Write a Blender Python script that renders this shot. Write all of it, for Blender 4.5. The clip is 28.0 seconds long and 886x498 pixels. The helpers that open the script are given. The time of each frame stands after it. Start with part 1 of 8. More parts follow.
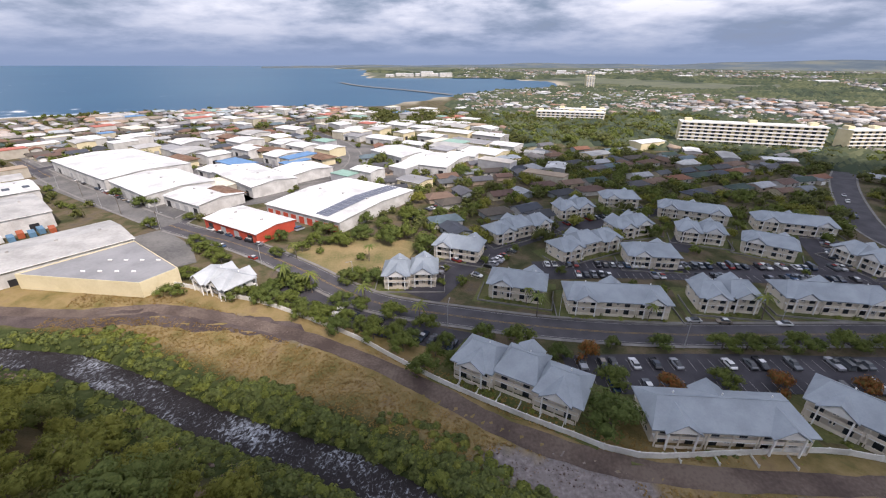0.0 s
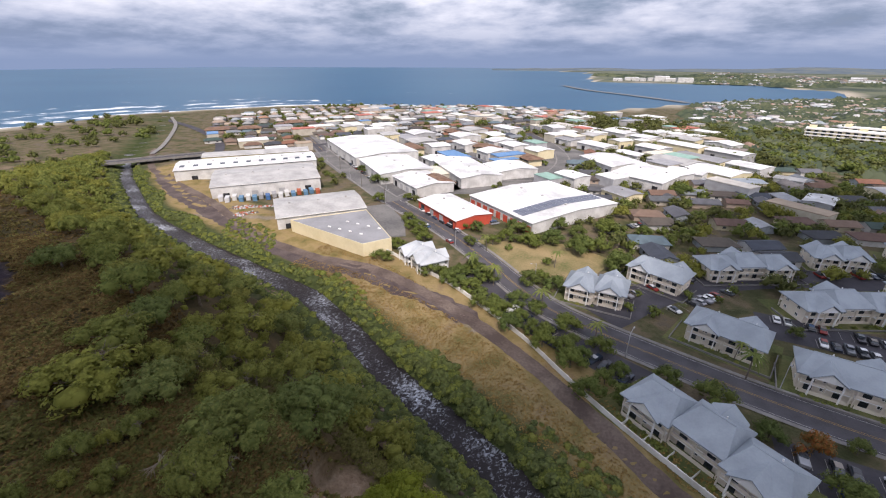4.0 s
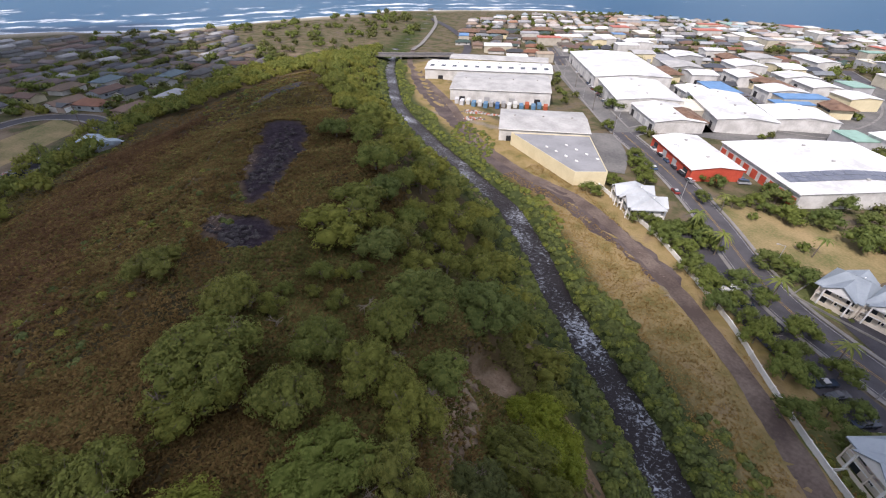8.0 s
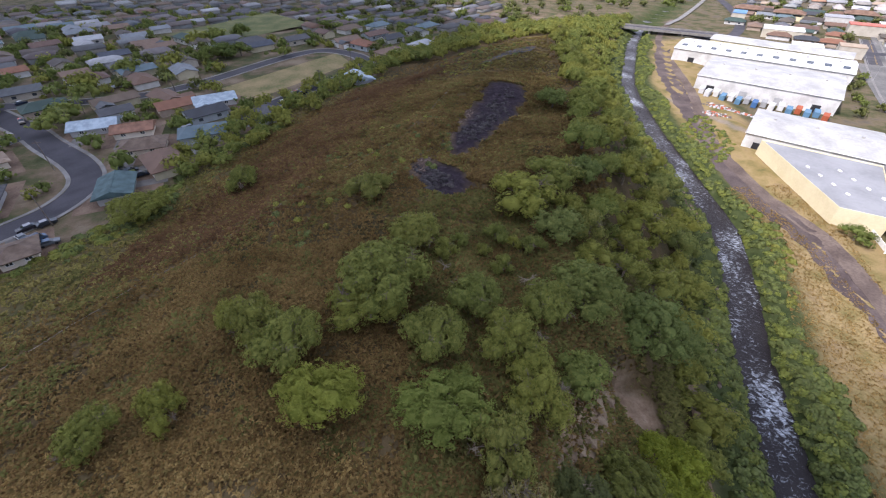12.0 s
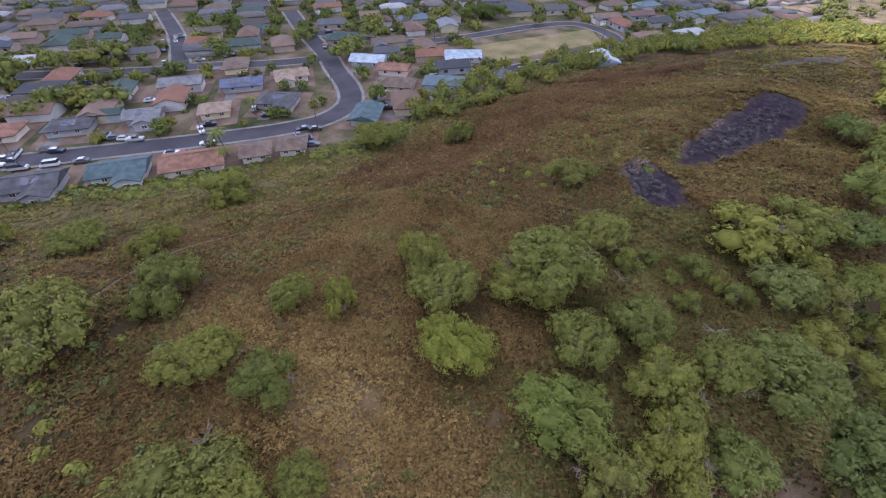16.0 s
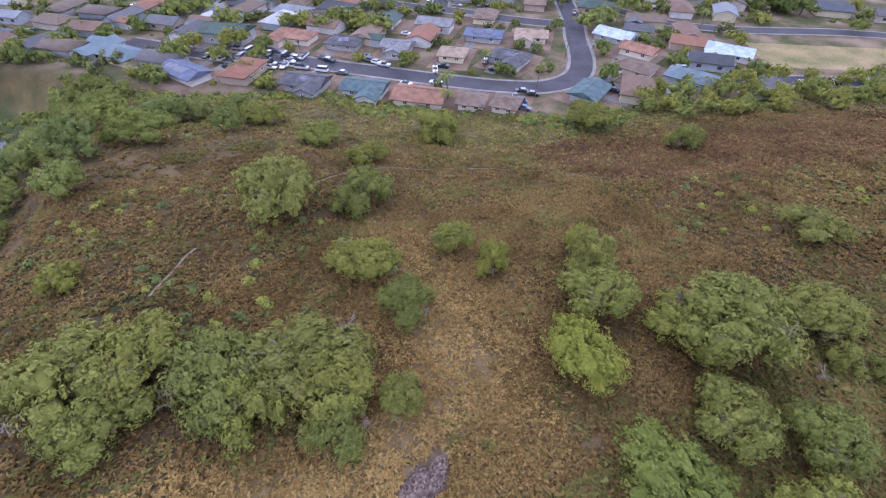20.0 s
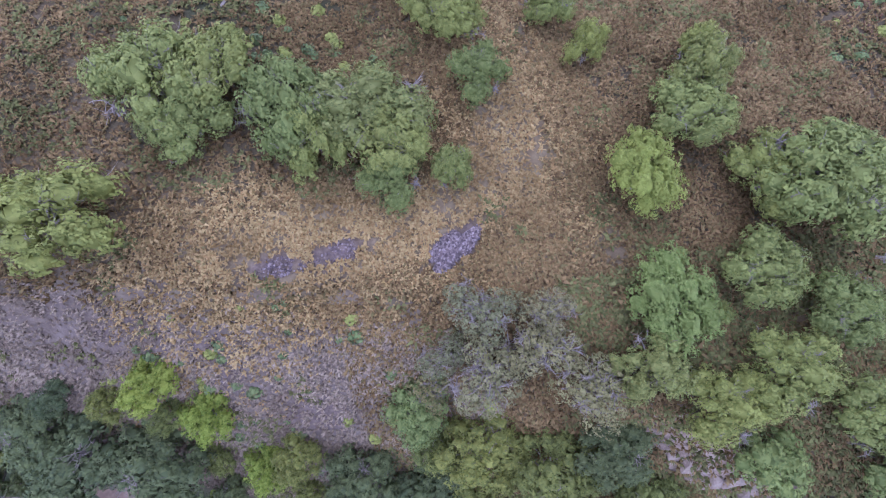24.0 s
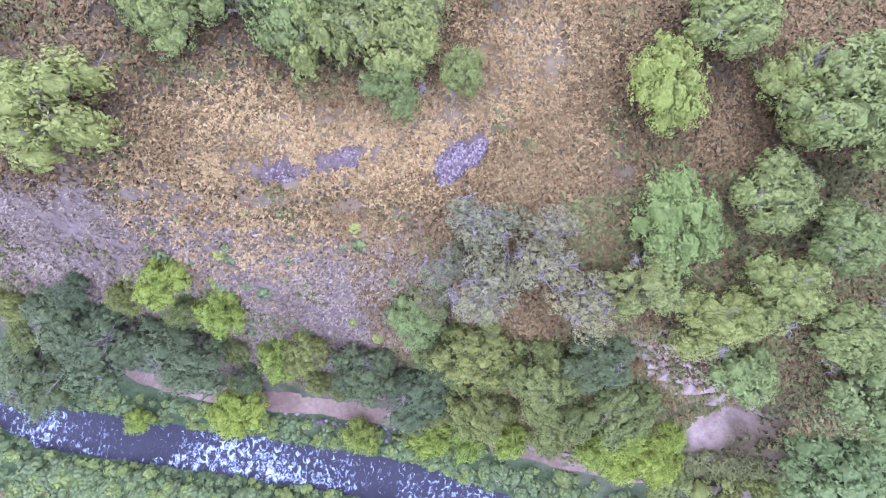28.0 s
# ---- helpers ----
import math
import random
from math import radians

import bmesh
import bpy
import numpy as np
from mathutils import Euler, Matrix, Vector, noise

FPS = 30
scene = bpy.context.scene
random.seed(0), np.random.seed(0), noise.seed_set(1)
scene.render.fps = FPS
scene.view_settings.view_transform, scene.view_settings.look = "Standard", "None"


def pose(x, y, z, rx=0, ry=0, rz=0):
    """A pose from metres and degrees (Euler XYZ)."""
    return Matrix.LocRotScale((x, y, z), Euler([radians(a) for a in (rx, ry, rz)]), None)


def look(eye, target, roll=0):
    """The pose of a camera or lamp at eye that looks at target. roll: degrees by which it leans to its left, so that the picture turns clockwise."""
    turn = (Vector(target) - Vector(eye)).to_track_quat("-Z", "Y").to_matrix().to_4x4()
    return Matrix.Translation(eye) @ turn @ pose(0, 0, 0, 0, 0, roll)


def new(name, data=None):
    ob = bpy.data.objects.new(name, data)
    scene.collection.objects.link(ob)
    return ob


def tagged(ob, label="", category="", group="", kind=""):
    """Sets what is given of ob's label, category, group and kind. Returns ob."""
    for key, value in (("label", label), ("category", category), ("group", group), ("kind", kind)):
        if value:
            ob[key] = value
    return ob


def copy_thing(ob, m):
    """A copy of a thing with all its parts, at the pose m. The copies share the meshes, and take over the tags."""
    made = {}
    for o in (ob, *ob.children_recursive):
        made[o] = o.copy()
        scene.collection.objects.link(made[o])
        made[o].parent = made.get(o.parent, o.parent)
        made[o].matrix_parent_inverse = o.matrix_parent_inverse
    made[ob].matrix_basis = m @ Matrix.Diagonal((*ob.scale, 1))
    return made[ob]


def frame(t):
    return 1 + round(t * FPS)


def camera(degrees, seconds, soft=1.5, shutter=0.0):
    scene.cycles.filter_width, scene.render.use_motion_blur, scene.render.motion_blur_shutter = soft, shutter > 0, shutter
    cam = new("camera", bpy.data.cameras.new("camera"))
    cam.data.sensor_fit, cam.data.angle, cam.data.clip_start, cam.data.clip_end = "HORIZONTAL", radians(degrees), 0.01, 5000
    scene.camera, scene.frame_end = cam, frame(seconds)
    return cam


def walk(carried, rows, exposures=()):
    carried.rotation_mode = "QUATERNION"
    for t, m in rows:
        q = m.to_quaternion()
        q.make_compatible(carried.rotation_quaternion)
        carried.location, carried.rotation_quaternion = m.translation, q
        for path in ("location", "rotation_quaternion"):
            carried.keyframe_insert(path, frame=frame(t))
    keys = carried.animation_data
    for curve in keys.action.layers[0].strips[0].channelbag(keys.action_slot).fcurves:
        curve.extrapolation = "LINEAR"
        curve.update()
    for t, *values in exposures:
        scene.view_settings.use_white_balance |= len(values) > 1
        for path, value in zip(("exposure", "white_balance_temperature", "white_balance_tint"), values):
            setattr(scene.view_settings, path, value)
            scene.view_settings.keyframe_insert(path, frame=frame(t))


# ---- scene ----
# The camera hangs at one spot over the hill and only turns.
cam = camera(94.2, 28.0, soft=1.15)
EYE = 75.0
ROWS = [
    (0, -0.00, -24.87, 0.04), (0.5, 1.26, -24.86, 0.01), (1, 4.66, -24.86, -0.01), (1.5, 8.96, -24.87, -0.06), (2, 13.09, -24.84, 0.03),
    (2.5, 16.94, -24.81, 0.10), (3, 20.59, -24.79, 0.08), (3.5, 24.48, -24.78, 0.13), (5.5, 38.09, -24.81, 0.21), (6, 41.43, -26.19, 0.24),
    (6.5, 45.43, -28.92, 0.33), (7, 49.65, -31.72, 0.37), (7.5, 54.50, -33.84, 0.37), (8, 59.30, -35.38, 0.38), (8.5, 62.81, -36.56, 0.42),
    (9, 66.20, -37.41, 0.30), (9.5, 69.87, -38.06, 0.28), (10, 73.45, -38.47, 0.21), (10.5, 77.64, -38.80, 0.10), (11, 81.03, -38.99, 0.09),
    (11.5, 84.83, -39.09, 0.07), (12, 89.21, -39.22, 0.02), (12.5, 92.86, -39.27, 0.09), (13, 97.12, -39.25, 0.04), (13.5, 101.63, -39.30, 0.05),
    (15.5, 116.91, -41.08, 0.16), (16, 120.66, -42.24, 0.18), (16.5, 124.65, -43.12, 0.29), (17, 128.96, -43.78, 0.34), (17.5, 132.85, -44.30, 0.45),
    (18, 136.40, -44.64, 0.43), (18.5, 139.79, -44.85, 0.51), (19, 143.59, -45.05, 0.58), (19.5, 147.41, -45.19, 0.68), (20, 151.51, -46.16, 0.65),
    (20.5, 155.45, -49.61, 0.68), (21, 158.31, -55.02, 0.72), (21.5, 160.91, -60.01, 0.84), (22, 163.40, -64.51, 0.83), (22.5, 164.93, -68.51, 0.81),
    (24.5, 166.88, -79.07, 1.05), (25, 166.99, -81.90, 1.35), (25.5, 167.30, -83.99, 1.37), (26, 167.42, -85.56, 1.49), (26.5, 167.79, -86.69, 1.35),
    (27, 167.58, -87.55, 1.73), (27.5, 167.89, -88.16, 1.68), (28, 168.79, -88.63, 1.18),
]
EXPOSURES = [(0, 0.18, 6650, 19), (6, 0.12, 6550, 20), (11, 0.48, 6200, 20), (13.5, 0.76, 5980, 23), (17, 1.25, 6020, 29), (20, 1.63, 5870, 31), (22.5, 1.84, 5080, 37), (25, 2.12, 4860, 39), (26.5, 2.5, 4830, 40), (28, 2.8, 4880, 40)]

walk(cam, [(t, pose(0, 0, EYE, 0, 0, yaw) @ pose(0, 0, 0, 90 + pitch, 0, 0) @ pose(0, 0, 0, 0, 0, roll)) for t, yaw, pitch, roll in ROWS],
     exposures=EXPOSURES)

# ---- world and sun ----
SUN_UP, SUN_TURN = 52.0, 150.0
world = bpy.data.worlds.new("sky")
scene.world = world
world.use_nodes = True
wn, wl = world.node_tree.nodes, world.node_tree.links
wn.clear()
w_out, w_bg = wn.new("ShaderNodeOutputWorld"), wn.new("ShaderNodeBackground")
w_sky = wn.new("ShaderNodeTexSky")
w_sky.sky_type, w_sky.sun_disc = "NISHITA", False
w_sky.sun_elevation, w_sky.sun_rotation = radians(SUN_UP), radians(SUN_TURN)
w_sky.air_density, w_sky.dust_density = 1.2, 2.0
w_co, w_sep = wn.new("ShaderNodeTexCoord"), wn.new("ShaderNodeSeparateXYZ")
wl.new(w_co.outputs["Generated"], w_sep.inputs[0])


def wmath(op, a, b=None):
    n = wn.new("ShaderNodeMath")
    n.operation = op
    for i, v in enumerate((a, b)):
        if v is None:
            continue
        if isinstance(v, (int, float)):
            n.inputs[i].default_value = v
        else:
            wl.new(v, n.inputs[i])
    return n.outputs[0]


# a deck of cloud seen at a low slant: the pattern is laid on a plane overhead
w_h = wmath("MAXIMUM", w_sep.outputs[2], 0.0)
w_div = wmath("ADD", w_h, 0.2)
w_comb = wn.new("ShaderNodeCombineXYZ")
wl.new(wmath("DIVIDE", w_sep.outputs[0], w_div), w_comb.inputs[0])
wl.new(wmath("DIVIDE", w_sep.outputs[1], w_div), w_comb.inputs[1])
w_noise = wn.new("ShaderNodeTexNoise")
w_noise.inputs["Scale"].default_value, w_noise.inputs["Detail"].default_value, w_noise.inputs["Roughness"].default_value = 1.0, 8, 0.58
wl.new(w_comb.outputs[0], w_noise.inputs["Vector"])
w_ramp = wn.new("ShaderNodeValToRGB")
w_ramp.color_ramp.elements[0].position, w_ramp.color_ramp.elements[0].color = 0.38, (2.9, 4.3, 7.0, 1)
w_ramp.color_ramp.elements[1].position, w_ramp.color_ramp.elements[1].color = 0.62, (14.0, 14.8, 16.0, 1)
wl.new(w_noise.outputs["Fac"], w_ramp.inputs[0])
w_cover = wn.new("ShaderNodeValToRGB")
w_cover.color_ramp.elements[0].position, w_cover.color_ramp.elements[0].color = 0.30, (0.35, 0.35, 0.35, 1)
w_cover.color_ramp.elements[1].position, w_cover.color_ramp.elements[1].color = 0.50, (0.95, 0.95, 0.95, 1)
wl.new(w_noise.outputs["Fac"], w_cover.inputs[0])
w_mix = wn.new("ShaderNodeMix")
w_mix.data_type = "RGBA"
wl.new(w_cover.outputs[0], w_mix.inputs[0])
wl.new(w_sky.outputs[0], w_mix.inputs[6])
wl.new(w_ramp.outputs[0], w_mix.inputs[7])
# low haze along the horizon
w_haze = wn.new("ShaderNodeMix")
w_haze.data_type = "RGBA"
w_hz = wn.new("ShaderNodeMapRange")
w_hz.inputs[1].default_value, w_hz.inputs[2].default_value, w_hz.inputs[3].default_value, w_hz.inputs[4].default_value = 0.0, 0.11, 1.0, 0.0
wl.new(w_sep.outputs[2], w_hz.inputs[0])
wl.new(w_hz.outputs[0], w_haze.inputs[0])
wl.new(w_mix.outputs[2], w_haze.inputs[6])
w_haze.inputs[7].default_value = (3.4, 4.7, 7.2, 1)
# the deck is a little brighter overhead
w_up = wn.new("ShaderNodeMapRange")
w_up.inputs[1].default_value, w_up.inputs[2].default_value, w_up.inputs[3].default_value, w_up.inputs[4].default_value = 0.1, 0.6, 1.05, 1.32
wl.new(w_sep.outputs[2], w_up.inputs[0])
w_dim = wn.new("ShaderNodeVectorMath")
w_dim.operation = "SCALE"
wl.new(w_haze.outputs[2], w_dim.inputs[0])
wl.new(w_up.outputs[0], w_dim.inputs["Scale"])
wl.new(w_dim.outputs[0], w_bg.inputs[0])
w_bg.inputs[1].default_value = 0.065
wl.new(w_bg.outputs[0], w_out.inputs[0])

sun = new("sun", bpy.data.lights.new("sun", "SUN"))
sun.data.energy, sun.data.angle, sun.data.color = 4.4, radians(2.0), (1.0, 0.95, 0.87)
s_dir = Vector((math.sin(radians(SUN_TURN)) * math.cos(radians(SUN_UP)), math.cos(radians(SUN_TURN)) * math.cos(radians(SUN_UP)), math.sin(radians(SUN_UP))))
sun.matrix_world = look(s_dir * 400, (0, 0, 0))

# an added cloud sheet, never in view, that keeps the sun off the hill and the streets behind it, while the town by the
# sea lies in the sun
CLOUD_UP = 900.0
M_SHADE_CLOUD = bpy.data.materials.new("cloud")
M_SHADE_CLOUD.use_nodes = True
c_n, c_l = M_SHADE_CLOUD.node_tree.nodes, M_SHADE_CLOUD.node_tree.links
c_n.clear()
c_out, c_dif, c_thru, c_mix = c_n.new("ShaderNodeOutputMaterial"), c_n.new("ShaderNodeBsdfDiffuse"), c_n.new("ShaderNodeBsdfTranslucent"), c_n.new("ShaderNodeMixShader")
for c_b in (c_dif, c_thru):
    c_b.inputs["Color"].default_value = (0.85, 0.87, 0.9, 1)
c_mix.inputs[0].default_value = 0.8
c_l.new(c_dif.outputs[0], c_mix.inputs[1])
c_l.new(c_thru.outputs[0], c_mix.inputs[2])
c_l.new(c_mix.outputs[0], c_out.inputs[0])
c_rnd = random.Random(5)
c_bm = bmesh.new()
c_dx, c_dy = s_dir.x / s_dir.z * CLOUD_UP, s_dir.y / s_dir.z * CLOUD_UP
# drawn as the outline of the shade it has to cast on the ground
c_shade_edge = [(-760, -60), (-430, 5), (-210, 38), (-95, 50), (-30, 64), (8, 98), (22, 180), (62, 288), (120, 342), (270, 330), (430, 240), (540, -20), (420, -420), (0, -700), (-420, -660), (-780, -360)]
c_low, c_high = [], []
for c_i, (c_x, c_y) in enumerate(c_shade_edge):
    c_x2, c_y2 = c_shade_edge[(c_i + 1) % len(c_shade_edge)]
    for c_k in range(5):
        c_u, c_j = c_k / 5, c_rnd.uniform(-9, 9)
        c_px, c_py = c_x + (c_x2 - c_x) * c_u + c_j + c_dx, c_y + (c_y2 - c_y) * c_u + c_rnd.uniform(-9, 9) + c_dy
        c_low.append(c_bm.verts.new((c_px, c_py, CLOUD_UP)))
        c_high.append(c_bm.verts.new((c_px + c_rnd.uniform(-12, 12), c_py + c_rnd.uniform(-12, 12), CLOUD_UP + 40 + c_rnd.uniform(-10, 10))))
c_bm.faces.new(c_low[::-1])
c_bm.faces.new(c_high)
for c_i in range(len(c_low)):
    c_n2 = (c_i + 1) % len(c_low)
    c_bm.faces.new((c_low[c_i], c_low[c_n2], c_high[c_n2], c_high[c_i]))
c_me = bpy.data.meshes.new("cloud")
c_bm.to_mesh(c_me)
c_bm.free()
c_me.materials.append(M_SHADE_CLOUD)
tagged(new("cloud", c_me), "unseen cloud sheet added to shade the hill", "cloud", kind="structure")


# ---- materials ----
def mat(name, colors, rough=0.8, scale=1.0, fine=9.0, bump=0.0, metal=0.0, spread=0.0, obj=False, island=False, detail=5.0, spec=0.3):
    """A surface of two or more colours that change in two scales of noise; obj or island picks along the ramp piece by piece."""
    m = bpy.data.materials.new(name)
    m.use_nodes = True
    n, l = m.node_tree.nodes, m.node_tree.links
    b = n["Principled BSDF"]
    b.inputs["Roughness"].default_value, b.inputs["Metallic"].default_value = rough, metal
    b.inputs["Specular IOR Level"].default_value = spec
    tc = n.new("ShaderNodeTexCoord")
    ge = n.new("ShaderNodeNewGeometry")
    vec = ge.outputs["Position"]
    a = n.new("ShaderNodeTexNoise")
    a.inputs["Scale"].default_value, a.inputs["Detail"].default_value = scale, detail
    f = n.new("ShaderNodeTexNoise")
    f.inputs["Scale"].default_value, f.inputs["Detail"].default_value = scale * fine, 3
    for x in (a, f):
        l.new(vec, x.inputs["Vector"])
    ramp = n.new("ShaderNodeValToRGB")
    el = ramp.color_ramp.elements
    while len(el) < len(colors):
        el.new(0.5)
    for i, c in enumerate(colors):
        k = i / max(1, len(colors) - 1)
        el[i].position = k if (obj or island) else 0.3 + 0.4 * k
        el[i].color = (*c, 1)
    if obj or island:
        if obj:
            src = n.new("ShaderNodeObjectInfo").outputs["Random"]
            ramp.color_ramp.interpolation = "CONSTANT"
            for i in range(len(colors)):
                el[i].position = i / len(colors)
        else:
            src = ge.outputs["Random Per Island"]
        l.new(src, ramp.inputs[0])
    else:
        mx = n.new("ShaderNodeMath")
        mx.operation = "MULTIPLY_ADD"
        l.new(f.outputs["Fac"], mx.inputs[0])
        mx.inputs[1].default_value = 0.5
        half = n.new("ShaderNodeMath")
        half.operation = "MULTIPLY_ADD"
        l.new(a.outputs["Fac"], half.inputs[0])
        half.inputs[1].default_value, half.inputs[2].default_value = 1.2, -0.35
        l.new(half.outputs[0], mx.inputs[2])
        l.new(mx.outputs[0], ramp.inputs[0])
    col = ramp.outputs[0]
    if obj or island or spread:
        dirt = n.new("ShaderNodeMix")
        dirt.data_type, dirt.blend_type = "RGBA", "MULTIPLY"
        dirt.inputs[0].default_value = spread or 0.35
        l.new(col, dirt.inputs[6])
        dr = n.new("ShaderNodeValToRGB")
        dr.color_ramp.elements[0].position, dr.color_ramp.elements[0].color = 0.35, (0.5, 0.48, 0.45, 1)
        dr.color_ramp.elements[1].position = 0.6
        l.new(a.outputs["Fac"], dr.inputs[0])
        l.new(dr.outputs[0], dirt.inputs[7])
        col = dirt.outputs[2]
    l.new(col, b.inputs["Base Color"])
    if bump:
        bp = n.new("ShaderNodeBump")
        bp.inputs["Strength"].default_value, bp.inputs["Distance"].default_value = min(bump, 1.0), 0.1 * max(1.0, bump)
        l.new(f.outputs["Fac"], bp.inputs["Height"])
        l.new(bp.outputs[0], b.inputs["Normal"])
    return m


M_ASPHALT = mat("asphalt", [(0.05, 0.047, 0.053), (0.082, 0.078, 0.084)], 0.9, 0.15, 20, 0.3)
M_LOT = mat("old_asphalt", [(0.037, 0.035, 0.041), (0.062, 0.058, 0.066)], 0.9, 0.12, 20, 0.3)
M_YARD = mat("pale_yard", [(0.085, 0.083, 0.082), (0.17, 0.162, 0.152)], 0.9, 0.06, 14, 0.2)
M_CONCRETE = mat("concrete", [(0.15, 0.14, 0.13), (0.22, 0.21, 0.195)], 0.85, 0.3, 10, 0.2)
M_LINE = mat("road_paint", [(0.26, 0.25, 0.23), (0.42, 0.41, 0.38)], 0.7, 0.8)
M_YELLOW = mat("yellow_paint", [(0.22, 0.14, 0.04), (0.34, 0.22, 0.06)], 0.7, 0.8)
M_DIRT = mat("bare_dirt", [(0.115, 0.07, 0.04), (0.165, 0.108, 0.064), (0.205, 0.145, 0.088)], 0.95, 0.12, 14, 0.6)
M_FOOTPATH = mat("worn_footpath", [(0.12, 0.092, 0.065), (0.19, 0.15, 0.11)], 0.95, 0.3, 10, 0.5)
M_PAD = mat("old_asphalt", [(0.028, 0.024, 0.026), (0.045, 0.04, 0.042), (0.075, 0.068, 0.066)], 0.92, 0.25, 9, 0.4)
M_PATH = mat("dirt_track", [(0.07, 0.05, 0.042), (0.105, 0.078, 0.064), (0.15, 0.115, 0.092)], 0.95, 0.1, 16, 0.6)
M_TANGRASS = mat("dry_grass", [(0.10, 0.105, 0.034), (0.19, 0.15, 0.068), (0.27, 0.20, 0.10)], 0.95, 0.07, 18, 0.8)
M_LAWN = mat("lawn", [(0.06, 0.075, 0.022), (0.10, 0.108, 0.036), (0.15, 0.138, 0.055)], 0.95, 0.09, 16, 0.5)
M_GREENBANK = mat("bank_scrub", [(0.03, 0.055, 0.012), (0.065, 0.10, 0.02)], 0.95, 0.3, 8, 1.0)
M_ROOF_METAL = mat("pale_metal_roof", [(0.24, 0.275, 0.305), (0.295, 0.33, 0.36)], 0.5, 0.2, 12, 0.05, spec=0.5, spread=0.15)
M_ROOF_WHITE = mat("white_roof", [(0.50, 0.50, 0.49), (0.64, 0.64, 0.63), (0.72, 0.72, 0.71)], 0.5, 0.08, 8, 0.05, spread=0.25)
M_ROOF_GREY = mat("grey_roof", [(0.20, 0.20, 0.205), (0.26, 0.26, 0.265)], 0.75, 0.1, 10, 0.1)
M_ROOF_TIN = mat("old_tin_roof", [(0.30, 0.295, 0.28), (0.42, 0.41, 0.39)], 0.55, 0.12, 8, 0.1, spread=0.12)
M_WALL_BEIGE = mat("beige_siding", [(0.62, 0.55, 0.45), (0.70, 0.63, 0.53)], 0.8, 0.3, 10, 0.1)
M_WALL_CREAM = mat("cream_wall", [(0.60, 0.52, 0.33), (0.68, 0.6, 0.4)], 0.8, 0.2, 8, 0.1)
M_WALL_WHITE = mat("white_wall", [(0.48, 0.47, 0.45), (0.6, 0.59, 0.565)], 0.8, 0.2, 8, 0.1, spread=0.25)
M_WALL_RED = mat("red_wall", [(0.42, 0.06, 0.035), (0.52, 0.09, 0.05)], 0.7, 0.2, 8, 0.1)
M_WALL_GREY = mat("grey_wall", [(0.30, 0.30, 0.30), (0.38, 0.38, 0.38)], 0.8, 0.2, 8, 0.1)
M_TRIM = mat("white_trim", [(0.74, 0.73, 0.7), (0.82, 0.81, 0.79)], 0.6, 0.5)
M_GLASS = mat("window_glass", [(0.025, 0.03, 0.035), (0.05, 0.06, 0.07)], 0.08, 0.2, spec=0.6)
M_PANEL = mat("solar_glass", [(0.10, 0.11, 0.14), (0.14, 0.15, 0.18)], 0.25, 0.3, spec=0.5)
# dark doors; also panels coloured as the shade inside open doorways
M_DARK = mat("dark_door_and_shade", [(0.02, 0.02, 0.022), (0.035, 0.035, 0.04)], 0.7, 0.3)
M_FENCE = mat("white_fence", [(0.60, 0.59, 0.55), (0.72, 0.71, 0.67)], 0.8, 0.2, 8, 0.1, spread=0.3)
M_HOUSE_ROOF = mat("house_roof", [(0.075, 0.075, 0.08), (0.12, 0.075, 0.06), (0.06, 0.068, 0.085), (0.13, 0.095, 0.07), (0.145, 0.09, 0.065), (0.07, 0.058, 0.05), (0.05, 0.053, 0.06), (0.2, 0.095, 0.06), (0.17, 0.115, 0.085), (0.10, 0.085, 0.07), (0.09, 0.095, 0.10), (0.33, 0.34, 0.35), (0.11, 0.15, 0.17), (0.045, 0.07, 0.06), (0.11, 0.11, 0.12), (0.17, 0.185, 0.20)], 0.8, 0.4, 8, 0.2, obj=True)
M_HOUSE_WALL = mat("house_wall", [(0.42, 0.38, 0.32), (0.5, 0.49, 0.46), (0.33, 0.36, 0.38), (0.45, 0.40, 0.28), (0.38, 0.30, 0.24), (0.55, 0.54, 0.52)], 0.85, 0.4, 8, 0.1, obj=True)
M_CAR = mat("car_paint", [(0.62, 0.62, 0.62), (0.3, 0.31, 0.33), (0.02, 0.02, 0.025), (0.6, 0.6, 0.58), (0.12, 0.13, 0.14), (0.03, 0.03, 0.035), (0.05, 0.09, 0.16), (0.4, 0.4, 0.4), (0.03, 0.035, 0.04), (0.2, 0.17, 0.14), (0.62, 0.62, 0.62), (0.10, 0.11, 0.12), (0.22, 0.03, 0.025), (0.02, 0.03, 0.05), (0.25, 0.25, 0.27)], 0.25, 0.6, obj=True, spread=0.1, spec=0.6)
M_TYRE = mat("tyre", [(0.015, 0.015, 0.015), (0.03, 0.03, 0.03)], 0.9, 3)
M_BARK = mat("bark", [(0.09, 0.07, 0.055), (0.17, 0.145, 0.12)], 0.95, 1.5, 6, 0.6)
M_DEAD = mat("bleached_wood", [(0.13, 0.1, 0.073), (0.25, 0.2, 0.15)], 0.9, 2.0, 6, 0.3)


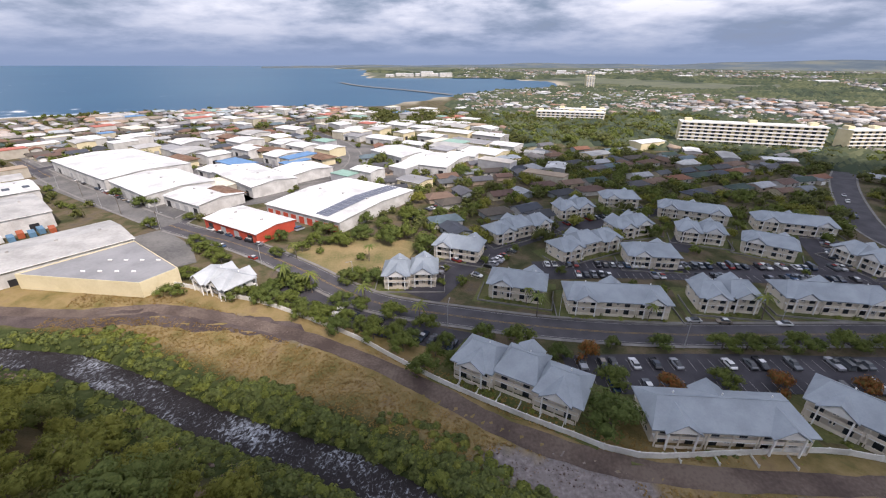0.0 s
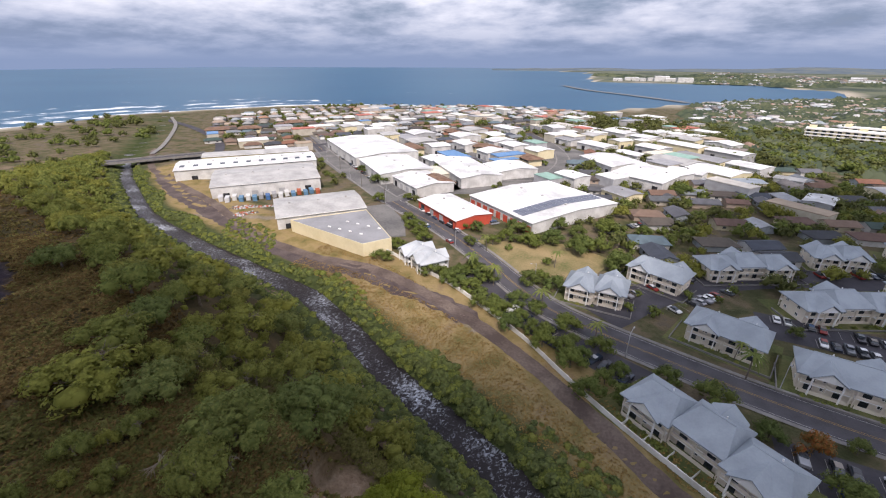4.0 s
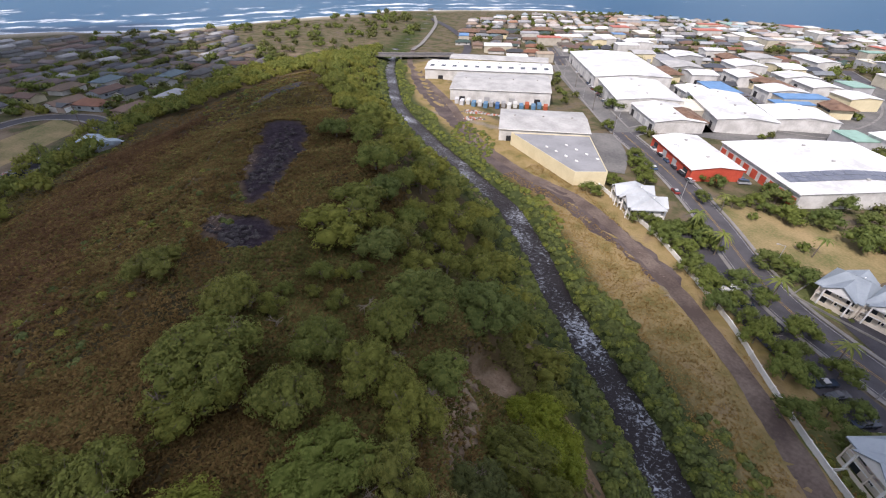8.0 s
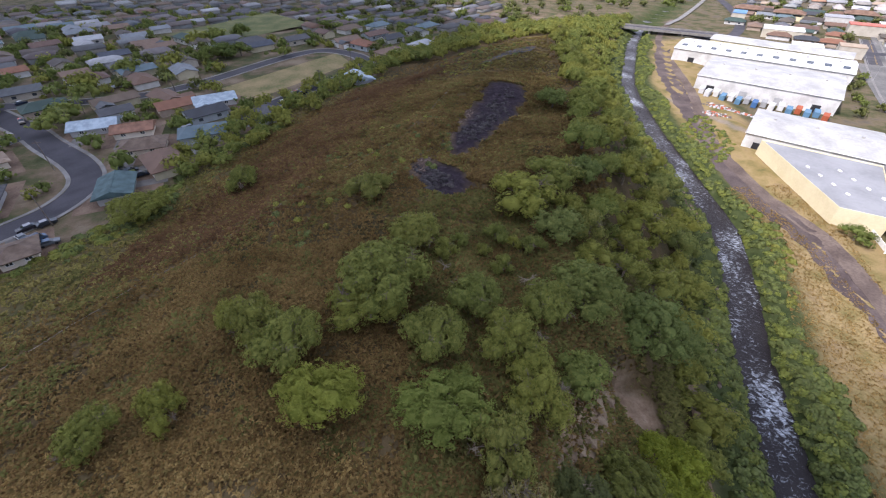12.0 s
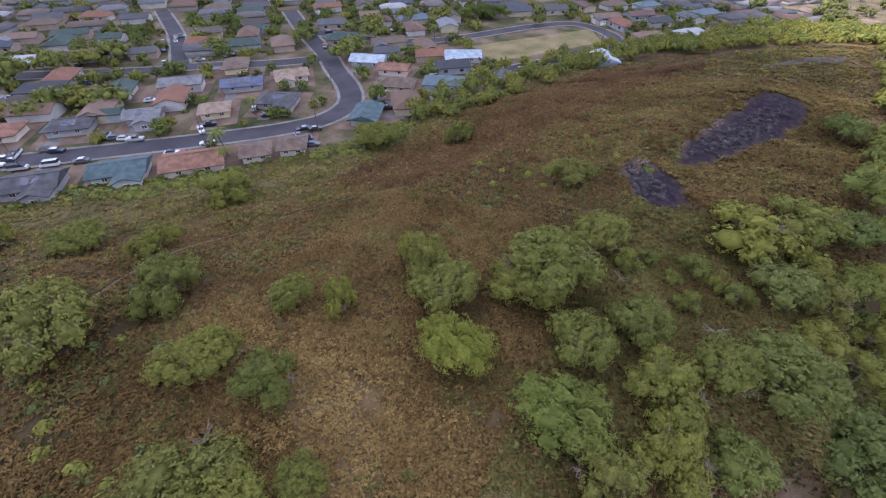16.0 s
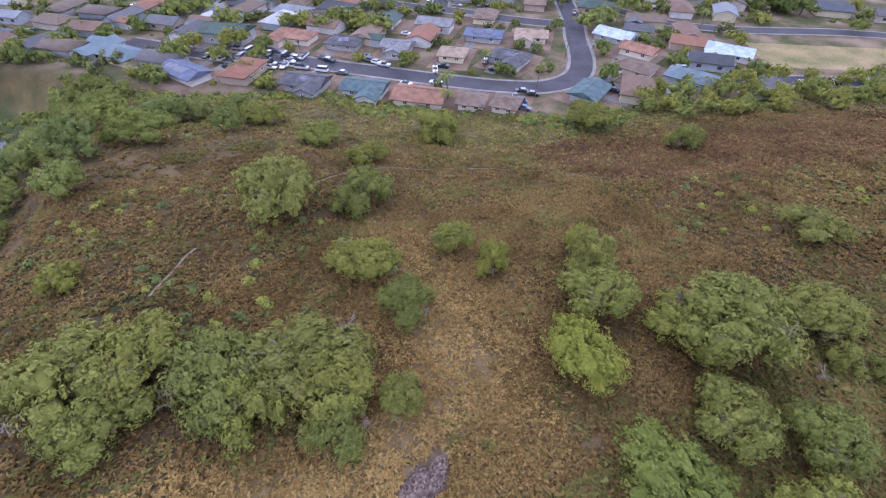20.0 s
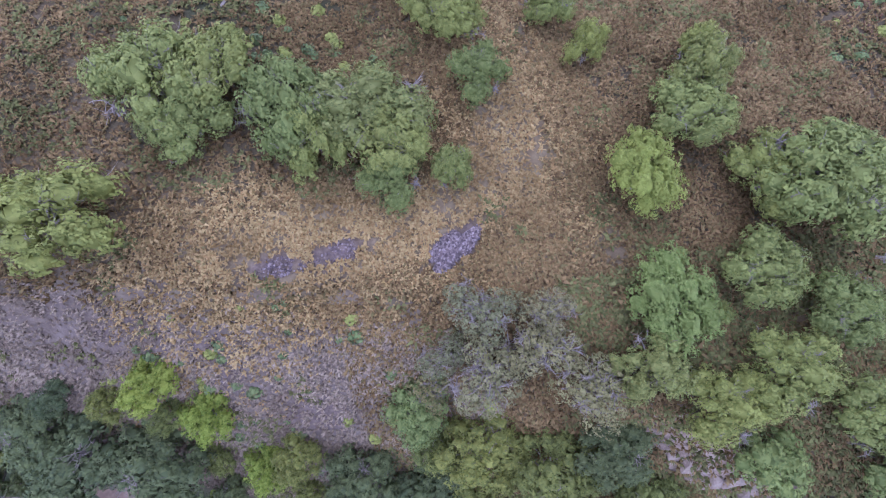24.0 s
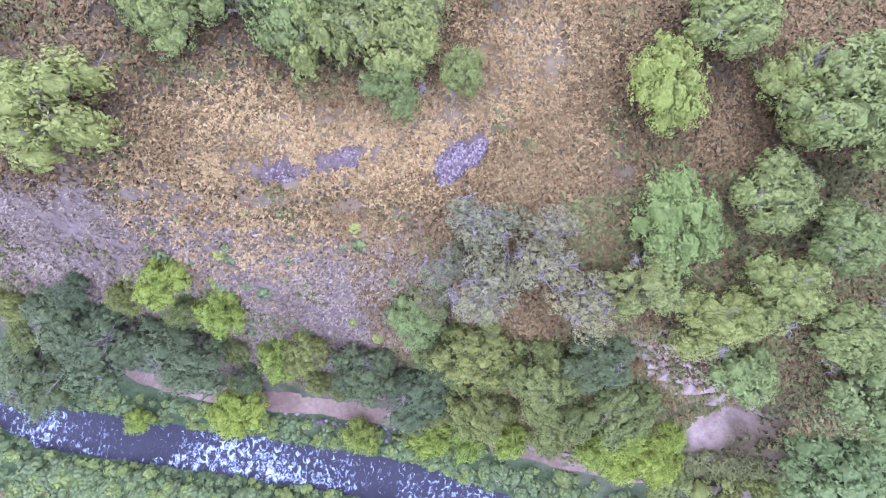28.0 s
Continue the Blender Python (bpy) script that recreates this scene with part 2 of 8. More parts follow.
def leaves(name, a, b, c):
    """Thin leaves: part of the light goes through them."""
    m = mat(name, [a, b, c, b], 0.7, 0.25, 8, 0, island=True, spread=0.3, spec=0.15)
    n, l = m.node_tree.nodes, m.node_tree.links
    p = n["Principled BSDF"]
    thin, mix = n.new("ShaderNodeBsdfTranslucent"), n.new("ShaderNodeMixShader")
    # every tree has a tint of its own
    own, ramp, tint = n.new("ShaderNodeObjectInfo"), n.new("ShaderNodeValToRGB"), n.new("ShaderNodeMix")
    tint.data_type, tint.blend_type = "RGBA", "MULTIPLY"
    tint.inputs[0].default_value = 1.0
    el = ramp.color_ramp.elements
    el[0].color, el[1].color = (0.82, 0.87, 0.9, 1), (0.98, 0.95, 1.03, 1)
    for k_, c_ in ((0.35, (1.0, 1.0, 0.97)), (0.7, (1.12, 1.08, 0.9))):
        el.new(k_).color = (*c_, 1)
    l.new(own.outputs["Random"], ramp.inputs[0])
    l.new(p.inputs["Base Color"].links[0].from_socket, tint.inputs[6])
    l.new(ramp.outputs[0], tint.inputs[7])
    l.new(tint.outputs[2], p.inputs["Base Color"])
    l.new(tint.outputs[2], thin.inputs["Color"])
    mix.inputs[0].default_value = 0.34
    l.new(p.outputs[0], mix.inputs[1])
    l.new(thin.outputs[0], mix.inputs[2])
    l.new(mix.outputs[0], n["Material Output"].inputs[0])
    return m


M_LEAF_OLIVE = leaves("olive_leaves", (0.14, 0.155, 0.036), (0.198, 0.21, 0.047), (0.262, 0.268, 0.066))
M_LEAF_LIME = leaves("lime_leaves", (0.165, 0.19, 0.036), (0.215, 0.238, 0.047), (0.265, 0.284, 0.066))
M_LEAF_GREEN = leaves("green_leaves", (0.118, 0.148, 0.038), (0.168, 0.198, 0.052), (0.222, 0.248, 0.07))
M_LEAF_YELLOW = leaves("yellow_green_leaves", (0.13, 0.165, 0.018), (0.20, 0.235, 0.026), (0.275, 0.305, 0.045))
M_LEAF_GREY = leaves("grey_green_leaves", (0.172, 0.158, 0.06), (0.222, 0.2, 0.08), (0.27, 0.238, 0.102))
M_LEAF_DARK = leaves("dark_leaves", (0.07, 0.085, 0.032), (0.104, 0.12, 0.042), (0.145, 0.157, 0.055))
M_LEAF_SHADE = leaves("shade_tree_leaves", (0.105, 0.116, 0.028), (0.158, 0.164, 0.037), (0.215, 0.217, 0.048))
M_LEAF_STREET = leaves("street_tree_leaves", (0.09, 0.125, 0.032), (0.13, 0.165, 0.045), (0.17, 0.205, 0.06))
M_LEAF_RUST = leaves("rusty_leaves", (0.28, 0.08, 0.03), (0.16, 0.13, 0.04), (0.36, 0.13, 0.04))



# ---- the lie of the land ----
RIVER = [(-760, 420), (-560, 300), (-420, 190), (-338, 146), (-246, 109), (-183, 97), (-139, 92), (-103, 88), (-77, 78), (-58, 69), (-40, 63), (-18, 55), (15, 37), (44, 27), (77, 16), (97, 0), (101, -45), (94, -100), (84, -148), (72, -172), (84, -196), (130, -215), (260, -250)]
TOE = [(-430, 190), (-390, 130), (-330, 60), (-280, 10), (-227, -31), (-179, -57), (-135, -73), (-91, -84), (-61, -102), (-30, -131), (18, -156), (42, -184), (66, -206), (120, -235), (260, -280)]
SHORE = [(-4900, -2600), (-1500, -900), (-760, -260), (-655, 10), (-690, 80), (-720, 235), (-750, 345), (-640, 575), (-550, 645), (-432, 690), (-327, 765), (-232, 812), (-130, 770), (-67, 830), (19, 980), (92, 1107), (354, 1305), (408, 1623), (256, 1769), (36, 1851), (-189, 1803), (-255, 1790), (-310, 1900), (-377, 2100), (-508, 3050), (-1300, 4300), (-1700, 4900)]


LEDGE = [(58, -20.5), (50, -18.3), (36, -14.9), (22.7, -11.3), (12, -9.5), (1.8, -6.1), (-6, -3)]


def line_dist(px, py, line):
    """Signed distance to a line in plan; positive to the left of its run."""
    best, side = np.full(px.shape, 1e9), np.zeros(px.shape)
    for (ax, ay), (bx, by) in zip(line[:-1], line[1:]):
        dx, dy = bx - ax, by - ay
        k = np.clip(((px - ax) * dx + (py - ay) * dy) / (dx * dx + dy * dy), 0, 1)
        qx, qy = px - ax - k * dx, py - ay - k * dy
        d = np.hypot(qx, qy)
        near = d < best - 1e-9
        best, side = np.where(near, d, best), np.where(near, dx * qy - dy * qx, side)
    return best * np.where(side >= 0, 1, -1)


def ease(a, b, v):
    k = np.clip((v - a) / (b - a), 0, 1)
    return k * k * (3 - 2 * k)


def lumps(px, py, size, seed):
    """Smooth uneven ground, about -1 to 1."""
    r = np.random.RandomState(seed)
    out = 0
    for i in range(5):
        a, p = r.uniform(0, 6.28, 2)
        k = 6.28 / size * r.uniform(0.6, 1.5)
        out = out + np.sin(k * (px * math.cos(a) + py * math.sin(a)) + p)
    return out / 3


def ground(px, py):
    px, py = np.asarray(px, float), np.asarray(py, float)
    river = -line_dist(px, py, RIVER)          # positive on the hill's side
    toe = line_dist(px, py, TOE)               # positive on the hill's side
    land = -line_dist(px, py, SHORE)
    a, b = np.maximum(river - 12, 0), np.maximum(toe, 0)
    s = a / np.maximum(a + b, 1e-6)
    up = np.where(river > 12, s, 0)
    base = 12 * ease(0.25, 1.0, up) * ease(-430, -300, px)
    crest = 30 * ease(-420, -210, px) * 0.75 + 7 * ease(-500, -400, px) 
    wide = 1 - 0.52 * ease(-45, -78, py) * ease(15, 46, px)   # the east corner falls away more gently
    steep = np.interp(a * wide, [0, 10, 28, 34, 60, 400], [0, 0.33, 0.9, 0.97, 1.0, 1.0])
    fall = np.interp(b, [0, 20, 50, 75, 400], [0, 0.26, 0.78, 1.0, 1.0])
    hill = np.where((river > 12) & (toe > 0), np.minimum(steep, fall), 0)
    z = base + (crest + 0.9 * lumps(px, py, 45, 3) + 0.35 * lumps(px, py, 14, 4) - base) * hill
    # the bed of the stream and its banks
    z = z - 3.2 * (1 - ease(2.6, 6.6, np.abs(river + 2.0)))
    # a low ledge across the slope
    led = line_dist(px, py, LEDGE)
    z = z - 1.3 * ease(0.9, -0.9, led) * ease(-13, -3, led) * ease(-4, 5, px) * ease(58, 46, px) * (river > 14)
    # the hollow under the small cliff
    q = np.hypot((px + 35.8) / 4.6, (py - 31.8) / 5.2)
    z = z + (9.5 - z) * ease(1.3, 1.0, q)
    z = z + 1.0 * ease(-24, -29, river) * ease(-46, -40, river) * ease(-420, -330, px)
    # down to the sea
    z = z * ease(0, 120, land) - 1.2 * (1 - ease(0, 150, land)) - 9 * ease(0, -60, land)
    return z


def gz(x, y):
    return float(ground(np.array([x]), np.array([y]))[0])


def axis(lo, a, b, hi, step):
    """Grid lines: even from a to b, ever wider out to lo and hi."""
    mid = list(np.arange(a, b + 0.01, step))
    left, right, d = [], [], step
    while (left[-1] if left else a) > lo:
        d *= 1.14
        left.append(max(lo, (left[-1] if left else a) - d))
    d = step
    while (right[-1] if right else b) < hi:
        d *= 1.14
        right.append(min(hi, (right[-1] if right else b) + d))
    return np.array(left[::-1] + mid + right)


gx, gy = axis(-4900, -400, 120, 4900, 2.0), axis(-4900, -215, 130, 4900, 2.0)
GX, GY = np.meshgrid(gx, gy)
GZ = ground(GX, GY)
nx, ny = len(gx), len(gy)
idx = np.arange(nx * ny).reshape(ny, nx)
quads = np.stack([idx[:-1, :-1], idx[:-1, 1:], idx[1:, 1:], idx[1:, :-1]], -1).reshape(-1, 4)
g_mesh = bpy.data.meshes.new("ground")
g_mesh.from_pydata(np.stack([GX, GY, GZ], -1).reshape(-1, 3).tolist(), [], quads.tolist())
g_mesh.polygons.foreach_set("use_smooth", [True] * len(g_mesh.polygons))
R_D, T_D, S_D = -line_dist(GX, GY, RIVER), line_dist(GX, GY, TOE), -line_dist(GX, GY, SHORE)
hill_mask = ease(10, 16, R_D) * ease(-4, 4, T_D)
levee_mask = ease(-9, -12, R_D) * ease(-46, -43, R_D) * ease(-345, -335, GX)
bank_mask = ease(-17, -12, R_D) * ease(13, 9, R_D)
sand_mask = ease(18, 5, S_D)
gold_mask = np.exp(-(((GX - 9) / 25) ** 2 + ((GY + 15) / 9) ** 2)) + 0.8 * np.exp(-(((GX + 14) / 10) ** 2 + ((GY + 30) / 16) ** 2)) + 0.6 * np.exp(-(((GX + 100) / 20) ** 2 + ((GY - 8) / 14) ** 2))
red_mask = ease(14, 28, T_D) * ease(75, 55, T_D) * ease(-50, -95, GX) * ease(-215, -170, GX)
flank_mask = 0.8 * ease(-2, 6, T_D) * ease(48, 20, T_D + 8 * lumps(GX, GY, 20, 6)) * (1 - red_mask) * ease(-190, -150, GX)
yard_mask = ease(5, -4, T_D) * ease(5, 20, R_D) * ease(-520, -430, GX)
# where the far land takes its haze-tinted colours
far_haze_mask = ease(900, 1500, np.hypot(GX, GY))
def blob(x, y, rx, ry, turn=0.0, ragged=1.0):
    """A soft-edged patch in plan."""
    c, s = math.cos(radians(turn)), math.sin(radians(turn))
    u, v = (GX - x) * c + (GY - y) * s, -(GX - x) * s + (GY - y) * c
    return ease(1.25, 0.85, np.hypot(u / rx, v / ry) + ragged * (0.34 * lumps(GX, GY, 9, 9) + 0.22 * lumps(GX, GY, 4, 8)))


def lava_at(x, y):
    """The outcrop of black lava on the ridge, 0 to 1."""
    out = 0.0
    for cx, cy, rx, ry, turn in ((-124, 17.5, 20, 6.8, -24), (-105, 10, 12, 5.0, -24), (-81, 0.5, 9.0, 5.0, 28), (-135, 22, 9, 6.5, 0)):
        c, s = math.cos(radians(turn)), math.sin(radians(turn))
        u, v = (x - cx) * c + (y - cy) * s, -(x - cx) * s + (y - cy) * c
        out = np.maximum(out, ease(1.2, 0.9, np.hypot(u / rx, v / ry) + 0.13 * lumps(x, y, 9, 9) + 0.1 * lumps(x, y, 4, 8)))
    return out


lava_mask = np.clip(lava_at(GX, GY) , 0, 1)


def bare_at(x, y):
    """Bare violet-grey stony patches in the grass, 0 to 1."""
    out = 0.0
    for cx, cy, rx, ry, turn in ((45, -13.5, 7, 2.6, 8), (27, -6.8, 3.4, 2.2, 20), (17, -13.6, 2.2, 1.4, 0), (9.8, -12.7, 2.4, 1.7, 30), (26, -1.2, 3.0, 2.6, 0), (19, 5, 4.6, 2.8, -10), (31, -13.6, 3.2, 0.9, 10), (52, -15.6, 3.4, 1.6, 0), (37, -5, 5, 3, 40), (40, -10, 6, 1.6, 12), (30, 1, 2.4, 4, 20)):
        c, s = math.cos(radians(turn)), math.sin(radians(turn))
        u, v = (x - cx) * c + (y - cy) * s, -(x - cx) * s + (y - cy) * c
        out = np.maximum(out, ease(1.3, 0.6, np.hypot(u / rx, v / ry) + 0.3 * lumps(x, y, 5, 9) + 0.25 * lumps(x, y, 2.2, 8)))
    return out


stone_mask = 0.5 * bare_at(GX, GY) + np.clip(blob(-3.8, -10.6, 4.2, 2.0, 26, 0.4) + 0.8 * blob(9, -13, 3, 2, 0, 1.0) + 0.8 * blob(16, -12.5, 3.2, 1.6) + 0.5 * blob(30, -5, 4, 5, 60) + 0.45 * blob(18, 4, 6, 5) + 0.5 * blob(48, -6, 5, 3) + 0.5 * blob(38, -11, 6, 1.6) + 0.85 * blob(-91, -2.6, 9, 2.6, 160, 0.7) + 0.7 * blob(-113, 6, 13, 2.2, 160, 0.8), 0, 1)
gravel_mask = np.clip(blob(24, 54.5, 17, 5.5, -12, 0.6) * ease(-12, -15, R_D) + 0.8 * blob(88, 46.5, 34, 2.4, 0, 0.8) + 0.7 * blob(-52, 102, 16, 2.0, -24, 0.8) + 0.6 * blob(-190, 128, 30, 2.2, 18, 0.6), 0, 1)
slope_mask = 0.85 * ease(14, 18, R_D) * ease(48, 36, R_D + 4 * lumps(GX, GY, 12, 5)) * ease(-6, 8, GX) * ease(85, 70, GX) * ease(-60, -30, GY)
pale_mask = np.clip(blob(73, -117, 8, 22, -12, 0.4) + blob(-35.8, 31.8, 4.2, 4.8, 0, 0.3) + 0.8 * blob(-29, 19, 10, 3.2, 145, 0.8) + 0.5 * blob(-33, 23.6, 4.6, 2.4, 25, 0.5) + 0.5 * blob(-189, 26, 8, 3.5, -49) + 0.5 * blob(-203, 42, 8, 3, -50), 0, 1)
for nm, arr in (("gravel", gravel_mask), ("yard", yard_mask), ("lava", lava_mask), ("slope", slope_mask), ("stone", stone_mask), ("pale", pale_mask), ("hill", hill_mask), ("levee", levee_mask), ("bank", bank_mask), ("sand", sand_mask), ("gold", np.clip(gold_mask, 0, 1)), ("russet", red_mask), ("flank", flank_mask), ("far", far_haze_mask)):
    at = g_mesh.attributes.new(nm, "FLOAT", "POINT")
    at.data.foreach_set("value", arr.ravel().astype(np.float32))


def ground_material():
    m = bpy.data.materials.new("ground_cover")
    m.use_nodes = True
    n, l = m.node_tree.nodes, m.node_tree.links
    b = n["Principled BSDF"]
    b.inputs["Roughness"].default_value, b.inputs["Specular IOR Level"].default_value = 0.95, 0.1
    pos = n.new("ShaderNodeNewGeometry").outputs["Position"]

    def noise_ramp(scale, detail, stops):
        t = n.new("ShaderNodeTexNoise")
        t.inputs["Scale"].default_value, t.inputs["Detail"].default_value, t.inputs["Roughness"].default_value = scale, detail, 0.62
        l.new(pos, t.inputs["Vector"])
        r = n.new("ShaderNodeValToRGB")
        el = r.color_ramp.elements
        while len(el) < len(stops):
            el.new(0.5)
        for e, (p, c) in zip(el, stops):
            e.position, e.color = p, (*c, 1)
        l.new(t.outputs["Fac"], r.inputs[0])
        return r.outputs[0], t.outputs["Fac"]

    def over(fac, a, b_):
        x = n.new("ShaderNodeMix")
        x.data_type = "RGBA"
        if isinstance(fac, str):
            at_ = n.new("ShaderNodeAttribute")
            at_.attribute_name = fac
            fac = at_.outputs["Fac"]
        l.new(fac, x.inputs[0])
        l.new(a, x.inputs[6])
        l.new(b_, x.inputs[7])
        return x.outputs[2]

    town, _ = noise_ramp(0.09, 9, [(0.34, (0.042, 0.048, 0.02)), (0.46, (0.078, 0.073, 0.036)), (0.55, (0.125, 0.098, 0.062)), (0.66, (0.088, 0.077, 0.062))])
    hill, _ = noise_ramp(0.09, 10, [(0.3, (0.036, 0.036, 0.015)), (0.43, (0.062, 0.048, 0.022)), (0.55, (0.09, 0.063, 0.03)), (0.68, (0.125, 0.088, 0.044))])
    gold, _ = noise_ramp(0.5, 8, [(0.32, (0.112, 0.074, 0.037)), (0.5, (0.168, 0.117, 0.056)), (0.65, (0.212, 0.158, 0.082))])
    red, _ = noise_ramp(0.2, 9, [(0.3, (0.046, 0.036, 0.018)), (0.5, (0.078, 0.05, 0.027)), (0.68, (0.105, 0.074, 0.039))])
    levee, _ = noise_ramp(0.11, 10, [(0.30, (0.10, 0.096, 0.032)), (0.42, (0.175, 0.135, 0.055)), (0.55, (0.245, 0.18, 0.085)), (0.7, (0.18, 0.127, 0.075))])
    bank, _ = noise_ramp(0.4, 8, [(0.3, (0.024, 0.036, 0.011)), (0.6, (0.056, 0.068, 0.024)), (0.75, (0.104, 0.092, 0.068))])
    sand, _ = noise_ramp(0.05, 6, [(0.3, (0.30, 0.26, 0.20)), (0.7, (0.42, 0.38, 0.31))])
    # fields of the far plain, with bluish distance haze mixed into their colours
    far, _ = noise_ramp(0.0035, 9, [(0.34, (0.04, 0.053, 0.045)), (0.45, (0.07, 0.084, 0.06)), (0.54, (0.13, 0.138, 0.092)), (0.6, (0.09, 0.1, 0.076)), (0.68, (0.22, 0.205, 0.17))])
    yard, _ = noise_ramp(0.07, 9, [(0.34, (0.038, 0.048, 0.018)), (0.45, (0.075, 0.075, 0.034)), (0.54, (0.135, 0.10, 0.066)), (0.66, (0.19, 0.15, 0.105))])
    c = over("yard", town, yard)
    c = over("hill", c, hill)
    hg = n.new("ShaderNodeMath")
    hg.operation = "MULTIPLY"
    for i, nm_ in enumerate(("hill", "gold")):
        at_ = n.new("ShaderNodeAttribute")
        at_.attribute_name = nm_
        l.new(at_.outputs["Fac"], hg.inputs[i])
    flank, _ = noise_ramp(0.12, 9, [(0.33, (0.051, 0.056, 0.019)), (0.5, (0.106, 0.089, 0.038)), (0.66, (0.149, 0.115, 0.055))])
    c = over("flank", c, flank)
    c = over("russet", c, red)
    c = over(hg.outputs[0], c, gold)
    lava, _ = noise_ramp(0.7, 9, [(0.38, (0.018, 0.012, 0.016)), (0.58, (0.034, 0.025, 0.032)), (0.74, (0.085, 0.07, 0.066))])
    stone, _ = noise_ramp(1.2, 9, [(0.35, (0.07, 0.047, 0.032)), (0.6, (0.118, 0.083, 0.058)), (0.75, (0.175, 0.132, 0.095))])
    pale, _ = noise_ramp(0.6, 9, [(0.32, (0.19, 0.125, 0.08)), (0.55, (0.29, 0.205, 0.138)), (0.72, (0.37, 0.28, 0.2))])
    c = over("levee", c, levee)
    c = over("bank", c, bank)
    slope, _ = noise_ramp(0.3, 9, [(0.32, (0.10, 0.072, 0.046)), (0.5, (0.145, 0.108, 0.072)), (0.68, (0.185, 0.145, 0.105))])
    c = over("slope", c, slope)
    c = over("lava", c, lava)
    c = over("stone", c, stone)
    c = over("pale", c, pale)
    gravel, _ = noise_ramp(0.9, 10, [(0.32, (0.14, 0.12, 0.115)), (0.55, (0.215, 0.19, 0.182)), (0.72, (0.30, 0.272, 0.26))])
    c = over("gravel", c, gravel)
    c = over("far", c, far)
    c = over("sand", c, sand)
    l.new(c, b.inputs["Base Color"])
    t = n.new("ShaderNodeTexNoise")
    t.inputs["Scale"].default_value, t.inputs["Detail"].default_value = 1.4, 6
    l.new(pos, t.inputs["Vector"])
    bp = n.new("ShaderNodeBump")
    bp.inputs["Strength"].default_value, bp.inputs["Distance"].default_value = 0.8, 0.5
    l.new(t.outputs["Fac"], bp.inputs["Height"])
    l.new(bp.outputs[0], b.inputs["Normal"])
    return m


g_mesh.materials.append(ground_material())
tagged(new("ground", g_mesh), "dry grassy hill, levee and flat coastal town land", "ground", kind="structure")


def water_material(name, deep, shallow, foam_scale, foam_at, rough, stretch=(1, 1, 1), bump=0.3, spec=0.5, flow=False):
    m = bpy.data.materials.new(name)
    m.use_nodes = True
    n, l = m.node_tree.nodes, m.node_tree.links
    b = n["Principled BSDF"]
    b.inputs["Specular IOR Level"].default_value = spec
    pos = n.new("ShaderNodeNewGeometry").outputs["Position"]
    if flow:
        cb = n.new("ShaderNodeCombineXYZ")
        for i_, nm_ in enumerate(("along", "across")):
            fa = n.new("ShaderNodeAttribute")
            fa.attribute_name = nm_
            l.new(fa.outputs["Fac"], cb.inputs[i_])
        pos = cb.outputs[0]
    mp = n.new("ShaderNodeMapping")
    mp.inputs["Scale"].default_value = stretch
    l.new(pos, mp.inputs[0])
    a = n.new("ShaderNodeTexNoise")
    a.inputs["Scale"].default_value, a.inputs["Detail"].default_value, a.inputs["Roughness"].default_value = foam_scale, 8, 0.65
    l.new(mp.outputs[0], a.inputs["Vector"])
    a.inputs["Distortion"].default_value = 0.9 if flow else 0.0
    at_ = n.new("ShaderNodeAttribute")
    at_.attribute_name = "foam"
    add = n.new("ShaderNodeMath")
    l.new(a.outputs["Fac"], add.inputs[0])
    l.new(at_.outputs["Fac"], add.inputs[1])
    r = n.new("ShaderNodeValToRGB")
    r.color_ramp.elements[0].position, r.color_ramp.elements[0].color = foam_at, (0, 0, 0, 1)
    r.color_ramp.elements[1].position, r.color_ramp.elements[1].color = foam_at + (0.30 if flow else 0.12), (1, 1, 1, 1)
    l.new(add.outputs[0], r.inputs[0])
    big = n.new("ShaderNodeTexNoise")
    big.inputs["Scale"].default_value = foam_scale * 0.1
    l.new(pos, big.inputs["Vector"])
    w = n.new("ShaderNodeMix")
    w.data_type = "RGBA"
    l.new(big.outputs["Fac"], w.inputs[0])
    w.inputs[6].default_value, w.inputs[7].default_value = (*deep, 1), (*shallow, 1)
    x = n.new("ShaderNodeMix")
    x.data_type = "RGBA"
    l.new(r.outputs[0], x.inputs[0])
    l.new(w.outputs[2], x.inputs[6])
    x.inputs[7].default_value = (0.6, 0.64, 0.7, 1) if flow else (0.62, 0.65, 0.68, 1)
    l.new(x.outputs[2], b.inputs["Base Color"])
    rr = n.new("ShaderNodeMapRange")
    rr.inputs[3].default_value, rr.inputs[4].default_value = rough, 0.85
    l.new(r.outputs[0], rr.inputs[0])
    l.new(rr.outputs[0], b.inputs["Roughness"])
    bp = n.new("ShaderNodeBump")
    bp.inputs["Strength"].default_value, bp.inputs["Distance"].default_value = bump, 0.4
    l.new(a.outputs["Fac"], bp.inputs["Height"])
    l.new(bp.outputs[0], b.inputs["Normal"])
    return m


def smooth_line(pts, step):
    """A rounded line through the points, with a point about every step metres."""
    p = np.array(pts, float)
    p = np.vstack([2 * p[0] - p[1], p, 2 * p[-1] - p[-2]])
    out = []
    for i in range(1, len(p) - 2):
        k = max(1, int(np.hypot(*(p[i + 1] - p[i])) / step))
        for u in np.linspace(0, 1, k, endpoint=False):
            a, b, c, d = p[i - 1 : i + 3]
            out.append(0.5 * (2 * b + (c - a) * u + (2 * a - 5 * b + 4 * c - d) * u * u + (3 * b - a - 3 * c + d) * u ** 3))
    out.append(p[-2])
    return np.array(out)


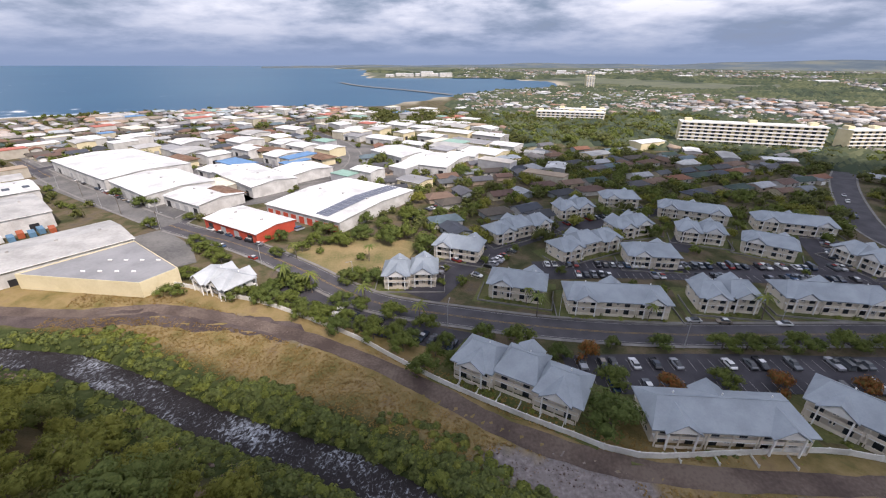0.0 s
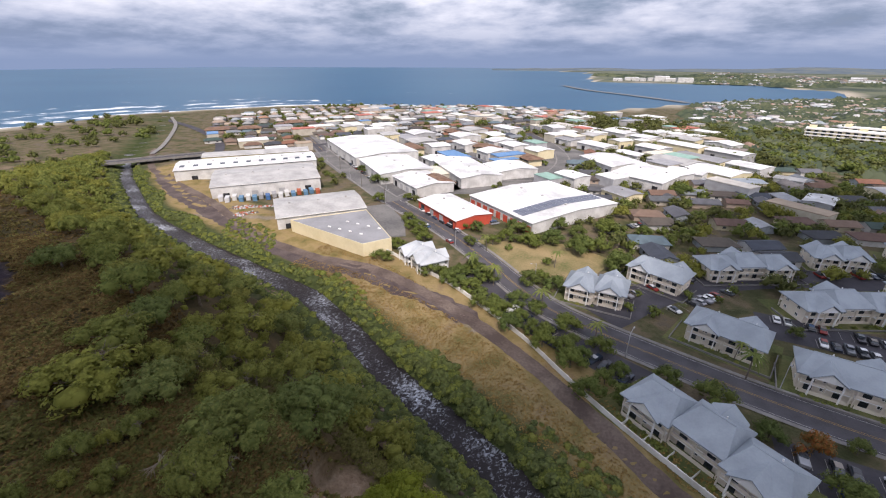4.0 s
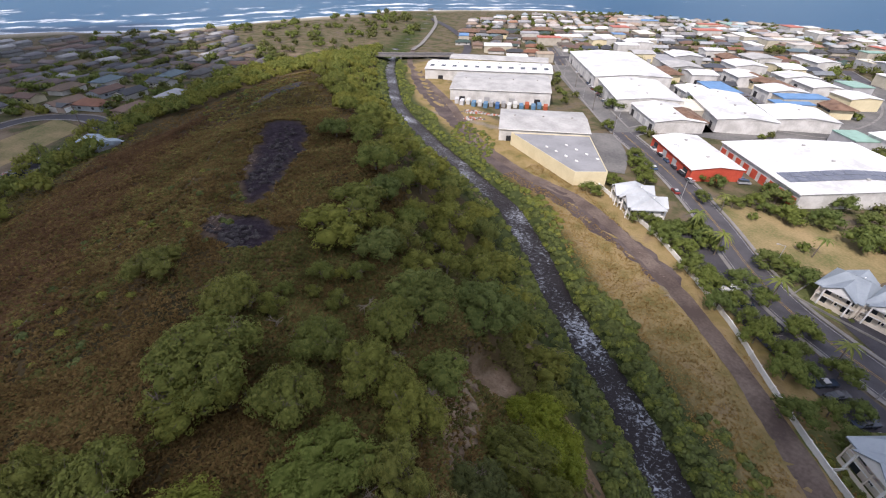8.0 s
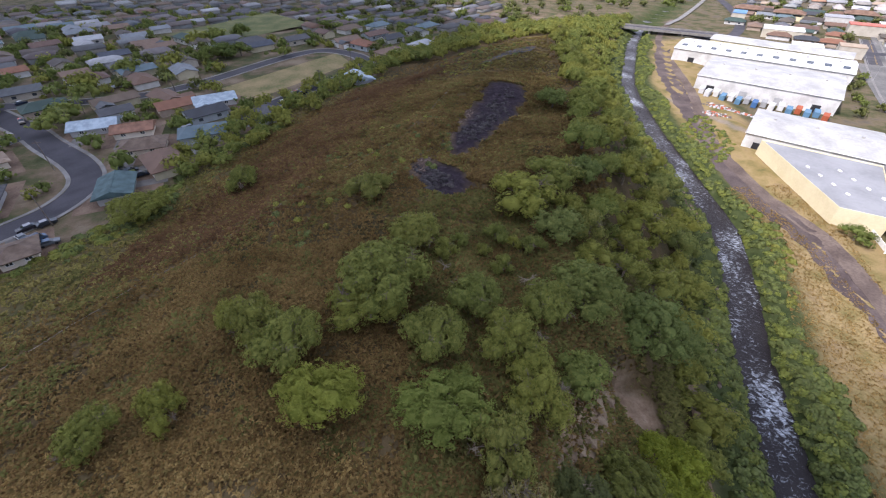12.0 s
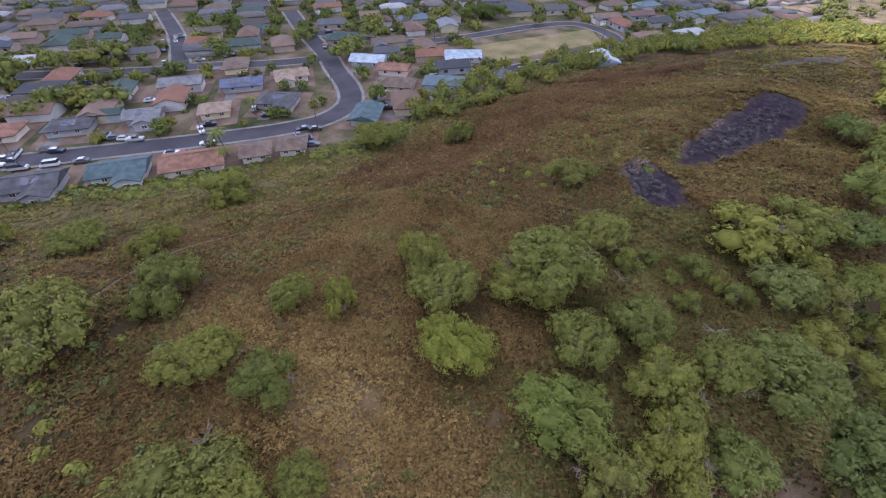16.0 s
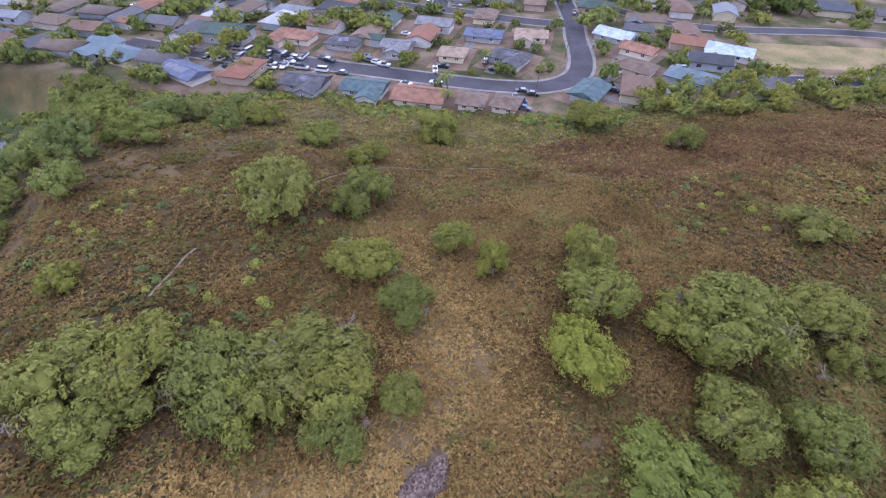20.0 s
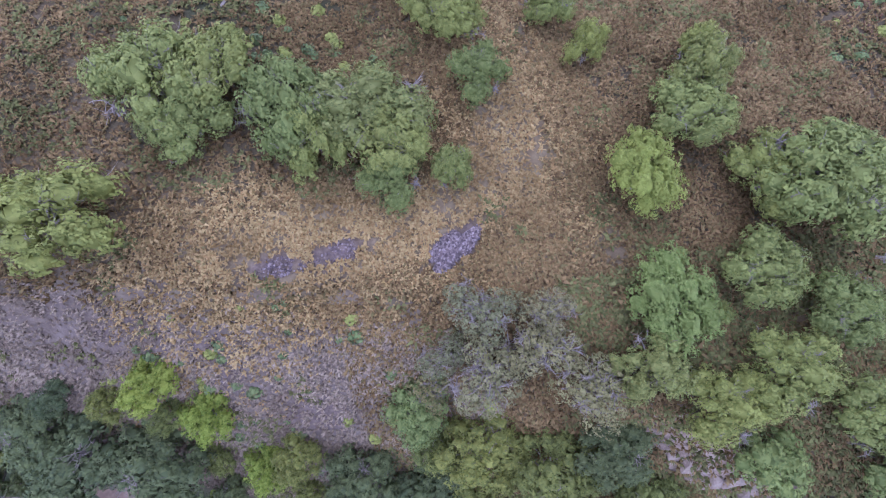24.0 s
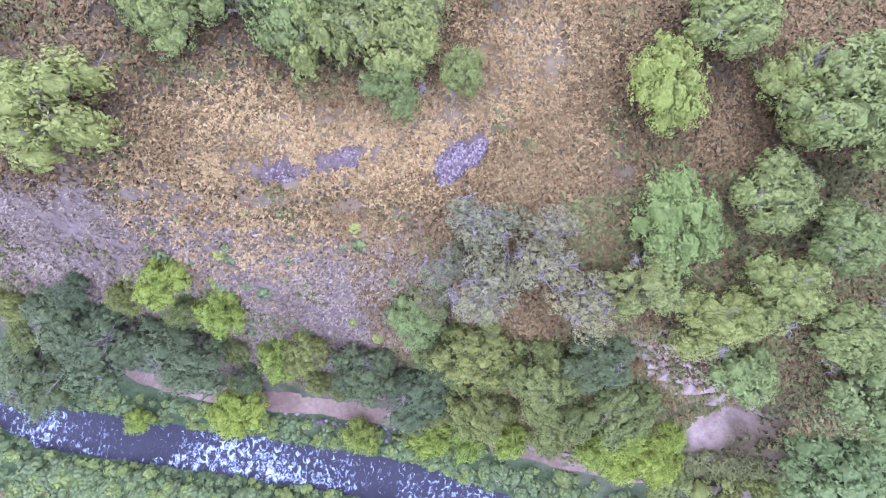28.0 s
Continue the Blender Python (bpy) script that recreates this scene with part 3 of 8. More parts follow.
def strip_mesh(name, pts, offs, material, lift=0.06, step=4.0, level=None, skip=None, ragged=0.0):
    """A ribbon along the line, between the two offsets to its left, on the ground."""
    c = smooth_line(pts, step)
    d = np.gradient(c, axis=0)
    nrm = np.stack([-d[:, 1], d[:, 0]], -1) / np.maximum(np.hypot(d[:, 0], d[:, 1]), 1e-6)[:, None]
    wide = np.ones(len(c))
    if ragged:
        run = np.arange(len(c))
        wide = (1 + ragged * lumps(c[:, 0], c[:, 1], 13, 3) + 0.6 * ragged * lumps(c[:, 0], c[:, 1], 5, 4)) * ease(-1, 6, np.minimum(run, len(c) - 1 - run))
    cols = [c + nrm * (o * wide)[:, None] for o in np.linspace(offs[0], offs[1], 5 if level is None else 7)]
    k = len(cols)
    v, f = [], []
    zs = [ground(q[:, 0], q[:, 1]) + lift if level is None else np.full(len(q), level) for q in cols]
    for i in range(len(c)):
        for q, z in zip(cols, zs):
            v.append((q[i, 0], q[i, 1], z[i]))
    for i in range(len(c) - 1):
        if skip and skip(*((c[i] + c[i + 1]) / 2 + nrm[i] * (offs[0] + offs[1]) / 2)):
            continue
        for j in range(k - 1):
            a = i * k + j
            f.append((a, a + k, a + k + 1, a + 1))
    me = bpy.data.meshes.new(name)
    me.from_pydata(v, [], f)
    me.materials.append(material)
    return me


def poly_mesh(name, pts, material, lift=0.05):
    me = bpy.data.meshes.new(name)
    z = max(gz(x, y) for x, y in pts) + lift
    me.from_pydata([(x, y, z) for x, y in pts], [], [list(range(len(pts)))])
    me.materials.append(material)
    return me


# sea, with lines of surf off the beach
sx, sy = axis(-4900, -1000, 100, 4900, 16.0), axis(-4900, -300, 1100, 4900, 16.0)
SX, SY = np.meshgrid(sx, sy)
SD = line_dist(SX, SY, SHORE)
s_idx = np.arange(SX.size).reshape(SX.shape)
s_q = np.stack([s_idx[:-1, :-1], s_idx[:-1, 1:], s_idx[1:, 1:], s_idx[1:, :-1]], -1).reshape(-1, 4)
keep = (SD.ravel()[s_q] > -90).any(1)
sea_mesh = bpy.data.meshes.new("sea")
sea_mesh.from_pydata(np.stack([SX, SY, np.full(SX.shape, -2.6)], -1).reshape(-1, 3).tolist(), [], s_q[keep].tolist())
surf = 0.33 * np.exp(-((SD - 12) / 12) ** 2) + 0.23 * np.exp(-((SD - 60) / 18) ** 2) + 0.2 * np.exp(-((SD - 125) / 26) ** 2) + 0.13 * np.exp(-((SD - 210) / 36) ** 2)
surf = surf * (1 - ease(-100, 300, SX)) * (1 - ease(640, 800, SY)) 
at = sea_mesh.attributes.new("foam", "FLOAT", "POINT")
at.data.foreach_set("value", surf.ravel().astype(np.float32))
sea_mesh.materials.append(water_material("sea_water", (0.015, 0.062, 0.13), (0.035, 0.11, 0.175), 0.02, 0.66, 0.4, spec=0.09))
tagged(new("sea", sea_mesh), "blue ocean with white surf along the beach", "sea", kind="structure")

M_STREAM = water_material("stream_water", (0.017, 0.0135, 0.0145), (0.038, 0.033, 0.033), 1.25, 0.525, 0.35, (1.0, 0.7, 1), 0.6, 0.07, flow=True)
stream_mesh = strip_mesh("stream", RIVER, (-2.7, 6.7), M_STREAM, step=3, level=-2.1)
sv = np.array([v.co[:2] for v in stream_mesh.vertices])
s_along = np.repeat(np.concatenate([[0], np.cumsum(np.hypot(*np.diff(sv[3::7], axis=0).T))]), 7)
s_across = np.tile(np.linspace(-4.7, 4.7, 7), len(sv) // 7)
for nm, arr in (("along", s_along), ("across", s_across)):
    at = stream_mesh.attributes.new(nm, "FLOAT", "POINT")
    at.data.foreach_set("value", arr.astype(np.float32))
rapids = 0.06 * lumps(sv[:, 0], sv[:, 1], 26, 21) + 0.06 * lumps(sv[:, 0], sv[:, 1], 11, 22) - 0.12 * ease(2.8, 4.6, np.abs(s_across)) 
at = stream_mesh.attributes.new("foam", "FLOAT", "POINT")
at.data.foreach_set("value", rapids.astype(np.float32))
tagged(new("stream", stream_mesh), "dark rushing stream with white rapids", "stream", kind="structure")

from functools import lru_cache


# ---- shared builders ----
class Geo:
    """Collects faces for one mesh."""

    def __init__(self):
        self.v, self.f = [], []

    def add(self, v, f):
        k = len(self.v)
        self.v += [tuple(p) for p in v]
        self.f += [tuple(i + k for i in q) for q in f]
        return self

    def box(self, x0, y0, z0, x1, y1, z1):
        return self.add([(x0, y0, z0), (x1, y0, z0), (x1, y1, z0), (x0, y1, z0), (x0, y0, z1), (x1, y0, z1), (x1, y1, z1), (x0, y1, z1)],
                        [(3, 2, 1, 0), (4, 5, 6, 7), (0, 1, 5, 4), (1, 2, 6, 5), (2, 3, 7, 6), (3, 0, 4, 7)])

    def prism(self, pts, z0, z1):
        n = len(pts)
        return self.add([(x, y, z0) for x, y in pts] + [(x, y, z1) for x, y in pts],
                        [tuple(range(n))[::-1], tuple(range(n, 2 * n))] + [(i, (i + 1) % n, n + (i + 1) % n, n + i) for i in range(n)])

    def hip(self, x0, y0, x1, y1, z, h, inset, thick=0.25):
        """A hipped roof with its ridge along x; inset 0 makes gables."""
        ym = (y0 + y1) / 2
        return self.add([(x0, y0, z), (x1, y0, z), (x1, y1, z), (x0, y1, z), (x0 + inset, ym, z + h), (x1 - inset, ym, z + h),
                         (x0, y0, z - thick), (x1, y0, z - thick), (x1, y1, z - thick), (x0, y1, z - thick)],
                        [(0, 1, 5, 4), (1, 2, 5), (2, 3, 4, 5), (3, 0, 4), (6, 9, 8, 7), (0, 6, 7, 1), (1, 7, 8, 2), (2, 8, 9, 3), (3, 9, 6, 0)])

    def gable_y(self, x0, y0, x1, y1, z, h, thick=0.22):
        """A gabled roof with its ridge along y."""
        xm = (x0 + x1) / 2
        return self.add([(x0, y0, z), (xm, y0, z + h), (x1, y0, z), (x1, y1, z), (xm, y1, z + h), (x0, y1, z),
                         (x0, y0, z - thick), (xm, y0, z + h - thick), (x1, y0, z - thick), (x1, y1, z - thick), (xm, y1, z + h - thick), (x0, y1, z - thick)],
                        [(0, 1, 4, 5), (1, 2, 3, 4), (6, 11, 10, 7), (7, 10, 9, 8), (0, 6, 7, 1), (1, 7, 8, 2), (3, 9, 10, 4), (4, 10, 11, 5), (5, 11, 6, 0), (2, 8, 9, 3)])

    def gable_x(self, x0, y0, x1, y1, z, h, thick=0.22):
        k = Geo().gable_y(y0, -x1, y1, -x0, z, h, thick)
        return self.add([(-q[1], q[0], q[2]) for q in k.v], k.f)

    def tube(self, a, b, r0, r1, sides=6):
        a, b = Vector(a), Vector(b)
        d = (b - a).normalized()
        u = d.orthogonal().normalized()
        w = d.cross(u)
        v = []
        for c, r in ((a, r0), (b, r1)):
            for i in range(sides):
                t = 2 * math.pi * i / sides
                v.append(c + (u * math.cos(t) + w * math.sin(t)) * r)
        return self.add(v, [tuple(range(sides))[::-1], tuple(range(sides, 2 * sides))] + [(i, (i + 1) % sides, sides + (i + 1) % sides, sides + i) for i in range(sides)])

    def mesh(self, name, material):
        me = bpy.data.meshes.new(name)
        me.from_pydata(self.v, [], self.f)
        me.materials.append(material)
        return me


def part(name, geo, material, parent, label=""):
    me = geo if isinstance(geo, bpy.types.Mesh) else geo.mesh(name, material)
    ob = new(name, me)
    ob.parent = parent
    return tagged(ob, label)


def empty(name, m, label, category, group=""):
    ob = new(name)
    ob.empty_display_size = 0.5
    ob.matrix_world = m
    return tagged(ob, label, category, group)


# ---- roads, lots and paths ----
def dist1(x, y, line):
    """line_dist for one point."""
    best, side = 1e18, 1.0
    for (ax, ay), (bx, by) in zip(line[:-1], line[1:]):
        dx, dy = bx - ax, by - ay
        k = min(1.0, max(0.0, ((x - ax) * dx + (y - ay) * dy) / (dx * dx + dy * dy)))
        qx, qy = x - ax - k * dx, y - ay - k * dy
        d = qx * qx + qy * qy
        if d < best - 1e-9:
            best, side = d, dx * qy - dy * qx
    return math.sqrt(best) if side >= 0 else -math.sqrt(best)


MAIN = [(230, 100), (138, 101), (106, 101), (69, 101), (36, 104), (3, 111), (-21, 118), (-37, 128), (-60, 146), (-90, 166), (-131, 187), (-184, 220), (-256, 268), (-340, 330)]
ROADS = [(MAIN, 7), ([(-133, 187), (-131, 211), (-118, 255), (-76, 283), (-72, 340), (-97, 404), (-144, 470)], 6), ([(190, 60), (200, 130), (204, 176), (227, 216), (275, 277), (335, 335), (420, 420)], 8),
         ([(30, -215), (8, -192), (-22, -168), (-57, -135), (-83, -112), (-96, -105), (-110, -106), (-122, -116), (-149, -153), (-171, -188), (-200, -230)], 6), ([(-60, -245), (-88, -209), (-107, -190), (-146, -148)], 5),
         ([(-103, -196), (-132, -243), (-160, -300)], 5), ([(-152, -76), (-194, -59), (-232, -38), (-252, -46), (-263, -68), (-200, -116), (-182, -142), (-172, -188)], 5), ([(-40, -260), (-22, -315), (-55, -400)], 5), ([(-355, 190), (-300, 300), (-250, 420), (-150, 560)], 6)]



road_n = [0]


def road(name, pts, width, label, material=M_ASPHALT, lift=0.06, kerb=True):
    road_n[0] += 1
    ob = tagged(new(name, strip_mesh(name, pts, (-width / 2, width / 2), material, lift + 0.004 * road_n[0])), label, "road", kind="structure")
    if kerb:
        def crossing(x, y):
            return any(abs(dist1(x, y, q)) < w - 1.0 and q[0] != pts[0] and q[-1] != pts[-1] for q, w in ROADS)
        for s in (-1, 1):
            part("pavement", strip_mesh("pavement", pts, (s * (width / 2 + 0.05), s * (width / 2 + 1.25)), M_CONCRETE, 0.2, 2.0, skip=crossing), None, ob, "pale concrete pavement")
    return ob


main_road = road("road_main", MAIN, 10.5, "dark asphalt main road with a painted median")
for k, (o, m_) in enumerate(((-0.25, M_YELLOW), (0.25, M_YELLOW))):
    part("center_line", strip_mesh("center_line", MAIN, (o - 0.07, o + 0.07), m_, 0.09), None, main_road, "double yellow centre line")
for o in (-4.6, 4.6):
    part("edge_line", strip_mesh("edge_line", MAIN, (o - 0.06, o + 0.06), M_LINE, 0.09), None, main_road, "white edge line")
road("road_cross", [(-133, 187), (-131, 211), (-118, 255), (-76, 283), (-72, 340), (-97, 404), (-144, 470)], 9, "asphalt side street through the warehouses")
road("road_highway", [(190, 60), (200, 130), (204, 176), (227, 216), (275, 277), (335, 335), (420, 420)], 13, "curving multi-lane asphalt road")
road("road_hillside", [(30, -215), (8, -192), (-8, -177), (-22, -168), (-35, -156), (-57, -135), (-71, -122), (-83, -112), (-96, -105), (-110, -106), (-122, -116), (-137, -137), (-149, -153), (-171, -188), (-200, -230)], 8, "grey asphalt neighbourhood street in a wide bend", M_LOT)
road("road_upper", [(-60, -245), (-88, -209), (-107, -190), (-127, -165), (-146, -148)], 8, "grey asphalt cross street", M_LOT)
road("road_lane", [(-103, -196), (-132, -243), (-160, -300)], 7, "grey asphalt side street", M_LOT)
road("road_field", [(-152, -76), (-170, -72), (-194, -59), (-217, -43), (-232, -38), (-252, -46), (-263, -68), (-246, -87), (-200, -116), (-182, -142), (-172, -188)], 7, "asphalt street round a dry field", M_LOT)
road("road_back", [(-40, -260), (-22, -315), (-55, -400), (-120, -480)], 8, "asphalt street", M_LOT)
road("road_beach", [(-355, 190), (-342, 214), (-300, 300), (-250, 420), (-150, 560)], 9, "asphalt road towards the beach", M_LOT)
road("road_estate", [(-8, 122), (6, 146), (22, 164), (48, 182), (80, 196), (120, 215)], 15, "asphalt estate street lined with parked cars", M_LOT, kerb=False)
road("road_estate", [(36, 142), (70, 143), (110, 140), (160, 138), (190, 140)], 15, "asphalt parking street between the apartment houses", M_LOT, 0.09, kerb=False)
road("road_estate", [(100, 160), (118, 185), (125, 220)], 9, "asphalt estate street", M_LOT, 0.12, kerb=False)
road("parking_lot", [(33, 84), (75, 84.5), (128, 83)], 15, "asphalt car park behind the apartment houses", M_LOT, 0.05, kerb=False)
road("parking_lot", [(8, 96), (-22, 106), (-48, 122), (-62, 134)], 11, "asphalt car park beside the main road", M_LOT, 0.05, kerb=False)
road("parking_lot", [(150, 128), (172, 175), (190, 205)], 16, "asphalt car park", M_LOT, 0.14, kerb=False)
road("yard", [(-106, 144), (-118, 160), (-140, 178)], 16, "grey concrete yard beside the warehouses", M_YARD, 0.05, kerb=False)
road("yard", [(-60, 215), (-80, 262), (-110, 300)], 60, "asphalt yard round the big warehouse", M_YARD, 0.03, kerb=False)
road("yard", [(-120, 215), (-180, 250), (-260, 300)], 70, "asphalt yard of the industrial area", M_YARD, 0.02, kerb=False)
road("yard", [(-30, 300), (0, 320), (20, 350)], 70, "asphalt yard of the industrial area", M_YARD, 0.02, kerb=False)
road("yard", [(-60, 250), (-110, 330), (-200, 400)], 150, "pale concrete and dust between the sheds", M_YARD, 0.012, kerb=False)
road("yard", [(-180, 270), (-260, 330), (-330, 380)], 90, "pale concrete and dust between the sheds", M_YARD, 0.01, kerb=False)
tagged(new("lawn_field", poly_mesh("lawn_field", [(-70, 160), (-30, 176), (-10, 168), (-16, 145), (-40, 134)], M_TANGRASS, 0.04)), "dry grass lot with bare patches", "field", kind="structure")
tagged(new("lawn_field", poly_mesh("lawn_field", [(-196, -100), (-258, -58), (-236, -46), (-180, -80)], M_TANGRASS, 0.1)), "dry grass playing field", "field", kind="structure")
tagged(new("lawn_field", poly_mesh("lawn_field", [(-305, -181), (-385, -137), (-340, -92), (-290, -128)], M_LAWN, 0.1)), "green grass park", "field", kind="structure")
tagged(new("lawn_field", poly_mesh("lawn_field", [(-50, -268), (-30, -258), (12, -270), (40, -300), (20, -335), (-40, -325)], M_LAWN, 0.12)), "green park lawn with pale paths", "field", kind="structure")
for k_, p_ in enumerate(([(-45, -275), (-20, -285), (8, -283), (35, -300)], [(-20, -285), (-14, -300), (-18, -322)], [(8, -283), (4, -268)])):
    tagged(new("park_path", strip_mesh("park_path", p_, (-0.9, 0.9), M_CONCRETE, 0.2 + 0.01 * k_)), "pale concrete footpath through the park", "path", kind="structure")
LEVEE = [(-420, 215), (-360, 178), (-317, 160), (-270, 148), (-219, 135), (-165, 117), (-124, 112), (-89, 113), (-50, 102), (-22, 89), (-2, 77), (14, 66), (32, 58), (52, 54), (83, 52), (130, 50)]
tagged(new("levee_track", strip_mesh("levee_track", LEVEE, (-2.4, 2.4), M_PATH, 0.08, 2.0, ragged=0.1)), "dark bare dirt track along the levee", "track", kind="structure")
M_DARK_DIRT = mat("dark_bare_dirt", [(0.05, 0.036, 0.034), (0.075, 0.056, 0.052), (0.11, 0.085, 0.075)], 0.95, 0.12, 16, 0.6)
tagged(new("levee_track", strip_mesh("levee_track", [(-326.1, 165.8), (-274.7, 143.8), (-226.5, 130.1), (-171.4, 116.9), (-137.9, 110.1), (-112.6, 108.4), (-95.2, 110.2), (-76.4, 107.6), (-60.2, 104.8), (-48.9, 101.7), (-37.7, 97.1)], (-4.6, 4.6), M_DARK_DIRT, 0.05, 2.0, ragged=0.2)), "wide patch of dark bare dirt", "track", kind="structure")
for line, half, words in (([(-178, 17), (-184, 25), (-190, 33), (-198, 44)], 3.6, "old cracked asphalt pad on the ridge"), ([(-172, 8.5), (-177, 13.5)], 2.4, "small dark paved pad on the ridge")):
    tagged(new("paved_pad", strip_mesh("paved_pad", line, (-half, half), M_PAD, 0.35, 1.5, ragged=0.12)), words, "pavement", kind="structure")
tagged(new("bank_track", strip_mesh("bank_track", [(62, 9), (44, 17), (27, 22), (10, 28), (-8, 36), (-30, 45), (-60, 55)], (-1.6, 1.6), M_DIRT, 0.3, 1.2, ragged=0.2)), "bare reddish dirt track above the stream", "track", kind="structure")
RIDGE_PATH = [(8, -70), (-4, -66), (-14, -69.5), (-25, -68.5), (-37, -62.5), (-47, -59.5), (-56, -53), (-68, -40), (-79, -33), (-92, -24), (-104, -10), (-116, -5), (-128, -1), (-141, 4.5), (-153, 14)]
FLANK_PATH = [(12.6, -56.3), (14.2, -54.8), (15.5, -52.8), (17.0, -51.4), (19.1, -49.1)]
tagged(new("hill_path", strip_mesh("hill_path", RIDGE_PATH, (-0.26, 0.26), M_FOOTPATH, 0.12, 2.0)), "narrow worn footpath through the grass", "path", kind="structure")

tagged(new("hill_path", strip_mesh("hill_path", FLANK_PATH, (-0.22, 0.22), M_FOOTPATH, 0.12, 2.0)), "narrow worn footpath through the grass", "path", kind="structure")


def fence(pts, h, label):
    c = smooth_line(pts, 4.5)
    ob = empty("boundary_wall", pose(0, 0, 0), label, "wall")
    tagged(ob, kind="structure")
    for a, b in zip(c[:-1], c[1:]):
        za, zb = gz(*a), gz(*b)
        d = np.array([-(b - a)[1], (b - a)[0]]) / np.hypot(*(b - a)) * 0.1
        g = Geo().add([(*(a - d), za - 0.3), (*(b - d), zb - 0.3), (*(b + d), zb - 0.3), (*(a + d), za - 0.3), (*(a - d), za + h), (*(b - d), zb + h), (*(b + d), zb + h), (*(a + d), za + h)],
                      [(3, 2, 1, 0), (4, 5, 6, 7), (0, 1, 5, 4), (1, 2, 6, 5), (2, 3, 7, 6), (3, 0, 4, 7)])
        part("wall_panel", g, M_FENCE, ob)
        part("wall_post", Geo().box(a[0] - 0.18, a[1] - 0.18, za - 0.3, a[0] + 0.18, a[1] + 0.18, za + h + 0.12), M_FENCE, ob)


fence([(-97, 129), (-73, 121), (-56, 115), (-26, 98), (-15, 90), (-1, 80), (14, 71), (28, 63.5), (40, 58.5), (61, 59), (84, 59.5), (100, 55), (125, 56)], 1.5, "long low white boundary wall along the levee")


# ---- buildings ----
def window_at(parent, x, y, z, w, h, face):
    """A framed window that stands a little proud of a wall; face is the outward side: -y, +y, -x or +x."""
    a = {"-y": 0, "+y": 180, "-x": -90, "+x": 90}[face]
    fr = part("window", WINDOW_FRAME, None, parent)
    fr.matrix_local = pose(x, y, z, 0, 0, a) @ Matrix.Diagonal((w, 1, h, 1))
    pn = part("pane", WINDOW_PANE, None, fr)
    return fr


def make_window():
    g = Geo()
    for b in ((-0.5, -0.5, -0.42, 0.5), (0.42, -0.5, 0.5, 0.5), (-0.42, -0.5, 0.42, -0.42), (-0.42, 0.42, 0.42, 0.5), (-0.03, -0.42, 0.03, 0.42)):
        g.box(b[0], -0.07, b[1], b[2], 0.02, b[3])
    return g.mesh("window", M_TRIM), Geo().box(-0.42, -0.03, -0.42, 0.42, 0.01, 0.42).mesh("pane", M_GLASS)


WINDOW_FRAME, WINDOW_PANE = make_window()


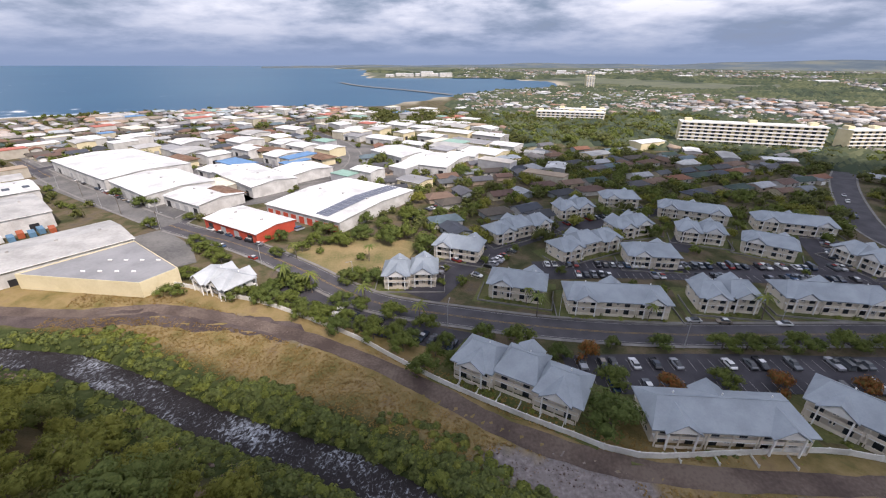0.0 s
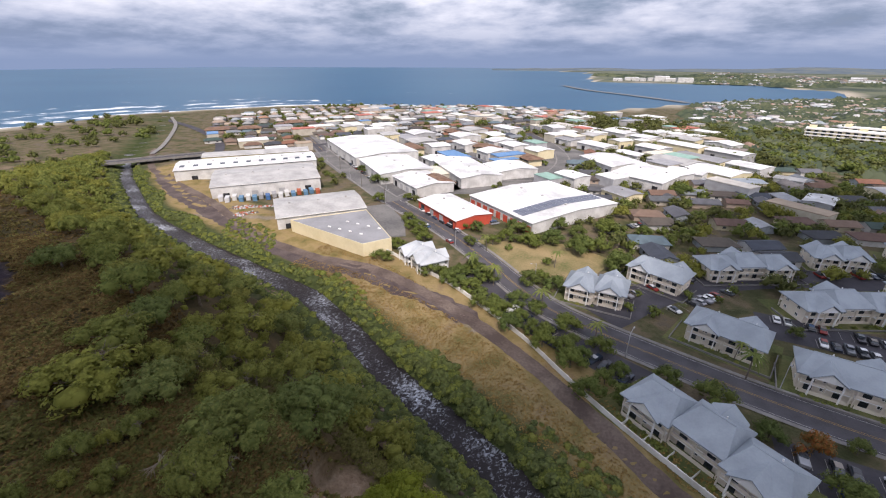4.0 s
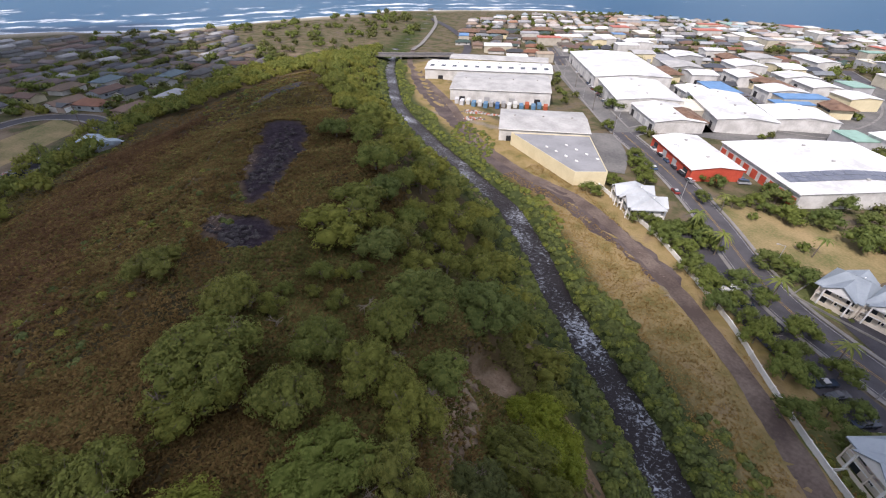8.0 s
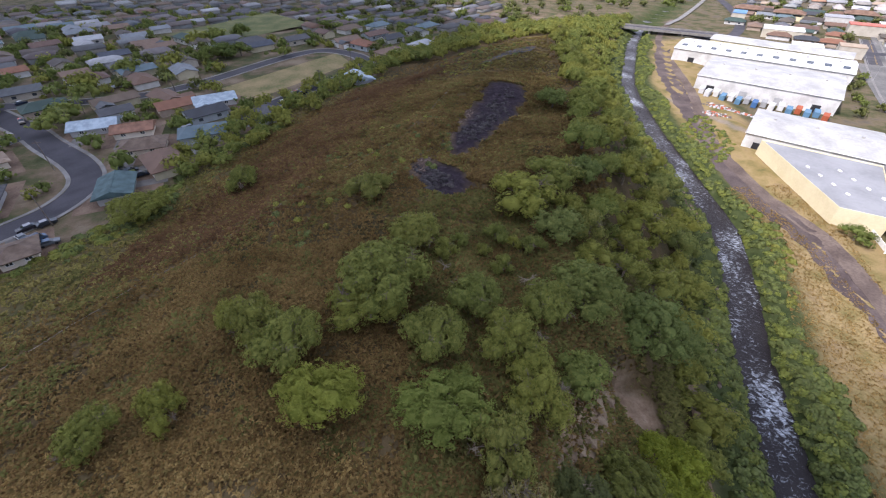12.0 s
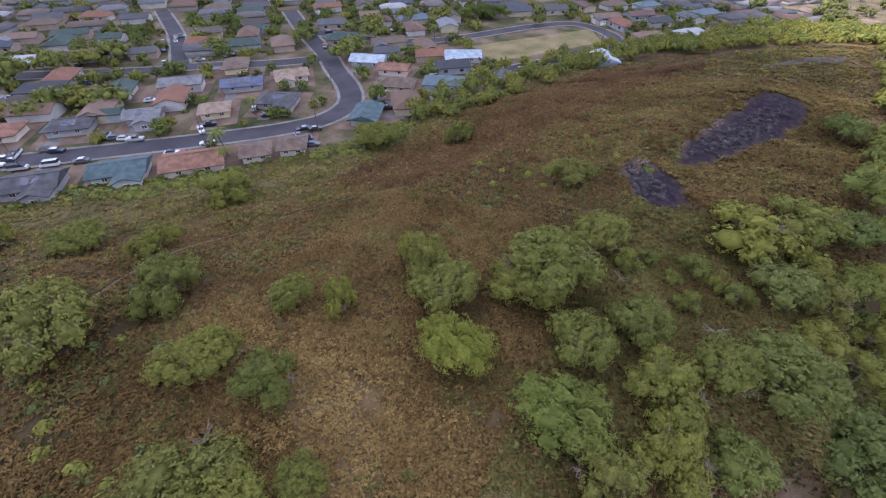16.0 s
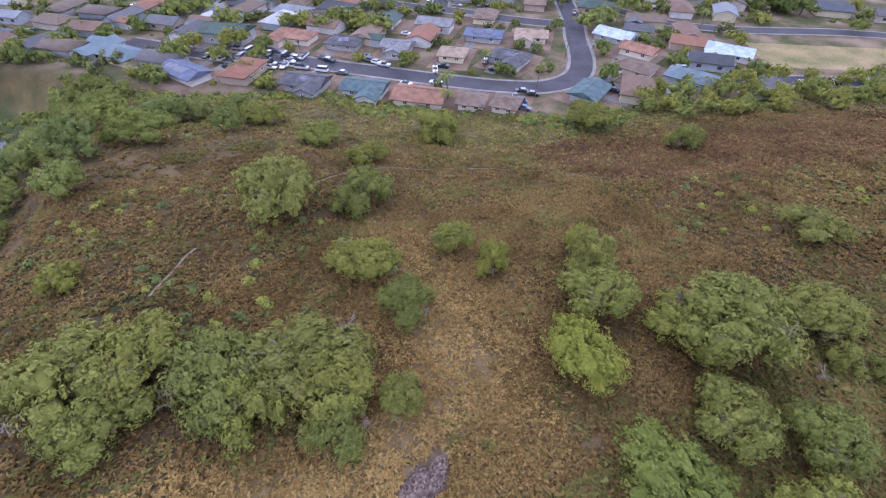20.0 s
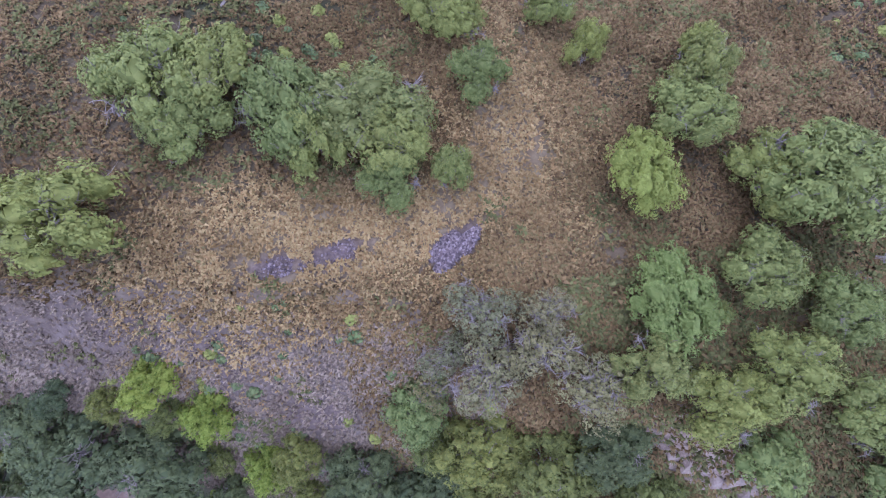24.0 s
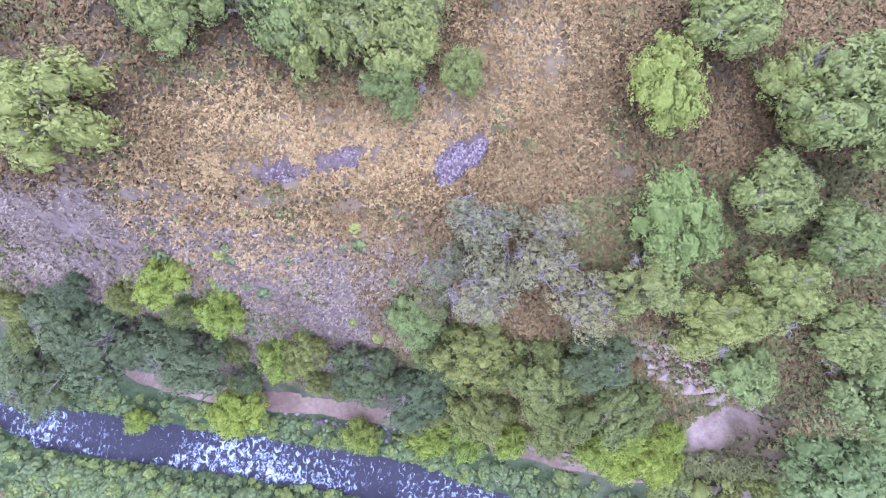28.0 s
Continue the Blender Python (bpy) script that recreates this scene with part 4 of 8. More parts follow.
def condo_proto(secs, sl, W, label, roof=M_ROOF_METAL, wall=M_WALL_BEIGE, joined=False):
    """A two-storey apartment house in staggered sections along x, each with its own broad low roof; galleries with white posts."""
    ob = empty("apartment_house", pose(0, 0, 0), label, "apartment house", "apartment houses of the estate")
    L = secs * sl
    for i in range(secs):
        x0, x1 = -L / 2 + i * sl, -L / 2 + (i + 1) * sl
        xm, yo, up = (x0 + x1) / 2, (0.9 if i % 2 else -0.5), (0.3 if i % 2 else 0.0)
        if joined:
            yo, up = 0.0, 0.0
        part("wall", Geo().box(x0, -W / 2 + yo, -0.3, x1, W / 2 + yo, 5.2), wall, ob)
        e0, e1 = (0.9 if i == 0 else 0.0 if joined else 0.35), (0.9 if i == secs - 1 else 0.0 if joined else 0.35)
        g = Geo()
        a0, a1, b0, b1, zt = x0 - e0, x1 + e1, -W / 2 + yo - 1.5, W / 2 + yo + 1.5, 5.3 + up
        i0, i1 = (3.0 if i == 0 else 0.0 if joined else 2.2), (3.0 if i == secs - 1 else 0.0 if joined else 2.2)
        ym, hgt = yo + 0.6, 3.1
        g.add([(a0, b0, zt), (a1, b0, zt), (a1, b1, zt), (a0, b1, zt), (a0 + i0, ym, zt + hgt), (a1 - i1, ym, zt + hgt), (a0, b0, zt - 0.3), (a1, b0, zt - 0.3), (a1, b1, zt - 0.3), (a0, b1, zt - 0.3)],
              [(0, 1, 5, 4), (1, 2, 5), (2, 3, 4, 5), (3, 0, 4), (6, 9, 8, 7), (0, 6, 7, 1), (1, 7, 8, 2), (2, 8, 9, 3), (3, 9, 6, 0)])
        part("roof", g, roof, ob, "broad pale blue-grey metal roof")
        part("ridge_cap", Geo().box(a0 + i0, ym - 0.15, zt + hgt - 0.06, a1 - i1, ym + 0.15, zt + hgt + 0.08), roof, ob)
        part("roof_vent", Geo().tube((xm + 1.0, ym + 1.6, zt + hgt - 1.1), (xm + 1.0, ym + 1.6, zt + hgt - 0.3), 0.16, 0.16, 6), M_TRIM, ob, "small white roof vent")
        for s in (-1, 1):
            yw, yp = s * W / 2 + yo, s * (W / 2 + 1.15) + yo
            lo, hi = sorted((yw, yp))
            part("balcony", Geo().box(x0 + 0.1, lo, 2.5, x1 - 0.1, hi, 2.78), M_TRIM, ob, "white balcony floor")
            lo, hi = sorted((yp, yp - s * 0.2))
            part("beam", Geo().box(x0 + 0.1, lo, 4.75, x1 - 0.1, hi, 5.1), M_TRIM, ob, "white beam under the eaves")
            part("railing", Geo().box(x0 + 0.1, yp - 0.05, 3.35, x1 - 0.1, yp + 0.05, 3.55).box(x0 + 0.1, yp - 0.03, 2.8, x1 - 0.1, yp + 0.03, 3.3), wall, ob, "beige balcony railing")
            for k in range(3):
                px = x0 + 0.35 + (sl - 0.7) * k / 2
                part("post", Geo().box(px - 0.13, yp - 0.13, -0.3, px + 0.13, yp + 0.13, 4.8), wall, ob)
            part("patio_wall", Geo().box(x0 + 0.6, yp + s * 0.2, -0.3, x1 - 0.6, yp + s * 0.3, 1.0), wall, ob, "beige patio screen")
            for k, px in enumerate((xm - sl * 0.27, xm + sl * 0.27)):
                for z in (1.15, 3.95):
                    part("door", Geo().box(px - 0.8, yw - 0.06, z - 1.1, px + 0.8, yw + 0.06, z + 0.9), M_GLASS, ob, "dark glass sliding door")
            for z in (1.5, 4.1):
                window_at(ob, xm, yw, z, 1.2, 1.1, "-y" if s < 0 else "+y")
            if (i % 2 == 0) == (s < 0) or (secs == 2 and not joined):
                hw = 3.1
                y0, y1 = sorted((yp + s * 1.3, yp - s * 5.4))
                part("porch_roof", Geo().gable_y(xm - hw - 0.6, y0, xm + hw + 0.6, y1, zt + 0.02, 2.6), roof, ob, "pale gabled porch roof")
                lo, hi = sorted((yp + s * 0.95, yp + s * 0.8))
                part("gable_wall", Geo().add([(xm - hw, lo, zt - 0.1), (xm + hw, lo, zt - 0.1), (xm, lo, zt + 2.05), (xm - hw, hi, zt - 0.1), (xm + hw, hi, zt - 0.1), (xm, hi, zt + 2.05)], [(0, 1, 2), (5, 4, 3), (0, 3, 4, 1), (1, 4, 5, 2), (2, 5, 3, 0)]), M_TRIM, ob, "white gable over the balcony")
                for px in (xm - hw + 0.2, xm + hw - 0.2):
                    part("post", Geo().box(px - 0.16, lo, -0.3, px + 0.16, lo + 0.32, zt - 0.05), M_TRIM, ob, "white corner post")
    for s, face in ((-1, "-x"), (1, "+x")):
        for y in (-W / 4, W / 4):
            for z in (1.5, 4.1):
                window_at(ob, s * L / 2, y, z, 1.2, 1.1, face)
    return ob


CONDO_LONG = condo_proto(3, 10.4, 9.6, "long two-storey beige apartment house with pale roof")
CONDO_SHORT = condo_proto(2, 9.3, 9.8, "two-storey beige apartment house with pale hipped roof")
CONDO_WIDE = condo_proto(3, 10.4, 9.6, "long two-storey beige apartment house under one pale roof", joined=True)
CONDO_PLAIN = condo_proto(2, 9.3, 9.8, "two-storey beige apartment house with one pale ridge", joined=True)
M_ROOF_PALE = mat("pale_grey_metal_roof", [(0.34, 0.36, 0.375), (0.43, 0.45, 0.465)], 0.5, 0.2, 10, 0.05, spread=0.15)
CONDO_WHITE = condo_proto(2, 9.0, 9.0, "white house with stepped pale metal roofs", M_ROOF_PALE, M_WALL_WHITE)
CONDO_WHITE.matrix_world = pose(-77, 126.5, gz(-77, 126.5), 0, 0, -35)
placed_long = [(19.4, 79.8, -30), (59.8, 66.0, -4), (56.5, 116.5, -6), (127.6, 117, -9), (34.5, 178.9, 29), (59.9, 160.8, 27), (128.4, 200.7, -25), (166.5, 183.5, -20), (97, 62, -50)]
placed_short = [(93.5, 118.5, -9), (26.2, 126, -16), (-11.8, 134.5, 0), (6.9, 157, -20), (68.2, 205.4, 11), (98.6, 222.1, -6), (87.2, 180.8, 13), (83.1, 149.5, -7), (116.5, 173, -20), (138, 159, -35), (168, 146, -80)]
for proto, spots in ((CONDO_LONG, [placed_long[0], placed_long[4], placed_long[5]]), (CONDO_WIDE, placed_long[1:4] + placed_long[6:]), (CONDO_SHORT, placed_short[::2]), (CONDO_PLAIN, placed_short[1::2])):
    x, y, r = spots[0]
    proto.matrix_world = pose(x, y, gz(x, y), 0, 0, r)
    for x, y, r in spots[1:]:
        copy_thing(proto, pose(x, y, gz(x, y), 0, 0, r))


LAWN_LONG, LAWN_SHORT = Geo().prism([(-21, -10.5), (21, -10.5), (20, 9), (-20, 9)], -0.3, 0.02).mesh('lawn', M_LAWN), Geo().prism([(-14, -10.5), (14, -10.5), (13, 9), (-13, 9)], -0.3, 0.02).mesh('lawn', M_LAWN)
for me_, spots in ((LAWN_LONG, placed_long), (LAWN_SHORT, placed_short)):
    for x, y, r in spots:
        tagged(new('lawn', me_), 'olive-brown lawn round an apartment house', 'lawn', kind='structure').matrix_world = pose(x, y, gz(x, y), 0, 0, r)


def warehouse(x, y, r, l, w, h, roof, wall, label, rise=0.12, doors=4, skylights=0, door=None):
    """A shed with a low gabled roof along x, roller doors and a strip of windows."""
    ob = empty("warehouse", pose(x, y, gz(x, y), 0, 0, r), label, "warehouse", "warehouses of the industrial area")
    part("wall", Geo().box(-l / 2, -w / 2, -0.3, l / 2, w / 2, h), wall, ob)
    rise = min(rise, 1.6 / (w / 2))
    k = w / 2 * rise
    part("roof", Geo().gable_x(-l / 2 - 0.4, -w / 2 - 0.4, l / 2 + 0.4, w / 2 + 0.4, h + 0.06, k), roof, ob)
    for s in (-1, 1):
        part("gable_wall", Geo().add([(s * (l / 2 - q), yy, zz) for q in (0.3, 0.0) for yy, zz in ((-w / 2, h - 0.2), (w / 2, h - 0.2), (0, h + k - 0.3))],
                                     [(0, 2, 1), (3, 4, 5), (0, 3, 5, 2), (1, 2, 5, 4), (0, 1, 4, 3)]), wall, ob)
    part("gutter", Geo().box(-l / 2 - 0.45, -w / 2 - 0.6, h - 0.25, l / 2 + 0.45, -w / 2 - 0.42, h - 0.02), M_TRIM, ob)
    for i in range(doors):
        px = -l / 2 + l * (i + 0.5) / doors
        for s in (-1, 1):
            # every third one is a near-black panel: painted shade of an open doorway
            d = part("roller_door", Geo().box(px - 1.8, s * w / 2 - 0.08, 0, px + 1.8, s * w / 2 + 0.08, min(3.6, h - 1.2)), door or (M_WALL_GREY if i % 3 else M_DARK), ob, "red roller door" if door else "grey roller door" if i % 3 else "dark panel painted as the shade in an open doorway")
    for i in range(skylights):
        px = -l / 2 + l * (i + 0.5) / skylights
        part("skylight", Geo().add([(px - 1.6, -w / 4 - 2.2, h + 0.12 + k * 0.5 - 2.2 * rise), (px + 1.6, -w / 4 - 2.2, h + 0.12 + k * 0.5 - 2.2 * rise), (px + 1.6, -w / 4 + 2.2, h + 0.16 + k * 0.5 + 2.2 * rise), (px - 1.6, -w / 4 + 2.2, h + 0.16 + k * 0.5 + 2.2 * rise)], [(0, 1, 2, 3)]), M_GLASS, ob, "dark roof skylight")
    n = int(l / 14) if math.hypot(x, y) < 340 else 0
    for i in range(n):
        px = -l / 2 + l * (i + 0.5) / n
        part("roof_vent", Geo().box(px - 0.5, -0.5, h + k - 0.1, px + 0.5, 0.5, h + k + 0.7), M_ROOF_TIN, ob, "grey roof vent")
    return ob


# x, y, turn, length, width, height of each shed
WARE = [(-155, 151, 51, 43, 32, 7), (-226, 178, 51, 62, 44, 8), (-269, 199, 51, 92, 32, 8), (-290, 224, 48, 78, 18, 8), (-93, 185, -31, 39, 21, 5.2),
        (-55, 218, -31, 52, 60, 5.8), (-230, 292, -34, 92, 52, 8), (-172, 246, -36, 52, 38, 7), (-134, 222, -31, 34, 26, 6), (-123, 262, -42, 58, 29, 7),
        (-97, 283, -43, 27, 30, 6), (-34, 339, -46, 40, 32, 6.5), (-5, 309, -25, 36, 42, 6.5)]
WARE_LOOK = [(M_ROOF_TIN, M_WALL_WHITE, "long warehouse with a weathered tin roof", 0), (M_ROOF_TIN, M_WALL_WHITE, "white warehouse with a weathered roof", 0), (M_ROOF_WHITE, M_WALL_WHITE, "long white warehouse with dark skylights", 11),
             (M_ROOF_TIN, M_WALL_CREAM, "long pale cream-walled warehouse", 0), (M_ROOF_WHITE, M_WALL_RED, "red-walled store with a white roof", 0), (M_ROOF_WHITE, M_WALL_WHITE, "huge white-roofed store with red doors", 0)]
for i, w_ in enumerate(WARE):
    look_ = WARE_LOOK[i] if i < 6 else (M_ROOF_WHITE, M_WALL_WHITE, "white-roofed warehouse in the industrial area", 0)
    warehouse(*w_, look_[0], look_[1], look_[2], skylights=look_[3], doors=9 if i == 5 else 4, door=M_WALL_RED if i == 5 else None)



def house_proto(kind, l, w, label, plain=False):
    ob = empty("house", pose(0, 0, 0), label, "house", "houses of the neighbourhood")
    if kind == "hip":
        part("wall", Geo().box(-l / 2, -w / 2, -0.6, l / 2, w / 2, 2.9), M_HOUSE_WALL, ob)
        part("roof", Geo().hip(-l / 2 - 0.7, -w / 2 - 0.7, l / 2 + 0.7, w / 2 + 0.7, 2.95, w * 0.22, w * 0.45), M_HOUSE_ROOF, ob)
    else:
        hg = 2.8 + w * 0.19
        g = Geo().add([(x, y, z) for x in (-l / 2, l / 2) for y, z in ((-w / 2, -0.6), (w / 2, -0.6), (w / 2, 2.9), (0, hg), (-w / 2, 2.9))], [(0, 4, 3, 2, 1), (5, 6, 7, 8, 9), (0, 5, 9, 4), (1, 2, 7, 6)])
        part("wall", g, M_HOUSE_WALL, ob)
        rg = Geo().gable_x(-l / 2 - 0.6, -w / 2 - 0.8, l / 2 + 0.6, w / 2 + 0.8, 2.95, w * 0.2)
        part("roof", rg, M_HOUSE_ROOF, ob)
        if kind == "wing":
            part("wing_roof", Geo().gable_y(-l / 2 - 0.4, -w / 2 - 4.5, -l / 2 + 6.2, -1.0, 2.95, 1.1), M_HOUSE_ROOF, ob)
            part("wing_wall", Geo().box(-l / 2, -w / 2 - 3.9, -0.6, -l / 2 + 5.8, -w / 2, 2.85), M_HOUSE_WALL, ob)
            part("garage_door", Geo().box(-l / 2 + 1, -w / 2 - 3.97, 0, -l / 2 + 4.8, -w / 2 - 3.85, 2.2), M_TRIM, ob, "white garage door")
    if not plain:
        part("door", Geo().box(0.6, -w / 2 - 0.06, 0, 1.6, -w / 2 + 0.06, 2.1), M_DARK, ob)
    if plain:
        for x in (-l / 4, l / 4):
            part("window", Geo().box(x - 0.8, w / 2 - 0.05, 1.0, x + 0.8, w / 2 + 0.05, 2.1), M_GLASS, ob)
        return ob
    part("driveway", Geo().box(-l / 2 + 1, -w / 2 - 9.5, -0.1, -l / 2 + 5.2, -w / 2 - (3.95 if kind == "wing" else 0.05), 0.09), M_CONCRETE, ob, "pale concrete driveway")
    for x in (l / 4, l / 2 - 1.4):
        window_at(ob, x, -w / 2, 1.6, 1.5, 1.1, "-y")
    for x in (-l / 4, l / 4):
        window_at(ob, x, w / 2, 1.6, 1.5, 1.1, "+y")
    return ob


H_SIZE = [("hip", 15, 9.5), ("gable", 14, 9), ("wing", 16, 8.5), ("gable", 11, 7.5)]
H_WORDS = ["single-storey house with a hipped shingle roof", "single-storey house with a plain gabled roof", "single-storey house with a gabled garage wing", "small single-storey house with a gabled roof"]
HOUSES = [house_proto(*a, w_, p_) for p_ in (False, True) for a, w_ in zip(H_SIZE, H_WORDS)]
first_house = [True] * 8
house_count = [0]
FAR_HOUSES = []
BLOCKED = []      # plan boxes kept free: x, y, turn, half length, half width


def free(x, y, pad=2.0):
    for bx, by, br, hl, hw in BLOCKED:
        c, s = math.cos(radians(br)), math.sin(radians(br))
        u, v = (x - bx) * c + (y - by) * s, -(x - bx) * s + (y - by) * c
        if abs(u) < hl + pad and abs(v) < hw + pad:
            return False
    return True


def house(k, x, y, r):
    m = pose(x, y, gz(x, y), 0, 0, r)
    BLOCKED.append((x, y, r, 8, 5.5))
    far = math.hypot(x, y)
    if far > 165:
        k += 4
    if house_count[0] >= 330:
        FAR_HOUSES.append((k % 4, m))
        return None
    house_count[0] += 1
    if first_house[k]:
        first_house[k] = False
        HOUSES[k].matrix_world = m
        return HOUSES[k]
    return copy_thing(HOUSES[k], m)


BLOCKED.append((-77, 126.5, -35, 10, 8))
for x, y, r in placed_long:
    BLOCKED.append((x, y, r, 16, 8))
for x, y, r in placed_short:
    BLOCKED.append((x, y, r, 10, 8))
for w_ in WARE:
    BLOCKED.append((w_[0], w_[1], w_[2], w_[3] / 2, w_[4] / 2))

def off_roads(x, y, pad):
    return all(abs(dist1(x, y, p)) > w + pad for p, w in ROADS)


# ---- more sheds of the industrial area, fitted to the street grid ----
rnd_w = random.Random(12)
SHED_ROOF = (M_ROOF_WHITE, M_ROOF_WHITE, M_ROOF_WHITE, M_ROOF_WHITE, M_ROOF_TIN, M_ROOF_GREY)
SHED_WALL = (M_WALL_WHITE, M_WALL_WHITE, M_WALL_CREAM, M_WALL_GREY)
BLOCKED += [(-122, 138, -14, 30, 18)]
made_w = 0
for i in range(-14, 15):
    for j in range(-12, 13):
        c_, s_ = math.cos(radians(-34)), math.sin(radians(-34))
        u, v = i * 19 + rnd_w.uniform(-3, 3), j * 17 + rnd_w.uniform(-3, 3)
        x, y = -130 + u * c_ - v * s_, 330 + u * s_ + v * c_
        l, w, h = rnd_w.choice((18, 24, 32, 40)), rnd_w.choice((14, 18, 24)), rnd_w.uniform(5, 8)
        inside = -330 < x < 60 and 215 < y < 560 and y - 225 > (-(x + 130) * 0.62 if x < -130 else (x + 40) * 1.0) and y < 520 + 0.5 * x + 40
        if inside and dist1(x, y, SHORE) < -150 and free(x, y, max(l, w) / 2 + 1.5) and off_roads(x, y, w / 2 + 3) and made_w < 75:
            k = rnd_w.randrange(6)
            warehouse(x, y, -34 + rnd_w.choice((0, 90)) * (l < 20) + rnd_w.uniform(-2, 2), l, w, h, SHED_ROOF[k], SHED_WALL[rnd_w.randrange(4)], "white-roofed shed in the industrial area" if k < 4 else "pale tin-roofed shed in the industrial area" if k < 5 else "grey-roofed shed in the industrial area", doors=2)
            BLOCKED.append((x, y, -34, l / 2, w / 2))
            made_w += 1


def scatter_houses(seed, x0, x1, y0, y1, turn, dx, dy, ok, skip, limit, gap=5):
    """Rows of houses on their plots."""
    rnd, n, spots = random.Random(seed), 0, []
    c, s = math.cos(radians(turn)), math.sin(radians(turn))
    cx, cy, R = (x0 + x1) / 2, (y0 + y1) / 2, math.hypot(x1 - x0, y1 - y0) / 2
    k = int(R / min(dx, dy)) + 1
    cells = [(i, j) for i in range(-k, k + 1) for j in range(-k, k + 1)]
    cells.sort(key=lambda q: math.hypot(cx + q[0] * dx * c - q[1] * dy * s, cy + q[0] * dx * s + q[1] * dy * c))
    for i, j in cells:
        u, v = i * dx + rnd.uniform(-2, 2), j * dy + rnd.uniform(-2, 2) + (3.5 if j % 2 else -3.5)
        x, y = cx + u * c - v * s, cy + u * s + v * c
        r_ = rnd.random()
        if not (x0 < x < x1 and y0 < y < y1) or r_ < skip or n >= limit or not ok(x, y) or not free(x, y, gap) or not off_roads(x, y, 5):
            continue
        house(rnd.choice((0, 0, 1, 1, 2, 3)), x, y, turn + rnd.choice((0, 0, 180, 180, 90)) + rnd.uniform(-6, 6))
        n += 1


@lru_cache(maxsize=8)
def side_test(x, y):
    """Distances: from the stream to the hill's side, into the hill from its toe, inland from the shore."""
    return -dist1(x, y, RIVER), dist1(x, y, TOE), -dist1(x, y, SHORE)


def north_ok(x, y):
    r, t, s = side_test(x, y)
    return t < -7 and s > 40 and r > 20 and not (-262 < x < -178 and -108 < y < -42) and not (-390 < x < -288 and -185 < y < -90) and math.hypot((x + 8) / 45, (y + 292) / 40) > 1


def town_ok(x, y):
    r, t, s = side_test(x, y)
    return r < -60 and s > 35


# houses that stand out along the bend, each with its own roof
ROOFS = {n_: mat(n_ + "_roof", c_, 0.75, 0.5, 10, 0.25, spread=0.3) for n_, c_ in (("terracotta", [(0.17, 0.085, 0.055), (0.25, 0.13, 0.085)]), ("teal", [(0.05, 0.085, 0.09), (0.08, 0.125, 0.13)]), ("charcoal", [(0.05, 0.05, 0.055), (0.09, 0.088, 0.09)]), ("brown", [(0.11, 0.075, 0.055), (0.16, 0.115, 0.085)]),
         ("slate_blue", [(0.07, 0.085, 0.13), (0.11, 0.13, 0.19)]), ("pale_blue", [(0.27, 0.33, 0.38), (0.36, 0.42, 0.47)]), ("dark_green", [(0.035, 0.06, 0.05), (0.055, 0.085, 0.07)]), ("grey", [(0.13, 0.13, 0.135), (0.19, 0.188, 0.19)]), ("tan", [(0.21, 0.15, 0.105), (0.28, 0.21, 0.155)]))}
M_SOLAR = mat("roof_solar_glass", [(0.03, 0.035, 0.06), (0.05, 0.06, 0.10)], 0.15, 0.5, spec=0.6)
M_DRIVE = mat("stained_driveway", [(0.11, 0.10, 0.092), (0.18, 0.168, 0.155)], 0.9, 0.3, 10, 0.2)
M_BARE = mat("bare_yard_earth", [(0.10, 0.065, 0.045), (0.15, 0.10, 0.07), (0.19, 0.135, 0.095)], 0.95, 0.2, 10, 0.5)


